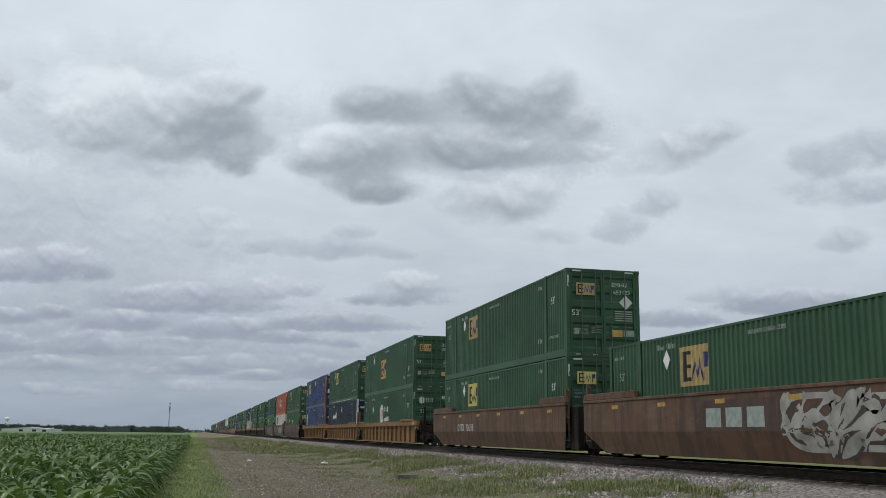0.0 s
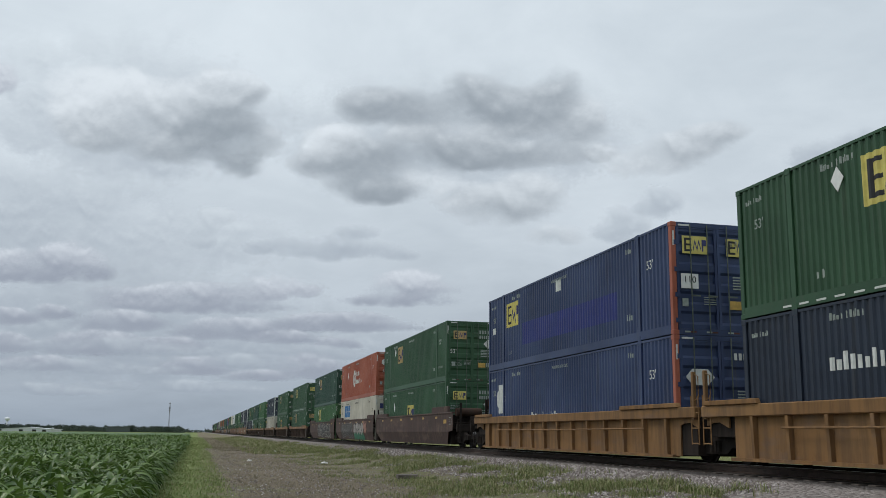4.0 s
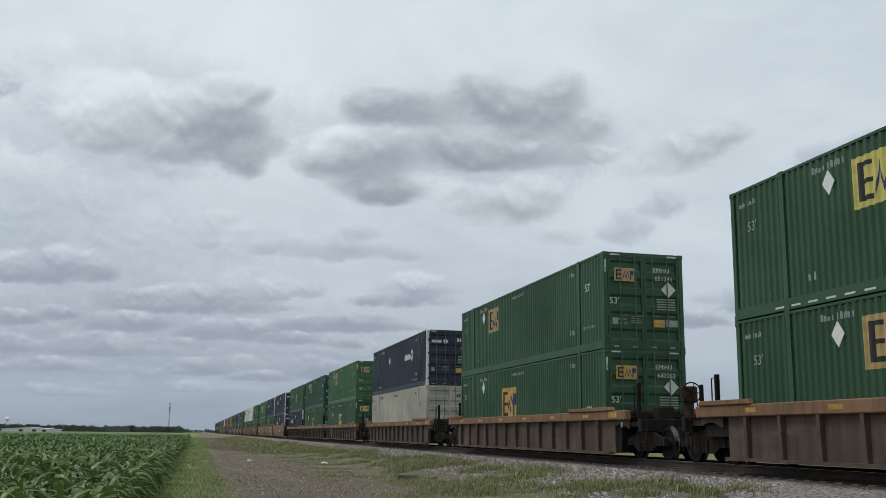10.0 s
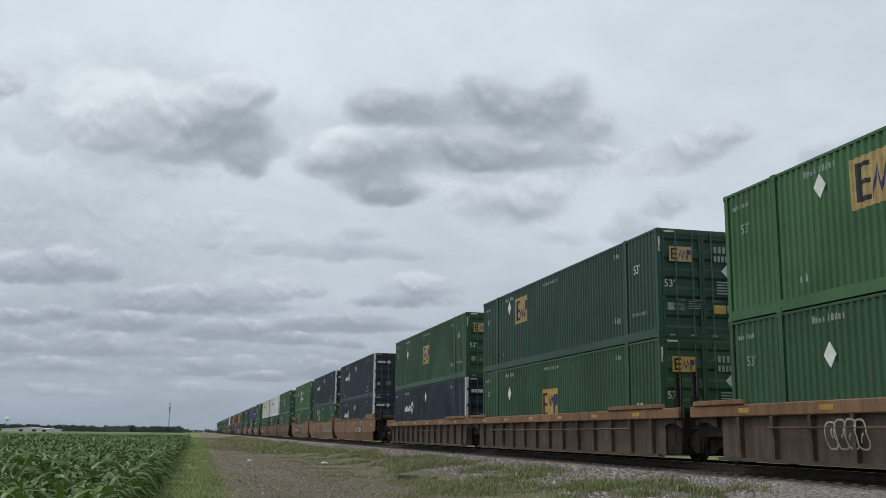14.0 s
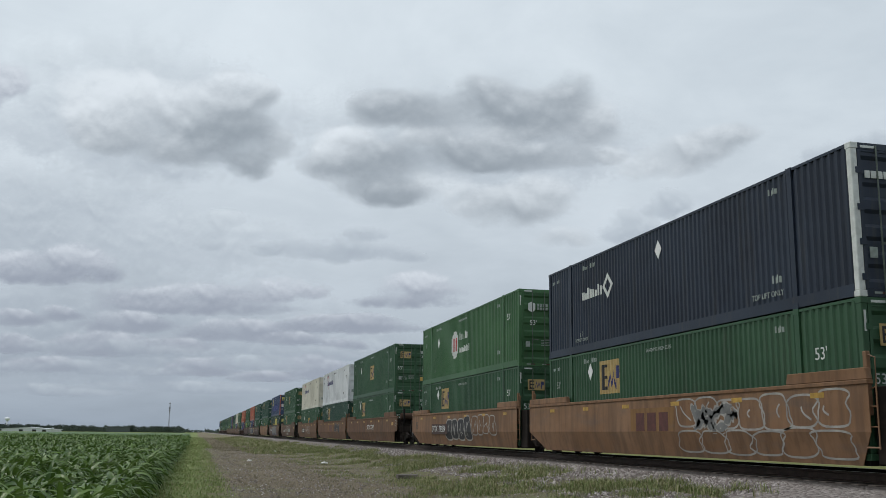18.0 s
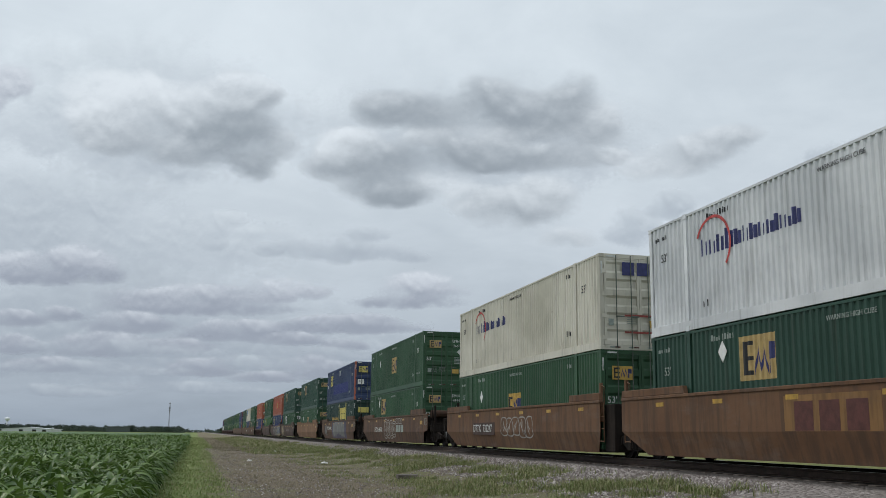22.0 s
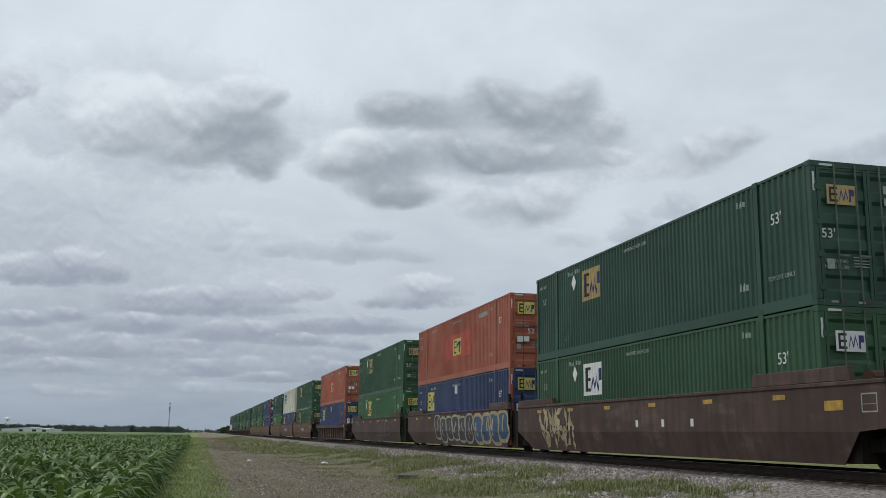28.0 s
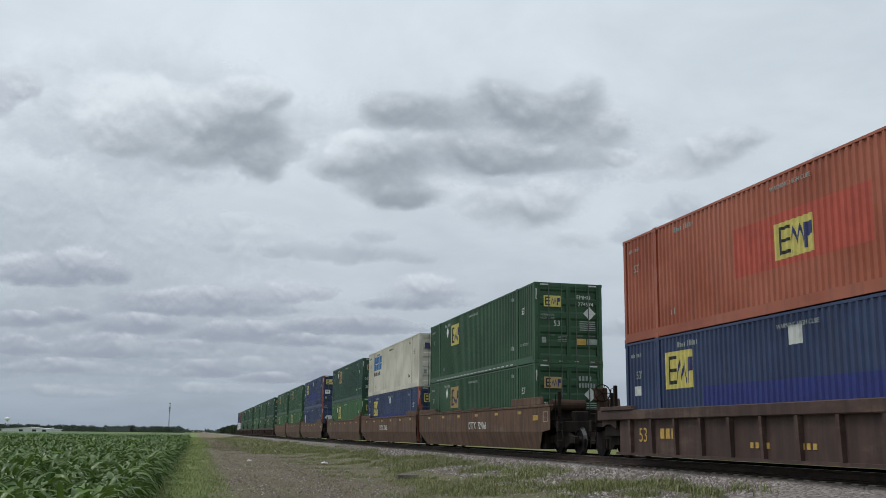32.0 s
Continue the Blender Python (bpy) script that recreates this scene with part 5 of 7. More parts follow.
def well_car(kind, body, front, rear, label, top=None):
    """One well: kind smooth or ribbed; front and rear are 'joint' or 'coupler'. z = 0 is the rail."""
    root = tagged(new("well_car"), label, "railcar", "well cars of the train")
    top = top or body
    smooth = kind == "smooth"
    a = {"joint": -0.25 if smooth else -1.15, "coupler": -1.95 if smooth else -1.6}[front]
    b = BOX_L + {"joint": 1.6 if smooth else 1.7, "coupler": 1.55 if smooth else 1.7}[rear]
    key = "%s:%.2f%.2f" % (kind, a, b)
    for s in (-1, 1):
        if smooth:
            ca, cb = a + (0.45 if front == "joint" else 1.40), b - 1.3
            cu = a if front == "joint" else a + 0.75
            part("side_plate", shape("side_plate:%s%d" % (key, s), lambda: slab([[(s * 1.46, a, 0.78), (s * 1.46, cu, 0.72), (s * 1.46, b, 0.72), (s * 1.46, b, 1.56), (s * 1.46, a, 1.56)] if front != "joint" else [(s * 1.46, a, 0.72), (s * 1.46, b, 0.72), (s * 1.46, b, 1.56), (s * 1.46, a, 1.56)],
                                                                                   [(s * 1.46, cu, 0.72), (s * 1.46, b, 0.72), (s * 1.315, cb, 0.13), (s * 1.315, ca, 0.13)]], 0.015), body), body, root)
            part("top_chord", shape("top_chord:%s%d" % (key, s), lambda: softened(boxes((min(s * 1.34, s * 1.485), max(s * 1.34, s * 1.485), a, b, 1.54, 1.62))), top), top, root)
            blocks = ((-0.25, 2.2, 0.21) if front == "joint" else (-1.05, 2.2, 0.27), (b - 3.6, b, 0.19))
        else:
            part("side_plate", shape("side_plate:%s%d" % (key, s), lambda: boxes((min(s * 1.26, s * 1.30), max(s * 1.26, s * 1.30), a + 0.95, b - 1.25, 0.14, 1.06)), body), body, root)
            part("top_chord", shape("top_chord:%s%d" % (key, s), lambda: softened(boxes((min(s * 1.25, s * 1.43), max(s * 1.25, s * 1.43), a, b, 1.04, 1.30)), 0.02), top), top, root)
            part("bottom_chord", shape("bottom_chord:%s%d" % (key, s), lambda: boxes((min(s * 1.20, s * 1.40), max(s * 1.20, s * 1.40), a + 1.2, b - 1.2, 0.10, 0.17)), body), body, root)
            rib = shape("rib:%d" % s, lambda: prism([(s * 1.30, 0.17), (s * 1.39, 0.17), (s * 1.42, 1.04), (s * 1.30, 1.04)], "y", -0.05, 0.05), body)
            n = 13
            for k in range(n):
                part("rib", rib, body, root, place=pose(0, 0.4 + (BOX_L - 0.8) * k / (n - 1), 0))
            if rear == "joint" or front == "joint":
                part("side_pipe", shape("side_pipe:%s%d" % (key, s), lambda: tubes([(s * 1.45, 1.5, 0.80), (s * 1.45, 8, 0.78), (s * 1.45, 14.6, 0.80)], r=0.02, n=5), body), body, root)
            blocks = ((a + 0.8, a + 4.2, 0.11), (b - 2.4, b - 0.2, 0.11))
        zt = 1.62 if smooth else 1.30
        for y0, y1, h in blocks:
            part("guide_block", shape("guide_block:%s%.2f%d" % (kind, y0, s), lambda: softened(prism([(y0, zt + 0.002), (y1, zt + 0.002), (y1 - 0.06, zt + h), (y0 + 0.06, zt + h)], "x", min(s * 1.345, s * 1.47), max(s * 1.345, s * 1.47))), top), top, root, "raised guide along the top chord")
        if smooth or top is not body:
            for k in range(6):
                y = 1.0 + k * 2.85
                z = 1.34 if smooth else 1.12
                part("reflector", shape("reflector:%s%d%d" % (kind, k, s), lambda: boxes((min(s * 1.40, s * (1.466 if smooth else 1.436)), max(s * 1.40, s * (1.466 if smooth else 1.436)), y, y + 0.42, z, z + 0.10)), REFLECT), REFLECT, root)
        if front == "coupler":
            ya = a + (1.15 if smooth else 0.55)
            xx = 1.466 if smooth else 1.436
            part("warning_plate", shape("warning_plate:%s%d" % (key, s), lambda: boxes((min(s * 1.40, s * xx), max(s * 1.40, s * xx), ya, ya + 0.55, 1.10, 1.28)), REFLECT), REFLECT, root, "large yellow reflector plate")
            part("label_plate", shape("label_plate:%s%d" % (key, s), lambda: boxes((min(s * 1.40, s * 1.405), max(s * 1.40, s * 1.466), ya - 0.32, ya - 0.22, 0.85, 0.98)), INK_GREY), INK_GREY, root, "small pale data plate")
            if smooth:
                part("data_frame", shape("data_frame:%s%d" % (key, s), lambda: boxes(*[(min(s * 1.40, s * 1.465), max(s * 1.40, s * 1.465), p, q, u, v) for p, q, u, v in ((a + 0.22, a + 0.64, 1.36, 1.385), (a + 0.22, a + 0.64, 1.05, 1.075), (a + 0.22, a + 0.245, 1.075, 1.36), (a + 0.615, a + 0.64, 1.075, 1.36), (a + 0.26, a + 0.60, 1.19, 1.20))]), INK_GREY), INK_GREY, root, "pale outlined data panel")
    part("well_floor", shape("well_floor", lambda: boxes((-1.24, 1.24, 0.1, BOX_L - 0.1, 0.13, 0.218)), GRIME_SHADE), GRIME_SHADE, root)
    for y0, y1, nm in ((max(min(a + 0.1, -0.8), -0.95), -0.12, "f"), (BOX_L + 0.12, b - 0.1, "r")):
        if y1 - y0 > 0.1:
            part("end_bulkhead", shape("end_bulkhead:%s%s" % (key, nm), lambda: softened(boxes((-1.25, 1.25, y0, y1, 0.16 if nm == "f" else 0.60, 1.24 if not smooth else 1.50))), GRIME_SHADE), GRIME_SHADE, root, "dark end structure of the well")
    if rear == "joint":
        truck(root, BOX_L + 1.70)
        part("articulation", shape("articulation", lambda: softened(boxes((-0.35, 0.35, b - 0.2, b + 1.1, 0.62, 0.95))), GRIME_SHADE), GRIME_SHADE, root)
    post_mat = GRIME_SHADE if body in (CAR_DARK, CAR_SOOT) else top
    for end, yp in ((front, a + 0.12), (rear, b - 0.12)):
        if end == "joint":
            for x in (-1.36, 1.36):
                part("grab_post", shape("grab_post:%s%.1f%.1f" % (key, x, yp), lambda: softened(boxes((x - 0.045, x + 0.045, yp - 0.05, yp + 0.05, 1.0, 2.12))), post_mat), post_mat, root, "upright steel post")
                part("grab_iron", shape("grab_iron:%s%.1f%.1f" % (key, x, yp), lambda: tubes([(x, yp - 0.05, 1.45), (x, yp - 0.22, 1.5), (x, yp - 0.22, 2.0), (x, yp - 0.05, 2.05)], *[[(x * 1.02, yp - 0.24, z), (x * 1.02, yp + 0.10, z)] for z in (0.45, 0.80, 1.15)], *[[(x * 1.02, yp + d, 0.42), (x * 1.02, yp + d, 1.55)] for d in (-0.24, 0.10)], r=0.016, n=5), post_mat), post_mat, root, "grab iron and ladder rungs")
    if not smooth:
        for yc in (a + 0.45, b - 0.6):
            for s in (-1, 1):
                part("end_web", shape("end_web:%s%.1f%d" % (key, yc, s), lambda: prism([(yc - 0.42, 1.05), (yc + 0.55, 1.05), (yc + 0.55, 0.85), (yc + 0.30, 0.92), (yc, 0.93), (yc - 0.42, 0.80)], "x", min(s * 1.27, s * 1.31), max(s * 1.27, s * 1.31)), body), body, root, "arched end of the side plate")
    if rear != "joint":
        truck(root, BOX_L + 2.0)
        platform(root, BOX_L + 0.25, 1, smooth)
    if front == "coupler":
        truck(root, -2.0)
        platform(root, -0.25, -1, smooth)
    return root


def spray(root, seed, y0, y1, z0, z1, fill, edge, letters_n):
    """Sprayed-on scrawl: bulging closed strokes with an outline, no readable word."""
    r = np.random.default_rng(seed)
    w = (y1 - y0) / letters_n

    def ribbon(bm, pts, width, lift):
        prev = None
        for i, (y, z) in enumerate(pts):
            p, q = pts[max(i - 1, 0)], pts[min(i + 1, len(pts) - 1)]
            d = Vector((q[0] - p[0], q[1] - p[1]))
            d = d.normalized() if d.length > 0 else Vector((1, 0))
            wd = width * (0.7 + 0.5 * math.sin(i * 1.3 + seed))
            pair = []
            for s in (-1, 1):
                yy, zz = y - s * d.y * wd, min(1.50, max(0.16, z + s * d.x * wd))
                pair.append(bm.verts.new((-(outer(zz) + lift), yy, zz)))
            if prev:
                bm.faces.new((prev[0], prev[1], pair[1], pair[0]))
            prev = pair
    def curve(pts, n=14):
        out = []
        for i in range(len(pts) - 1):
            p = [np.array(pts[max(0, min(len(pts) - 1, i + d))]) for d in (-1, 0, 1, 2)]
            for k in range(n // 2):
                t = k / (n // 2)
                out.append(tuple(0.5 * (2 * p[1] + (p[2] - p[0]) * t + (2 * p[0] - 5 * p[1] + 4 * p[2] - p[3]) * t * t + (3 * p[1] - p[0] - 3 * p[2] + p[3]) * t ** 3)))
        return out + [tuple(pts[-1])]

    bm_f, bm_e = bmesh.new(), bmesh.new()
    fat = 0.05 + 0.05 * min(1.4, w)
    layer = 0.0
    for k in range(letters_n):
        yc = y1 - (k + 0.5) * w
        for j in range(3):
            start = (yc + w * r.uniform(-0.5, 0.5), z0 + (z1 - z0) * (0.0 if j % 2 else 1.0))
            mid = [(yc + w * r.uniform(-0.65, 0.65), z0 + (z1 - z0) * r.uniform(0.1, 0.9)) for _ in range(2)]
            end = (yc + w * r.uniform(-0.6, 0.6), z0 + (z1 - z0) * r.uniform(0.0, 1.0))
            line = curve([start, *mid, end])
            layer += 0.0004
            ribbon(bm_e, line, fat * 1.55, 0.003 + layer)
            ribbon(bm_f, line, fat, 0.0045 + layer)
    g = part("spray_outline", bm_e, SPRAY[edge], root, edge + " spray-painted outlines")
    part("spray_fill", bm_f, SPRAY[fill], g, fill + " spray-painted strokes")


def ribbon_on_side(bm, pts, width, lift):
    """A painted stroke of even width along (y, z) points on a car's plate."""
    prev = None
    for i, (y, z) in enumerate(pts):
        p, q = pts[max(i - 1, 0)], pts[min(i + 1, len(pts) - 1)]
        d = Vector((q[0] - p[0], q[1] - p[1]))
        d = d.normalized() if d.length > 1e-6 else Vector((1, 0))
        pair = []
        for s in (-1, 1):
            yy, zz = y - s * d.y * width, min(1.53, max(0.15, z + s * d.x * width))
            pair.append(bm.verts.new((-(outer(zz) + lift), yy, zz)))
        if prev:
            bm.faces.new((prev[0], prev[1], pair[1], pair[0]))
        prev = pair


def bubbles(root, seed, y0, y1, z0, z1, count, edge, fill=None, width=0.03, inner=2, echo=0):
    """Fat rounded scrawl shapes side by side: outlined, filled or not, with a few strokes inside; no word."""
    r = np.random.default_rng(seed)
    w = (y1 - y0) / count
    bm_f, bm_e = bmesh.new(), bmesh.new()
    for k in range(count):
        yc = y1 - (k + 0.5) * w
        lo, hi = z0 + (z1 - z0) * 0.14 * r.random(), z1 - (z1 - z0) * 0.14 * r.random()
        zs = sorted(set([lo + (hi - lo) * (0.5 - 0.5 * math.cos(math.pi * i / 14)) for i in range(15)] + [z for z in (0.72,) if lo < z < hi]))
        ph = r.random(6) * 6.28
        lean = w * r.uniform(-0.22, 0.22)
        amp = r.uniform(0.06, 0.17)

        def profile(z, side):
            f = (z - lo) / (hi - lo)
            round_off = max(0.0, 1 - abs(2 * f - 1) ** 4.5) ** 0.5
            wave = 1 + amp * math.sin(6.0 * f + ph[side]) + 0.6 * amp * math.sin(13.0 * f + ph[side + 2])
            return yc + lean * (f - 0.5) + (0.54 if side else -0.54) * w * wave * (0.25 + 0.75 * round_off)
        left, right = [(profile(z, 0), z) for z in zs], [(profile(z, 1), z) for z in zs]
        depth = 0.0025 + 0.0004 * (k % 3)
        if fill:
            rows = [[bm_f.verts.new((-(outer(z) + depth), y, z)) for y in (a[0], b[0])] for a, b in zip(left, right) for z in (a[1],)]
            for a, b in zip(rows, rows[1:]):
                bm_f.faces.new((a[0], a[1], b[1], b[0]))
        loop = left + right[::-1] + left[:1]
        ribbon_on_side(bm_e, loop, width, depth + 0.0015)
        for e in range(echo):
            g = 0.72 - 0.22 * e
            mid = (lo + hi) / 2
            ribbon_on_side(bm_e, [(yc + (y - yc) * g + 0.08 * w * math.sin(9 * z + e), mid + (z - mid) * g) for y, z in loop], width * 0.8, depth + 0.0015)
        for e in range(inner):
            za, zb = lo + (hi - lo) * r.uniform(0.15, 0.45), lo + (hi - lo) * r.uniform(0.5, 0.9)
            ya, yb = yc + w * r.uniform(-0.3, 0.3), yc + w * r.uniform(-0.3, 0.3)
            ribbon_on_side(bm_e, [(ya + (yb - ya) * t + 0.10 * w * math.sin(math.pi * t), za + (zb - za) * t) for t in [i / 8 for i in range(9)]], width, depth + 0.0015)
    g = part("spray_outline", bm_e, SPRAY[edge], root, edge + " spray-painted outlines")
    if fill:
        part("spray_fill", bm_f, SPRAY[fill], g, fill + " spray-painted filling")
    else:
        bm_f.free()


def block_mark(root, y0, y1, z0, z1, ink, ground=None):
    """An owner's large mark as three plain blocks, on a patch of its own colour where it has one."""
    w = (y1 - y0) / 3
    if ground:
        part("mark_patch", boxes((-1.4635, -1.45, y0 - 0.25, y1 + 0.25, max(0.73, z0 - 0.12), z1 + 0.12)), ground, root, "patch of other paint behind a mark")
    for k in range(3):
        y = y0 + k * w
        part("stencil_mark", boxes((-1.4665, -1.455, y + 0.12 * w, y + 0.88 * w, z0, z1)), ink, root, "owner's mark as plain blocks")


def mural(root, y0, y1):
    """A large pale painted-over patch with a ragged hem on a dull violet ground."""
    def hem(y, seed, rough):
        return 0.12 * noise.noise((y * 1.1, seed, 0)) + rough * noise.noise((y * 4.0, seed, 3))

    def sheet(ya, yb, top, low, lift, n):
        bm = bmesh.new()
        prev = None
        for i in range(n + 1):
            y = ya + (yb - ya) * i / n
            zt, zb = min(1.53, top(y)), max(0.16, low(y))
            zs = [zb, min(max(0.72, zb), zt), zt]
            col = [bm.verts.new((-(outer(z) + lift), y, z)) for z in zs]
            if prev:
                for a in range(2):
                    bm.faces.new((prev[a], prev[a + 1], col[a + 1], col[a]))
            prev = col
        return bm
    ground = part("painted_patch", sheet(y0 - 1.1, y1 + 0.6, lambda y: 1.52, lambda y: 0.2 + abs(hem(y, 2, 0.05)), 0.002, 60), SPRAY["violet"], root, "dull violet sprayed ground")
    mid, half = (y0 + y1) / 2, (y1 - y0) / 2
    part("painted_shape", sheet(y0, y1, lambda y: 1.52 - 1.0 * max(0.0, abs(y - mid) / half - 0.62) ** 1.2 + hem(y, 5, 0.02), lambda y: 0.32 + 0.25 * max(0.0, 1 - abs((y - mid) / half) * 1.3) + 0.22 * hem(y * 1.6, 9, 1.0), 0.004, 90), SPRAY["pale"], ground, "pale grey painted shape with ragged edges")
    bm = bmesh.new()
    for k, (y, z, h) in enumerate(((mid + 1.7, 0.95, 0.20), (mid + 0.6, 0.90, 0.26), (mid + 0.15, 0.86, 0.18), (mid - 1.2, 0.82, 0.14))):
        ribbon_on_side(bm, [(y + 0.24 * t + 0.08 * math.sin(5 * t + k), z + h * math.cos(2.2 * t + k)) for t in [i / 8 for i in range(9)]], 0.10, 0.006)
    part("spray_fill", bm, SPRAY["grey"], ground, "grey dabs on the pale shape")


def car_number(root, digits, y, z=0.95, patch=None, size=0.42, x=1.466):
    if patch:
        part("number_patch", boxes((-x, -x + 0.012, y - 1.55, y + 1.5, z - 0.24, z + 0.24)), patch, root, "dark repainted patch")
    part("lettering", letters(digits, size, INK_WHITE), INK_WHITE, root, "white car number", place=Matrix.Translation((-x - 0.003, y - 0.55 * size / 0.42, z)) @ SIDE_TURN)
    part("lettering", letters("DTTX", size, INK_WHITE), INK_WHITE, root, "white car code", place=Matrix.Translation((-x - 0.003, y + 0.92 * size / 0.42, z)) @ SIDE_TURN)


# ---- the train, car by car ----
J, C = "joint", "coupler"
CARS = [  # the front of the box at the start, side, paint, ends, upper and lower box
    (10.01, "smooth", CAR_BROWN, J, J, None, "squarelogo"), (29.53, "smooth", CAR_BROWN, J, C, "squarelogo", "squarelogo_yellow"),
    (52.91, "ribbed", CAR_OCHRE, C, J, "squarelogo_big", "hexlogo"), (72.53, "ribbed", CAR_OCHRE, J, J, "squarelogo_strip", "diamondlogo"), (91.85, "ribbed", CAR_OCHRE, J, C, "blue", "roundlogo"),
    (115.14, "smooth", CAR_DARK, C, J, "squarelogo", "squarelogo_mid"), (134.36, "smooth", CAR_DARK, J, J, "hexlogo_orange", "blocklogo"), (153.68, "smooth", CAR_DARK, J, C, "squarelogo_dark", "squarelogo_bright"),
    (177.44, "ribbed", CAR_SOOT, C, C, "squarelogo_strip", "squarelogo"), (200.82, "ribbed", CAR_SOOT, C, C, "squarelogo", "squarelogo_big"), (224.04, "ribbed", CAR_SOOT, C, C, "diamondlogo_far", "grey"),
    (247.55, "ribbed", CAR_SOOT, C, J, "squarelogo_bright_tan", "squarelogo_mid"), (267.14, "ribbed", CAR_SOOT, J, J, "squarelogo_dark", "squarelogo_low"), (286.06, "ribbed", CAR_SOOT, J, C, "squarelogo_mid_tan", "diamondlogo"),
    (309.79, "smooth", CAR_TAN, C, J, "diamondlogo", "diamondlogo"), (329.07, "smooth", CAR_TAN, J, J, "diamondlogo", "squarelogo"), (348.49, "smooth", CAR_TAN, J, C, "hexlogo_bright", "squarelogo"),
    (372.37, "smooth", CAR_ORANGE, C, J, "squarelogo_mid_tan", "squarelogo"), (391.29, "smooth", CAR_ORANGE, J, J, "arclogo_white", "squarelogo_dark"), (410.81, "smooth", CAR_ORANGE, J, C, "arclogo_cream", "squarelogo_low"),
    (434.55, "smooth", CAR_BROWN, C, C, "squarelogo_mid_tan", "squarelogo"), (458.08, "smooth", CAR_BROWN, C, C, "blue", "blocklogo_green"), (481.76, "smooth", CAR_TAN, C, C, "squarelogo_dark", "squarelogo_mid_tan"),
    (505.34, "smooth", CAR_DARK, C, J, "squarelogo_dark", "squarelogo_white"), (524.57, "smooth", CAR_DARK, J, J, "orange", "blue"), (544.81, "smooth", CAR_DARK, J, C, "squarelogo", "squarelogo_bright"),
    (568.11, "ribbed", CAR_DARK, C, C, "orange", "blue"),
    (591.85, "smooth", CAR_BROWN, C, J, "squarelogo_strip", "squarelogo"), (610.67, "smooth", CAR_BROWN, J, J, "blocklogo", "blue"), (629.60, "smooth", CAR_BROWN, J, C, "squarelogo_dark", "squarelogo_bright"),
    (652.98, "smooth", CAR_BROWN, C, J, "blue", "roundlogo"), (672.11, "smooth", CAR_BROWN, J, J, "squarelogo", "squarelogo_bright"), (691.03, "smooth", CAR_BROWN, J, C, "squarelogo", "squarelogo_bright"),
]
CARS += [(y, "ribbed", CAR_DARK, f, r, u, l) for y, f, r, u, l in ((714.62, C, J, "squarelogo_dark", "squarelogo"), (733.84, J, J, "squarelogo", "squarelogo"), (753.06, J, C, "squarelogo", "squarelogo_bright"), (776.54, C, J, "squarelogo", "squarelogo"), (795.87, J, J, "squarelogo_dark", "squarelogo"), (815.09, J, C, "squarelogo", "squarelogo"), (837.88, C, C, "blue", "arclogo_white"))]

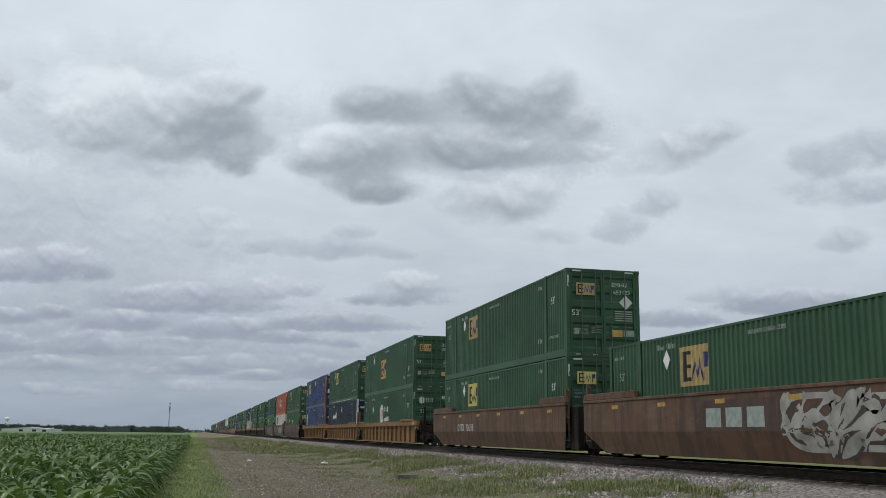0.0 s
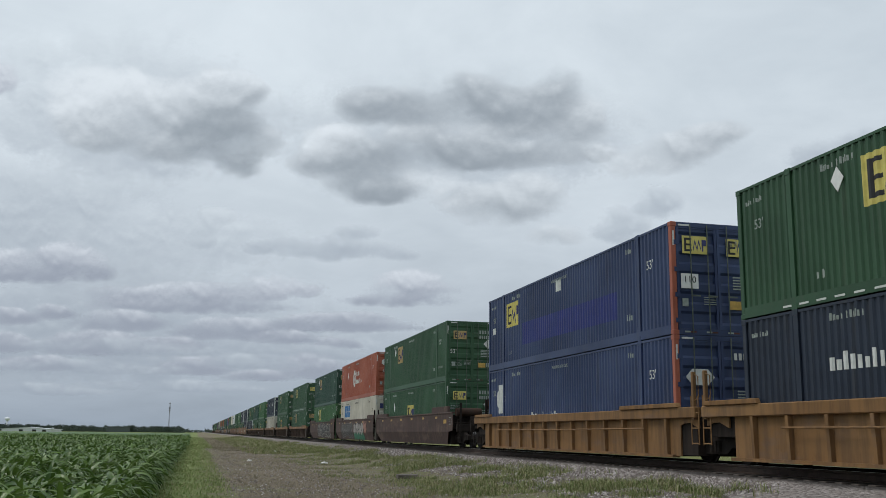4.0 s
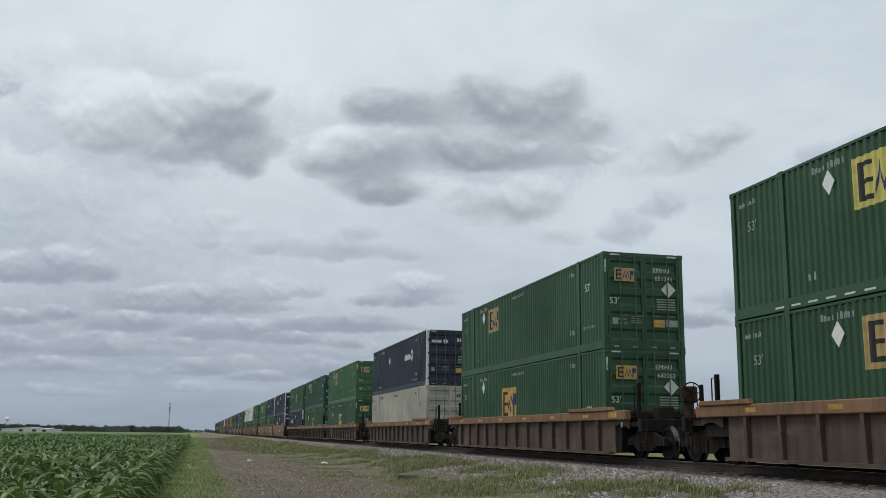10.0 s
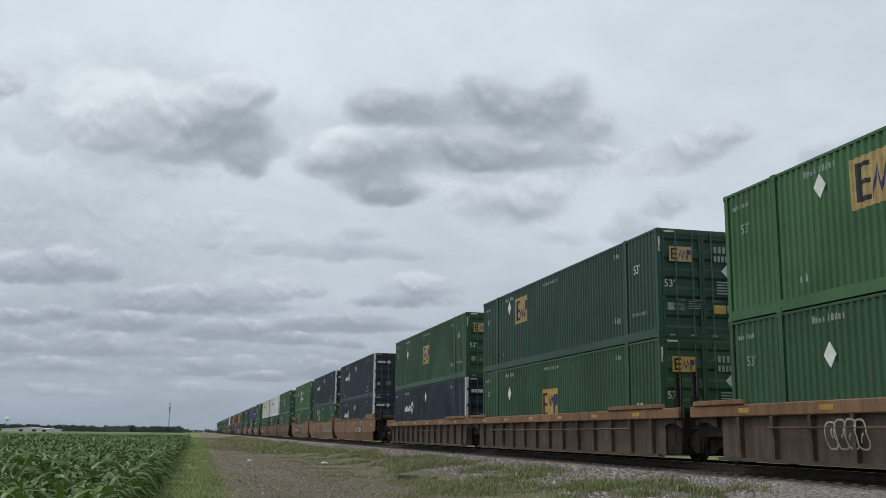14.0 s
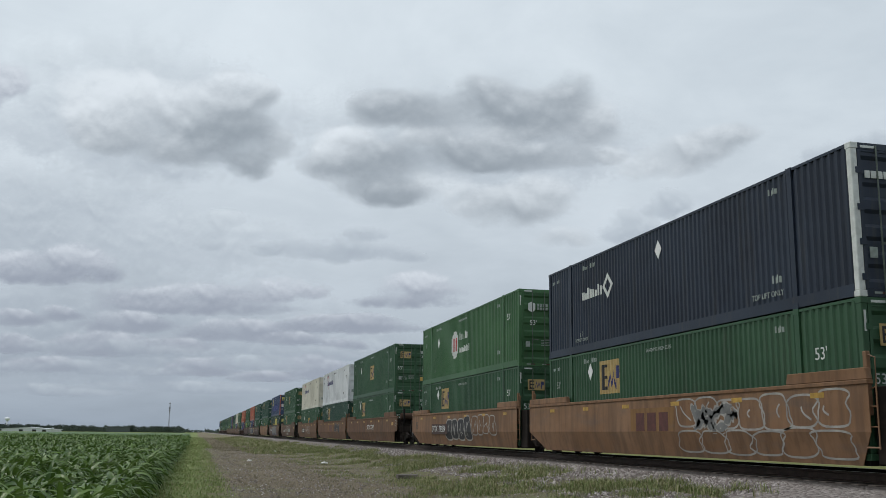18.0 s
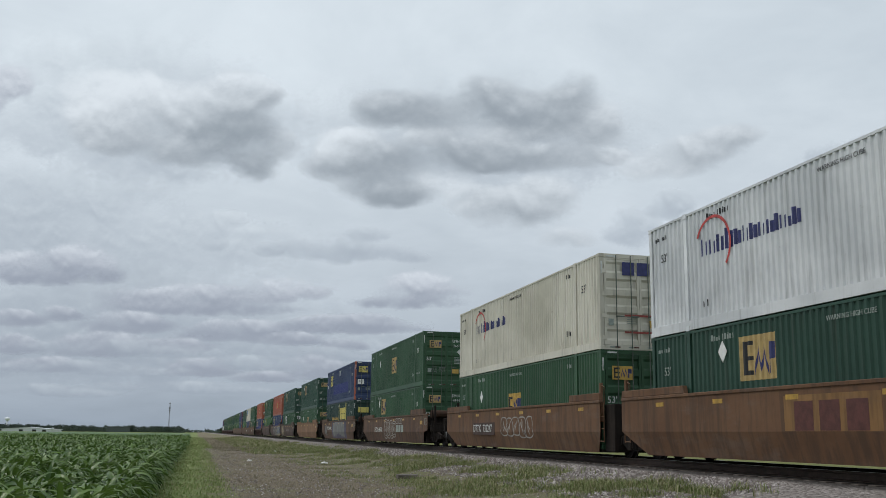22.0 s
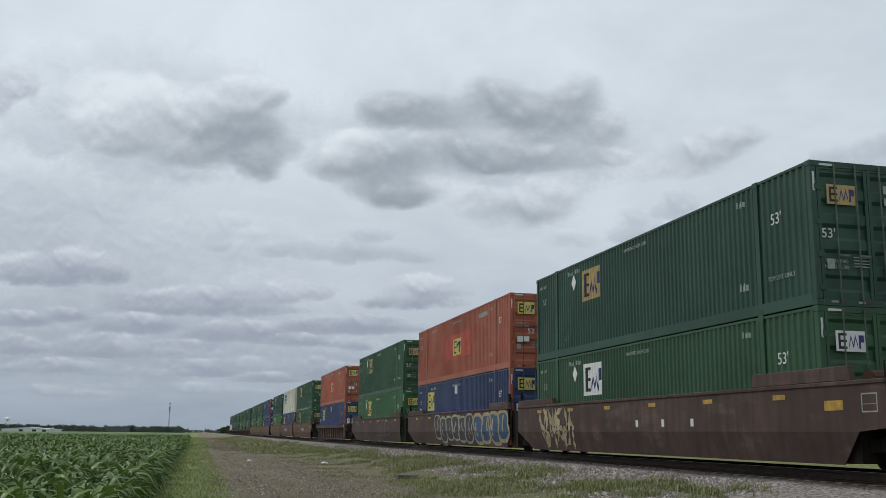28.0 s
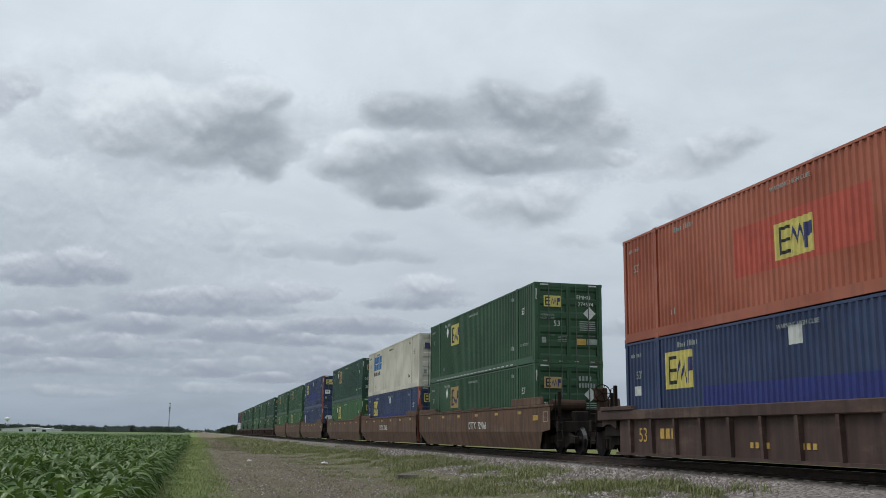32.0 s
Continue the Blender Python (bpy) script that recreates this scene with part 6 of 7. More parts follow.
STYLES = {
    "squarelogo": ("squarelogo", GREEN, "green corrugated container with a faded tan logo panel", DECAL_TAN, 11.9, False, None),
    "squarelogo_strip": ("squarelogo", GREEN, "green corrugated container with a yellow logo and reflector strips", DECAL_YELLOW, 11.9, True, None),
    "squarelogo_yellow": ("squarelogo", GREEN, "green corrugated container with a pale yellow logo panel", DECAL_YELLOW, 11.9, False, None),
    "squarelogo_mid": ("squarelogo", GREEN, "green corrugated container with a yellow logo near its middle", DECAL_YELLOW, 8.85, False, None, 0.95, 1.5, 1.0),
    "squarelogo_mid_tan": ("squarelogo", GREEN, "green corrugated container with a tan logo near its middle", DECAL_TAN, 8.7, False, None, 1.1, 1.45, 0.95),
    "squarelogo_big": ("squarelogo", GREEN, "green corrugated container with a large ochre logo panel", DECAL_OCHRE, 10.05, False, None, 0.95, 1.75, 1.2),
    "squarelogo_bright": ("squarelogo", GREEN_B, "bright green corrugated container with a yellow logo panel", DECAL_YELLOW, 11.9, False, None),
    "squarelogo_bright_tan": ("squarelogo", GREEN_B, "green corrugated container with a faded tan logo panel", DECAL_TAN, 11.7, False, None),
    "squarelogo_low": ("squarelogo", GREEN, "green corrugated container with a large ochre logo panel", DECAL_OCHRE, 9.0, False, None, 0.92, 1.45, 1.0),
    "squarelogo_dark": ("squarelogo", GREEN_D, "dark green corrugated container with a tan logo panel", DECAL_TAN, 11.9, False, None),
    "squarelogo_white": ("squarelogo", GREEN, "green corrugated container with a white logo panel", DECAL_WHITE, 11.9, False, None),
    "hexlogo": ("hexlogo", GREEN, "green corrugated container with a white hexagon logo", DECAL_TAN, 0, False, None),
    "hexlogo_bright": ("hexlogo", GREEN_B, "bright green corrugated container with a white hexagon logo", DECAL_TAN, 0, False, None),
    "hexlogo_orange": ("hexlogo", ORANGE, "faded orange-red corrugated container with a white hexagon logo", DECAL_TAN, 0, False, None),
    "diamondlogo": ("diamondlogo", NAVY, "navy corrugated container with pale corner posts and white logo", DECAL_TAN, 13.2, False, INK_WHITE),
    "diamondlogo_far": ("diamondlogo", NAVY, "navy corrugated container with a white logo towards its doors", DECAL_TAN, 5.65, False, INK_WHITE),
    "grey": ("grey", SILVER, "plain pale grey corrugated container with worn paint", DECAL_TAN, 0, False, None),
    "blue": ("blue_squarelogo", BLUE, "blue corrugated container with yellow logos and orange posts", DECAL_YELLOW, 0, False, ORANGE),
    "roundlogo": ("roundlogo", BLUE, "blue corrugated container with white word shapes", DECAL_YELLOW, 0, False, ORANGE),
    "orange": ("orange_squarelogo", ORANGE, "orange-red corrugated container with a yellow logo panel", DECAL_YELLOW, 0, False, None),
    "blocklogo": ("blocklogo", CREAM, "cream corrugated container with blocky blue logo strokes", DECAL_TAN, 0, False, None),
    "blocklogo_green": ("blocklogo_green", GREEN_T, "dark green corrugated container with tall yellow brackets", DECAL_YELLOW, 0, False, None),
    "arclogo_white": ("arclogo", WHITE, "white corrugated container with dark blue word and red arc", DECAL_TAN, 0, False, None),
    "arclogo_cream": ("arclogo", CREAM, "cream corrugated container with dark blue word and red arc", DECAL_TAN, 0, False, None),
}
BOX_PROTO, CAR_PROTO = {}, {}
TRAIN = []     # (thing, its y at the start, its x and z)


def put_box(style, y, z):
    if style not in BOX_PROTO:
        kind, pm, lab, *rest = STYLES[style]
        ob = BOX_PROTO[style] = container(kind, pm, lab, *rest)
    else:
        ob = copy_thing(BOX_PROTO[style], pose(TRACK_X, y, z))
    ob.matrix_basis = pose(TRACK_X, y, z)
    TRAIN.append((ob, y, z))
    return ob


CAR_WORDS = {CAR_BROWN: "rusty brown", CAR_DARK: "dark brown", CAR_OCHRE: "ochre", CAR_SOOT: "sooty brown", CAR_TAN: "faded tan", CAR_ORANGE: "faded orange"}
MADE, BOXES = [], []
for y, kind, pm, front, rear, upper, lower in CARS:
    key = (kind, pm.name, front, rear)
    if key not in CAR_PROTO:
        lab = CAR_WORDS[pm] + (" smooth-sided" if kind == "smooth" else " rib-sided") + " well car with weathered paint on bogies"
        CAR_PROTO[key] = ob = well_car(kind, pm, front, rear, lab, CAR_TAN if pm is CAR_SOOT else None)
    else:
        ob = copy_thing(CAR_PROTO[key], pose(TRACK_X, y, RAIL_Z))
    ob.matrix_basis = pose(TRACK_X, y, RAIL_Z)
    MADE.append(ob)
    TRAIN.append((ob, y, RAIL_Z))
    BOXES.append((put_box(upper, y, HIGH_Z) if upper else None, put_box(lower, y, LOW_Z)))

# what is painted on single cars, once all the copies are made
spray(MADE[0], 5, -0.1, 7.4, 0.25, 1.48, "white", "soot", 5)
bubbles(MADE[0], 6, 0.2, 7.2, 0.3, 1.45, 4, "white", None, 0.06, 1)
part("number_patch", boxes((-1.464, -1.45, 7.5, 10.9, 0.73, 1.42)), CAR_DARK, MADE[0], "dark patch behind the owner's mark")
block_mark(MADE[0], 7.9, 10.5, 0.82, 1.24, INK_GREY)
car_number(MADE[1], "724318", 11.6, 0.88, None, 0.40)
bubbles(MADE[6], 11, 8.7, 14.4, 0.25, 1.45, 5, "grey", "soot", 0.022, 3, 1)
spray(MADE[6], 36, 3.4, 8.3, 0.20, 0.55, "green", "green", 5)
bubbles(MADE[6], 12, 3.9, 8.1, 0.30, 1.44, 4, "soot", "white", 0.040, 2)
spray(MADE[6], 16, 2.3, 3.6, 0.55, 1.45, "pink", "pink", 2)
bubbles(MADE[7], 13, 2.2, 11.2, 0.22, 1.50, 8, "white", "black", 0.030, 3, 2)
spray(MADE[7], 14, 2.6, 10.8, 0.3, 1.45, "black", "white", 8)
car_number(MADE[14], "732134", 4.80, 0.86, CAR_DARK)
block_mark(MADE[15], 7.2, 9.2, 0.74, 1.20, STRIPE_BROWN, CAR_OCHRE)
bubbles(MADE[15], 17, 0.3, 6.8, 0.75, 1.50, 7, "white", None, 0.022, 1)
bubbles(MADE[15], 18, 0.3, 6.8, 0.22, 0.80, 6, "white", None, 0.020, 0)
spray(MADE[15], 28, 4.2, 6.0, 0.75, 1.3, "grey", "white", 2)
car_number(MADE[16], "732134", 11.6, 0.84, CAR_DARK)
bubbles(MADE[16], 19, 6.0, 10.3, 0.28, 1.42, 4, "white", "black", 0.030, 2)
bubbles(MADE[16], 20, 2.4, 5.8, 0.55, 1.42, 4, "white", None, 0.024, 2)
car_number(MADE[17], "732247", 7.0, 1.0)
block_mark(MADE[18], 7.4, 9.8, 0.74, 1.30, STRIPE_BROWN, CAR_OCHRE)
spray(MADE[18], 21, 3.2, 5.9, 0.66, 1.42, "black", "grey", 2)
car_number(MADE[19], "732247", 11.7, 0.84, CAR_DARK)
bubbles(MADE[19], 23, 5.7, 9.3, 0.50, 1.32, 5, "white", None, 0.022, 3)
car_number(MADE[20], "646710", 11.7, 0.84)
bubbles(MADE[20], 25, 6.4, 9.9, 0.30, 1.48, 4, "white", None, 0.030, 2, 1)
block_mark(MADE[20], 4.0, 6.2, 0.70, 1.10, INK_GREY)
bubbles(MADE[20], 26, 4.4, 6.3, 1.16, 1.48, 4, "white", None, 0.020, 1)
car_number(MADE[21], "645441", 12.4, 1.0)
mural(MADE[21], 3.6, 10.2)
spray(MADE[21], 35, 14.2, 15.4, 0.4, 1.35, "grey", "grey", 2)
spray(MADE[23], 29, 12.4, 15.4, 0.2, 1.46, "cream", "black", 4)
part("stencil_mark", boxes(*[(-1.464, -1.455, y, y + 0.14, 0.84, 1.02) for y in (4.75, 6.25, 7.75)]), INK_WHITE, MADE[23], "small white stencilled marks")
bubbles(MADE[24], 31, 4.7, 11.4, 0.22, 1.52, 6, "white", "soot", 0.045, 2)
bubbles(MADE[24], 32, -0.2, 4.4, 0.22, 1.52, 4, "cream", "blue", 0.070, 1)
bubbles(MADE[25], 33, 3.1, 7.0, 0.40, 1.48, 3, "grey", None, 0.016, 2)
car_number(MADE[27], "729166", 6.6)
car_number(MADE[28], "724681", 9.0)
bubbles(MADE[11], 37, 11.5, 12.65, 0.35, 0.95, 4, "white", None, 0.018, 1)
car_number(MADE[11], "785783", 3.55, 0.46, None, 0.26, 1.312)


READABLE = ((1, 0, "653123"), (8, 0, "274758"), (8, 1, "651927"), (9, 0, "651241"), (9, 1, "642262"), (11, 0, "653166"), (11, 1, "262561"), (17, 0, "271862"), (17, 1, "654309"),
                         (20, 0, "265334"), (20, 1, "491405"), (22, 0, "640283"), (27, 0, "274574"), (25, 0, "650381"))
for k, level, digits in READABLE:
    door_text(BOXES[k][level], digits, 0.66, 2.14, 0.20, INK_WHITE)
    door_text(BOXES[k][level], "EMHU", 0.58, 2.39, 0.20, INK_WHITE)
# the other doors carry marks that cannot be read: bars
CODE_BARS = as_mesh("stencil_mark", boxes(*[(0.36 + 0.13 * k, 0.44 + 0.13 * k, 0.002, 0.012, 2.30, 2.47) for k in range(4)], *[(0.36 + 0.11 * k, 0.43 + 0.11 * k, 0.002, 0.012, 2.06, 2.22) for k in range(6)]), INK_GREY)
for k, pair in enumerate(BOXES):
    for level, ob in enumerate(pair):
        if ob and CARS[k][5 + level].startswith("squarelogo") and (k, level) not in [r[:2] for r in READABLE]:
            part("stencil_mark", CODE_BARS, INK_GREY, ob, "owner's mark as bars")


for k, mat in ((14, CAR_TAN), (22, CAR_TAN), (27, CAR_BROWN)):
    for y in (4.6, 6.9, 9.2, 11.5, 13.8):
        part("edge_flap", prism([(y, 1.622), (y + 1.35, 1.622), (y + 1.30, 1.685), (y + 0.05, 1.685)], "x", -1.50, -1.40), mat, MADE[k], "small guide flap on the top chord")
part("lettering", letters("53", 0.52, DECAL_OCHRE), DECAL_OCHRE, MADE[26], "ochre number on the side", place=Matrix.Translation((-1.315, 15.1, 0.62)) @ SIDE_TURN)
part("stencil_mark", boxes(*[(-1.318, -1.30, y, y + 0.2, 0.55, 0.80) for y in (13.3, 13.6, 13.9)], *[(-1.318, -1.30, y, y + 0.12, 0.38, 0.50) for y in (7.6, 7.8, 8.0, 9.2, 9.4, 9.6, 9.8)]), DECAL_OCHRE, MADE[26], "ochre stencilled marks as bars")
part("lettering", letters("53", 0.48, INK_BLACK), INK_BLACK, MADE[16], "dark number on the side", place=Matrix.Translation((-1.468, BOX_L + 0.35, 1.02)) @ SIDE_TURN)
part("lettering", letters("1251", 0.42, INK_GREY), INK_GREY, MADE[2], "pale number on the side", place=Matrix.Translation((-1.315, BOX_L - 0.6, 0.72)) @ SIDE_TURN)


# ---- clouds ----
def cloud_material(name, dark, bright, most, low=-0.20, high=1.15, grain=1.0):
    """Soft ragged cloud: thickness and lit side come with the mesh, the rest is noise."""
    m = Nodes(name)
    uv = m.n.new("ShaderNodeUVMap")
    sepuv = m.n.new("ShaderNodeSeparateXYZ")
    m.l.new(uv.outputs[0], sepuv.inputs[0])
    thick, lit = sepuv.outputs[0], sepuv.outputs[1]
    seed = m.math("MULTIPLY", m.info.outputs["Random"], 50.0)

    def billow(shift):
        mp = m.n.new("ShaderNodeMapping")
        mp.inputs["Location"].default_value = (0, shift, 0)
        mp.inputs["Scale"].default_value = (0.8, 1.15, 1)
        m.l.new(m.coord.outputs["Object"], mp.inputs["Vector"])
        total = None
        for scale, weight in ((0.0050, 0.76), (0.0125, 0.44), (0.034, 0.17)):
            n = m.n.new("ShaderNodeTexNoise")
            n.noise_dimensions = "4D"
            m.put(n.inputs["W"], seed)
            m.l.new(mp.outputs[0], n.inputs["Vector"])
            for key, val in (("Scale", scale), ("Detail", 4.0), ("Roughness", 0.46), ("Distortion", 0.45)):
                n.inputs[key].default_value = val * grain if key == "Scale" else val
            x = m.math("MULTIPLY", m.math("SUBTRACT", n.outputs["Fac"], 0.5), weight * 2.0)
            total = x if total is None else m.math("ADD", total, x)
        return total
    here, above = billow(0.0), billow(40.0 / grain)
    dens = m.math("ADD", thick, m.math("MULTIPLY", here, 1.15))
    alpha = m.math("MULTIPLY", m.math("MULTIPLY", m.band(dens, 0.08, 1.10), m.band(thick, 0.0, 0.45)), most)
    glow = m.math("ADD", lit, m.math("MULTIPLY", m.math("SUBTRACT", here, above), 0.55))
    glow = m.math("ADD", glow, m.math("MULTIPLY", here, 0.10))
    em = m.n.new("ShaderNodeEmission")
    m.put(em.inputs[0], m.mix(m.band(glow, low, high), dark, bright))
    tr = m.n.new("ShaderNodeBsdfTransparent")
    mx = m.n.new("ShaderNodeMixShader")
    m.put(mx.inputs[0], alpha)
    m.l.new(tr.outputs[0], mx.inputs[1])
    m.l.new(em.outputs[0], mx.inputs[2])
    m.l.new(mx.outputs[0], m.out.inputs[0])
    m.n.remove(m.bsdf)
    return m.mat


GREY_CLOUD = cloud_material("grey_cloud", (0.295, 0.342, 0.392), (0.74, 0.805, 0.865), 0.94)
PALE_CLOUD = cloud_material("bright_topped_cloud", (0.315, 0.356, 0.432), (0.650, 0.705, 0.775), 0.93, 0.0, 1.45, 2.1)
FAINT_CLOUD = cloud_material("faint_cloud", (0.322, 0.375, 0.448), (0.640, 0.712, 0.772), 0.66, grain=1.7)
CLOUD_R = 3600.0
LENS = 1721.0      # turns the lobes' numbers below into tangents about the view's middle
SIDE_V = Vector((math.cos(YAW), -math.sin(YAW), 0.0))
UP_V = SIDE_V.cross(AIM)
SIDE_V, UP_V = SIDE_V * math.cos(0.0122) + UP_V * math.sin(0.0122), UP_V * math.cos(0.0122) - SIDE_V * math.sin(0.0122)
CLOUDS = []


def cloud(lobes, mat, label):
    """A bank of cloud made of soft lobes (x, y, half-width, half-height, how sunlit)."""
    L = np.array(lobes, float) - np.array((15, 3, 0, 0, 0))
    x0, x1 = (L[:, 0] - 1.6 * L[:, 2]).min(), (L[:, 0] + 1.6 * L[:, 2]).max()
    y0, y1 = (L[:, 1] - 1.65 * L[:, 3]).min(), (L[:, 1] + 1.65 * L[:, 3]).max()
    cx, cy = (x0 + x1) / 2, (y0 + y1) / 2
    nx, ny = max(8, int((x1 - x0) / 6)), max(6, int((y1 - y0) / 4))
    gx, gy = np.meshgrid(np.linspace(x0, x1, nx + 1), np.linspace(y0, y1, ny + 1))
    d, tone = np.zeros_like(gx), np.full_like(gx, 0.02)
    for lx, ly, rx, ry, sun_lit in L:
        r2 = ((gx - lx) / (rx * 1.55)) ** 2 + ((gy - ly) / (ry * 1.6)) ** 2
        w = np.clip(1 - r2, 0, None) ** 2
        d += w
        # each billow is brighter above than below
        tone += w * (sun_lit + 0.26 * np.clip((ly - gy) / ry, -1.2, 1.2))
    tk = 1.35 * (1 - np.exp(-1.25 * d))
    lit = tone / (d + 0.04)
    unit = (CLOUD_R - 14 * len(CLOUDS)) / LENS
    at = EYE + AIM * unit * LENS + SIDE_V * (cx - 784) * unit + UP_V * (441 - cy) * unit
    me = bpy.data.meshes.new("cloud")
    w = nx + 1
    me.from_pydata([((gx[j, i] - cx) * unit, (cy - gy[j, i]) * unit, 0) for j in range(ny + 1) for i in range(w)], [], [(j * w + i, (j + 1) * w + i, (j + 1) * w + i + 1, j * w + i + 1) for j in range(ny) for i in range(nx)])
    layer = me.uv_layers.new(name="UVMap")
    flat = np.stack([tk.ravel(), lit.ravel()], 1)
    idx = np.array([lp.vertex_index for lp in me.loops])
    layer.data.foreach_set("uv", flat[idx].ravel())
    me.materials.append(mat)
    ob = tagged(new("cloud", me), label, "cloud", "clouds drifting across the sky", "structure")
    m = Matrix((SIDE_V, UP_V, -AIM)).transposed().to_4x4()
    m.translation = at
    ob.matrix_basis = m
    drift = (64 - 0.065 * cy) * unit * 0.95
    CLOUDS.append((ob, m, SIDE_V * drift - UP_V * drift * 0.22))


DARK_WORDS, PALE_WORDS, FAINT_WORDS = "broad soft dark grey cloud under a pale overcast", "bright-topped cloud with a flat grey base", "thin faint grey cloud low over the horizon"
VEIL_WORDS = "thin grey veil of cloud behind darker banks"
cloud([(760, 235, 250, 95, 0.5), (940, 235, 180, 90, 0.5)], FAINT_CLOUD, VEIL_WORDS)
cloud([(300, 225, 210, 80, 0.45), (170, 170, 240, 110, 0.55)], FAINT_CLOUD, VEIL_WORDS)
cloud([(60, 380, 240, 90, 0.35), (330, 430, 200, 50, 0.5)], FAINT_CLOUD, VEIL_WORDS)
cloud([(200, 560, 340, 90, 0.1), (230, 620, 330, 50, 0.1), (560, 600, 160, 40, 0.4)], FAINT_CLOUD, "thin violet-grey haze of cloud low over the horizon")
cloud([(150, 160, 60, 38, 0.95), (215, 155, 65, 34, 0.95), (160, 205, 60, 38, 0.7), (190, 235, 68, 30, 0.3), (262, 238, 85, 36, 0.3), (262, 195, 65, 34, 0.6), (328, 180, 60, 38, 0.6), (405, 158, 62, 30, 0.75), (395, 205, 78, 42, 0.0),
       (400, 245, 75, 45, 0.0), (325, 262, 70, 28, 0.25), (432, 290, 42, 26, 0.05), (482, 255, 30, 24, 0.4), (455, 168, 34, 16, 0.35)], GREY_CLOUD, DARK_WORDS)
cloud([(650, 188, 45, 30, 0.2), (700, 186, 62, 30, 0.1), (772, 200, 72, 30, 0.1), (841, 172, 62, 36, 0.15), (907, 200, 80, 34, 0.05), (1001, 166, 42, 40, 0.15), (960, 192, 60, 34, 0.15), (1030, 225, 40, 24, 0.35), (985, 236, 100, 30, 0.3), (812, 238, 120, 18, 0.45), (1050, 200, 30, 30, 0.5)], GREY_CLOUD, DARK_WORDS)
cloud([(578, 250, 40, 24, 0.95), (622, 240, 45, 20, 0.75), (560, 290, 42, 22, 0.3), (640, 275, 75, 30, 0.1), (666, 318, 75, 38, 0.05), (700, 342, 50, 20, 0.0), (782, 272, 110, 30, 0.05), (892, 274, 105, 26, 0.1), (1009, 272, 70, 20, 0.3), (1074, 272, 32, 14, 0.5), (770, 322, 50, 24, 0.85)], GREY_CLOUD, DARK_WORDS)
cloud([(1140, 290, 60, 26, 0.6), (1198, 274, 64, 30, 0.45), (1257, 250, 50, 24, 0.4), (1300, 232, 40, 18, 0.4)], GREY_CLOUD, DARK_WORDS)
cloud([(1480, 285, 70, 33, 0.1), (1560, 265, 60, 33, 0.1), (1650, 270, 70, 35, 0.1)], FAINT_CLOUD, FAINT_WORDS)
cloud([(1490, 341, 85, 26, 0.2), (1580, 338, 60, 24, 0.2)], FAINT_CLOUD, FAINT_WORDS)
cloud([(-45, 153, 60, 40, 0.8), (5, 130, 34, 22, 1.0), (12, 150, 26, 14, 0.9)], PALE_CLOUD, PALE_WORDS)
cloud([(22, 456, 50, 14, 1.0), (128, 444, 40, 14, 1.0), (170, 458, 30, 14, 0.9), (44, 470, 65, 22, 0.45), (125, 468, 65, 24, 0.4), (95, 490, 115, 13, 0.0), (185, 486, 25, 13, 0.3)], PALE_CLOUD, PALE_WORDS)
cloud([(230, 532, 75, 20, 0.4), (320, 514, 55, 12, 0.95), (320, 532, 75, 18, 0.4), (400, 526, 75, 20, 0.45), (490, 504, 48, 13, 1.0), (490, 520, 52, 14, 0.5), (400, 548, 120, 10, 0.0), (560, 516, 30, 12, 0.6)], PALE_CLOUD, PALE_WORDS)
cloud([(700, 500, 28, 13, 1.0), (748, 496, 48, 17, 1.0), (742, 516, 75, 15, 0.45), (722, 535, 95, 10, 0.15)], PALE_CLOUD, PALE_WORDS)
cloud([(834, 352, 58, 25, 0.6), (877, 370, 72, 32, 0.4), (950, 350, 62, 38, 0.45), (998, 418, 55, 18, 0.5)], GREY_CLOUD, DARK_WORDS)
cloud([(560, 438, 75, 17, 0.2), (590, 450, 45, 14, 0.1), (645, 412, 38, 12, 0.3), (670, 446, 52, 15, 0.2), (723, 455, 30, 9, 0.3), (470, 440, 30, 11, 0.3)], FAINT_CLOUD, FAINT_WORDS)
cloud([(394, 385, 34, 14, 0.7), (365, 430, 28, 11, 0.3), (368, 408, 26, 14, 0.5)], FAINT_CLOUD, FAINT_WORDS)
for x, y, w, h in ((1110, 402, 48, 30), (1176, 362, 40, 24), (1510, 428, 45, 22), (1300, 525, 60, 16), (1095, 578, 60, 16)):
    cloud([(x, y, w, h, 0.3), (x - 0.5 * w, y + 0.4 * h, 0.7 * w, 0.5 * h, 0.2)], FAINT_CLOUD, "small faint grey cloud in a pale sky")
for x, y, w, h in ((97, 553, 32, 14), (222, 568, 62, 20), (423, 582, 80, 20), (585, 570, 75, 14), (1435, 535, 115, 24), (1525, 568, 90, 22), (1195, 563, 70, 18), (15, 560, 45, 16)):
    cloud([(x - 0.3 * w, y - 0.45 * h, 0.5 * w, 0.5 * h, 0.8), (x + 0.35 * w, y - 0.3 * h, 0.5 * w, 0.5 * h, 0.7), (x, y + 0.15 * h, 1.1 * w, 0.7 * h, 0.2), (x + 0.2 * w, y + 0.6 * h, 1.4 * w, 0.5 * h, 0.0)], PALE_CLOUD, PALE_WORDS)
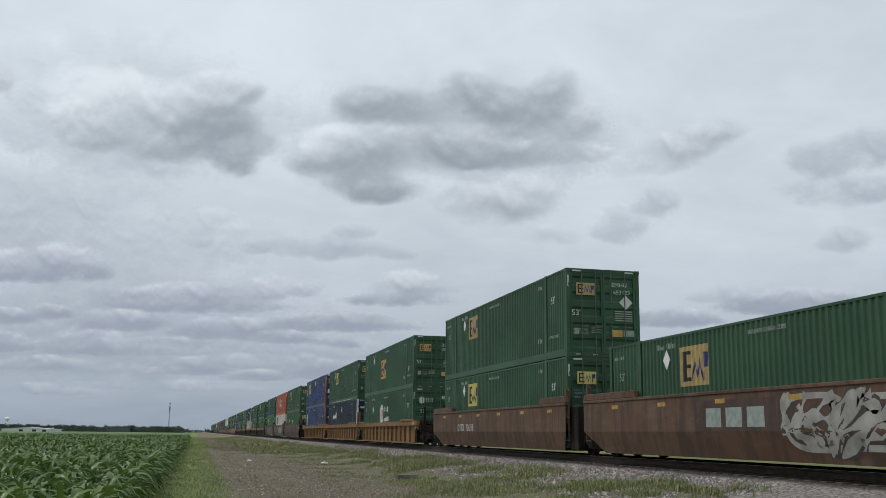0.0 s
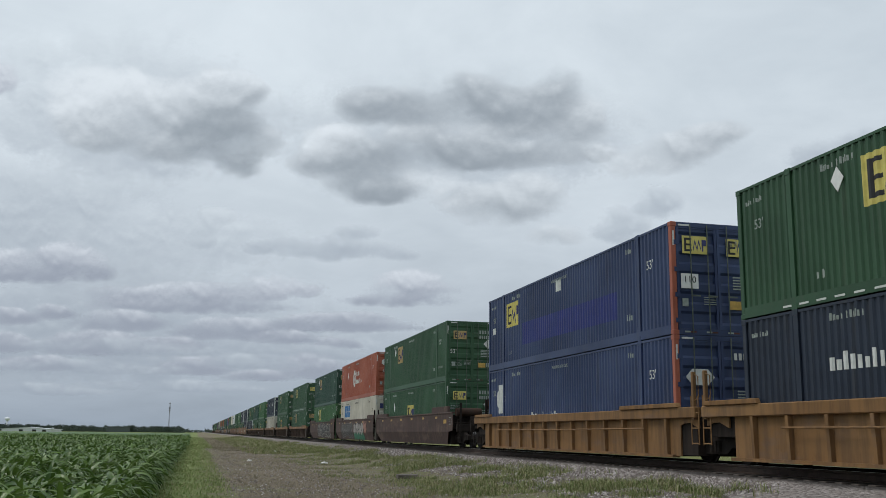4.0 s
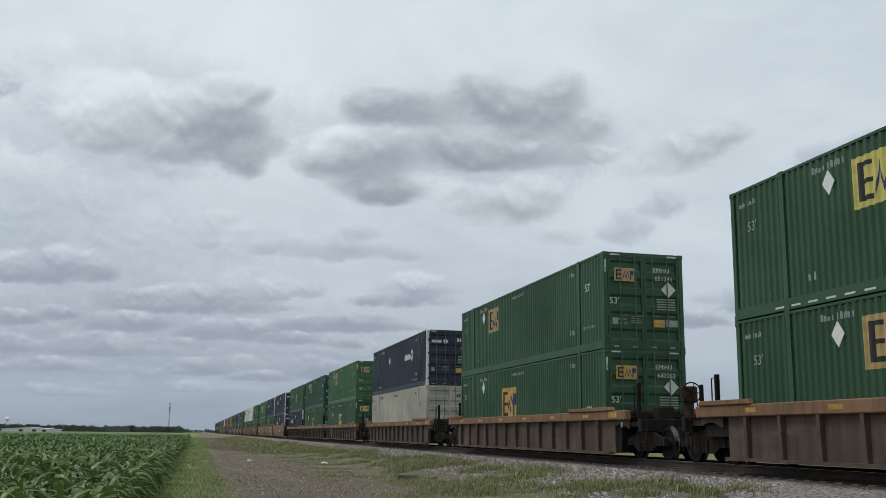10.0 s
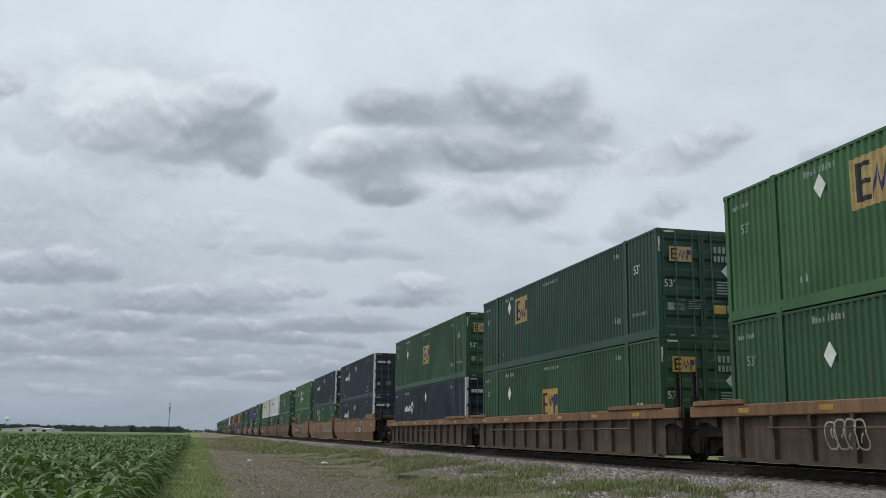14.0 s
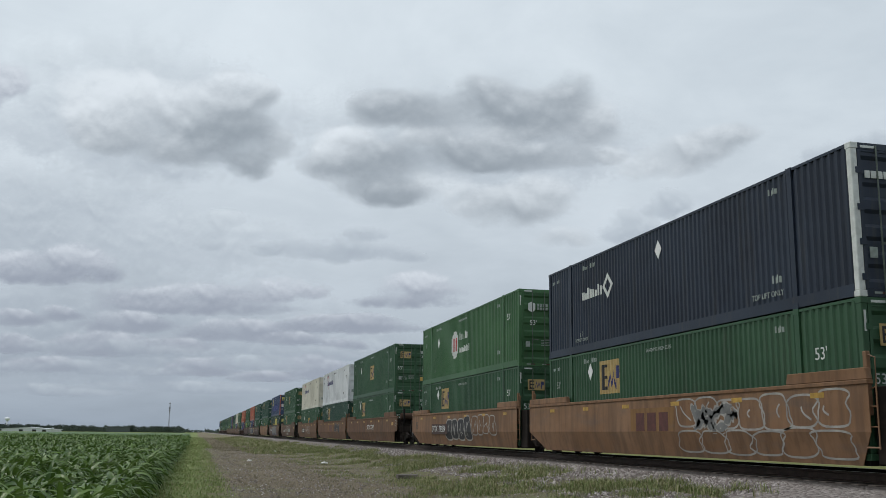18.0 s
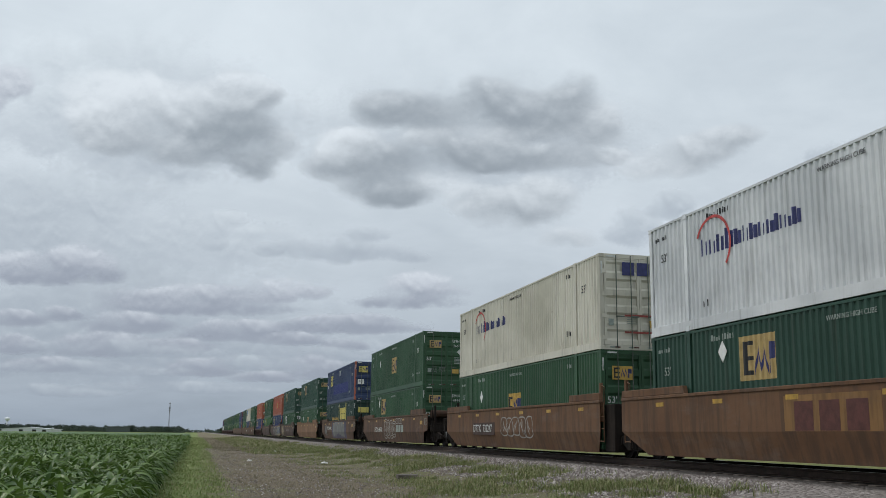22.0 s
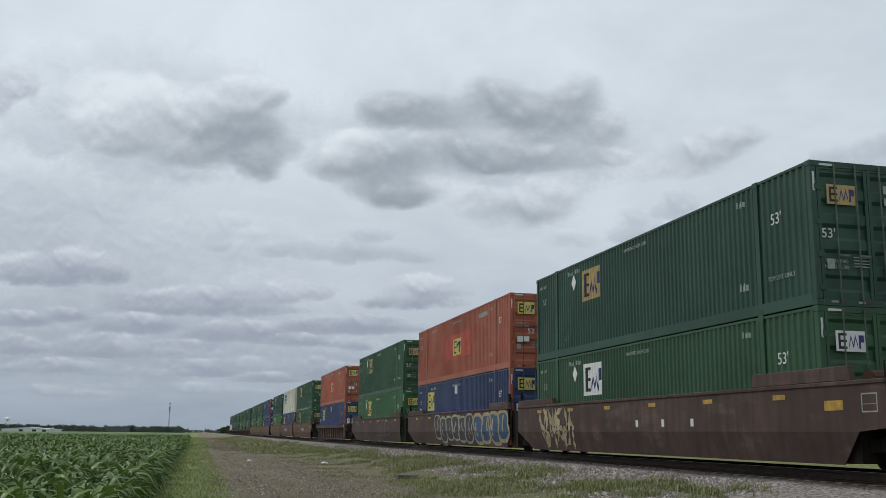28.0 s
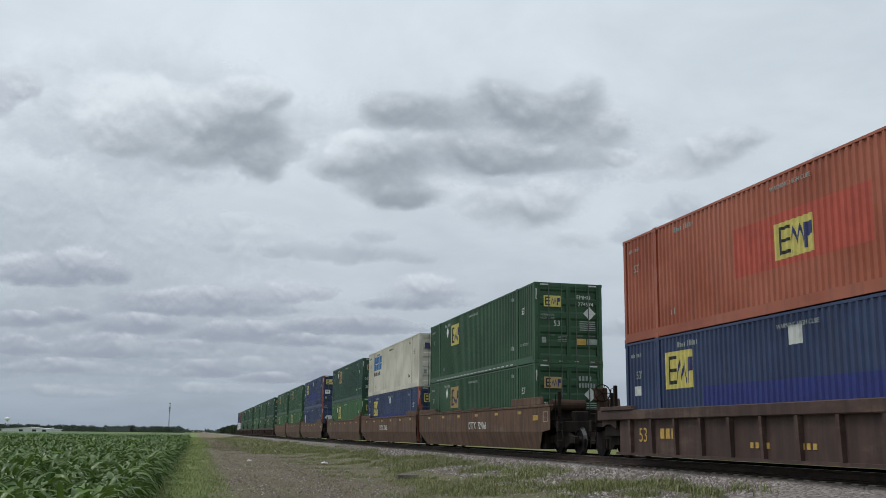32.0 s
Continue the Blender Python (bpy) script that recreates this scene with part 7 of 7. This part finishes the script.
for x, y, w, h in ((355, 652, 58, 15), (621, 575, 95, 16), (556, 652, 52, 20), (77, 646, 70, 12), (178, 611, 78, 20), (600, 610, 36, 9), (505, 600, 50, 11), (300, 612, 60, 12), (18, 610, 40, 16), (470, 668, 55, 9)):
    cloud([(x - 0.4 * w, y - 0.5 * h, 0.5 * w, 0.7 * h, 0.6), (x + 0.3 * w, y - 0.5 * h, 0.5 * w, 0.7 * h, 0.5), (x, y, 1.2 * w, 0.8 * h, 0.25), (x + 0.15 * w, y + 0.6 * h, 1.2 * w, 0.4 * h, 0.0)], PALE_CLOUD, "small puffed cloud with a violet-grey base")
for x, y, w, h in ((200, 615, 150, 13), (395, 640, 120, 11), (140, 650, 150, 11), (300, 685, 140, 9), (575, 625, 80, 10), (60, 690, 120, 9)):
    cloud([(x, y, w, h, 0.2), (x + 0.7 * w, y + 0.8 * h, 0.6 * w, 0.7 * h, 0.2)], FAINT_CLOUD, FAINT_WORDS)


# ---- sleepers, last because they are many ----
track = tagged(new("sleepers"), "dark wooden sleepers under the rails", "sleepers", "", "structure")
tie = as_mesh("sleeper", softened(boxes((-1.3, 1.3, -0.11, 0.11, BED_Z - 0.16, BED_Z)), 0.015), TIE_MAT)
for k in range(170):
    part("sleeper", tie, TIE_MAT, track, place=pose(TRACK_X + 0.03 * math.sin(k * 7.1), 8 + 0.5 * k, 0.004 * math.sin(k * 3.3), 0, 0, 0.6 * math.sin(k * 5.7)))
bm = bmesh.new()
for k in range(500):
    y = 93.2 + 0.5 * k
    box(bm, TRACK_X - 1.3, TRACK_X + 1.3, y - 0.11, y + 0.11, BED_Z - 0.16, BED_Z)
far_ties = part("farther_sleepers", bm, TIE_MAT, track)
far_ties["kind"] = "stuff"


def motions():
    times = [0, 4, 8, 12, 16, 20, 24, 28, 32]
    for ob, y, z in TRAIN:
        walk(ob, [(t, pose(TRACK_X, y - travel(t), z)) for t in times])
    for ob, m, drift in CLOUDS:
        walk(ob, [(0.0, m), (32.0, Matrix.Translation(drift) @ m)])
    # the wheels of a car roll while it is near enough to show them
    turn = 0.42
    for ob, (y, *_) in zip(MADE, CARS):
        for bogie in ob.children:
            if not bogie.name.startswith("truck"):
                continue
            for w in bogie.children:
                place = w.matrix_basis.copy()
                here = y + bogie.location.y
                steps = [k for k in range(0, 961) if 13 < here - travel(k / 30) < 44]
                if not steps:
                    continue
                s0 = travel(steps[0] / 30)
                rows = [] if steps[0] == 0 else [(0.0, place)]
                for k in steps:
                    a = (travel(k / 30) - s0) / turn
                    rows.append((k / 30, place @ Matrix.Rotation(a, 4, "X")))
                if steps[-1] != 960:
                    rows.append((32.0, rows[-1][1]))
                walk(w, rows)


motions()
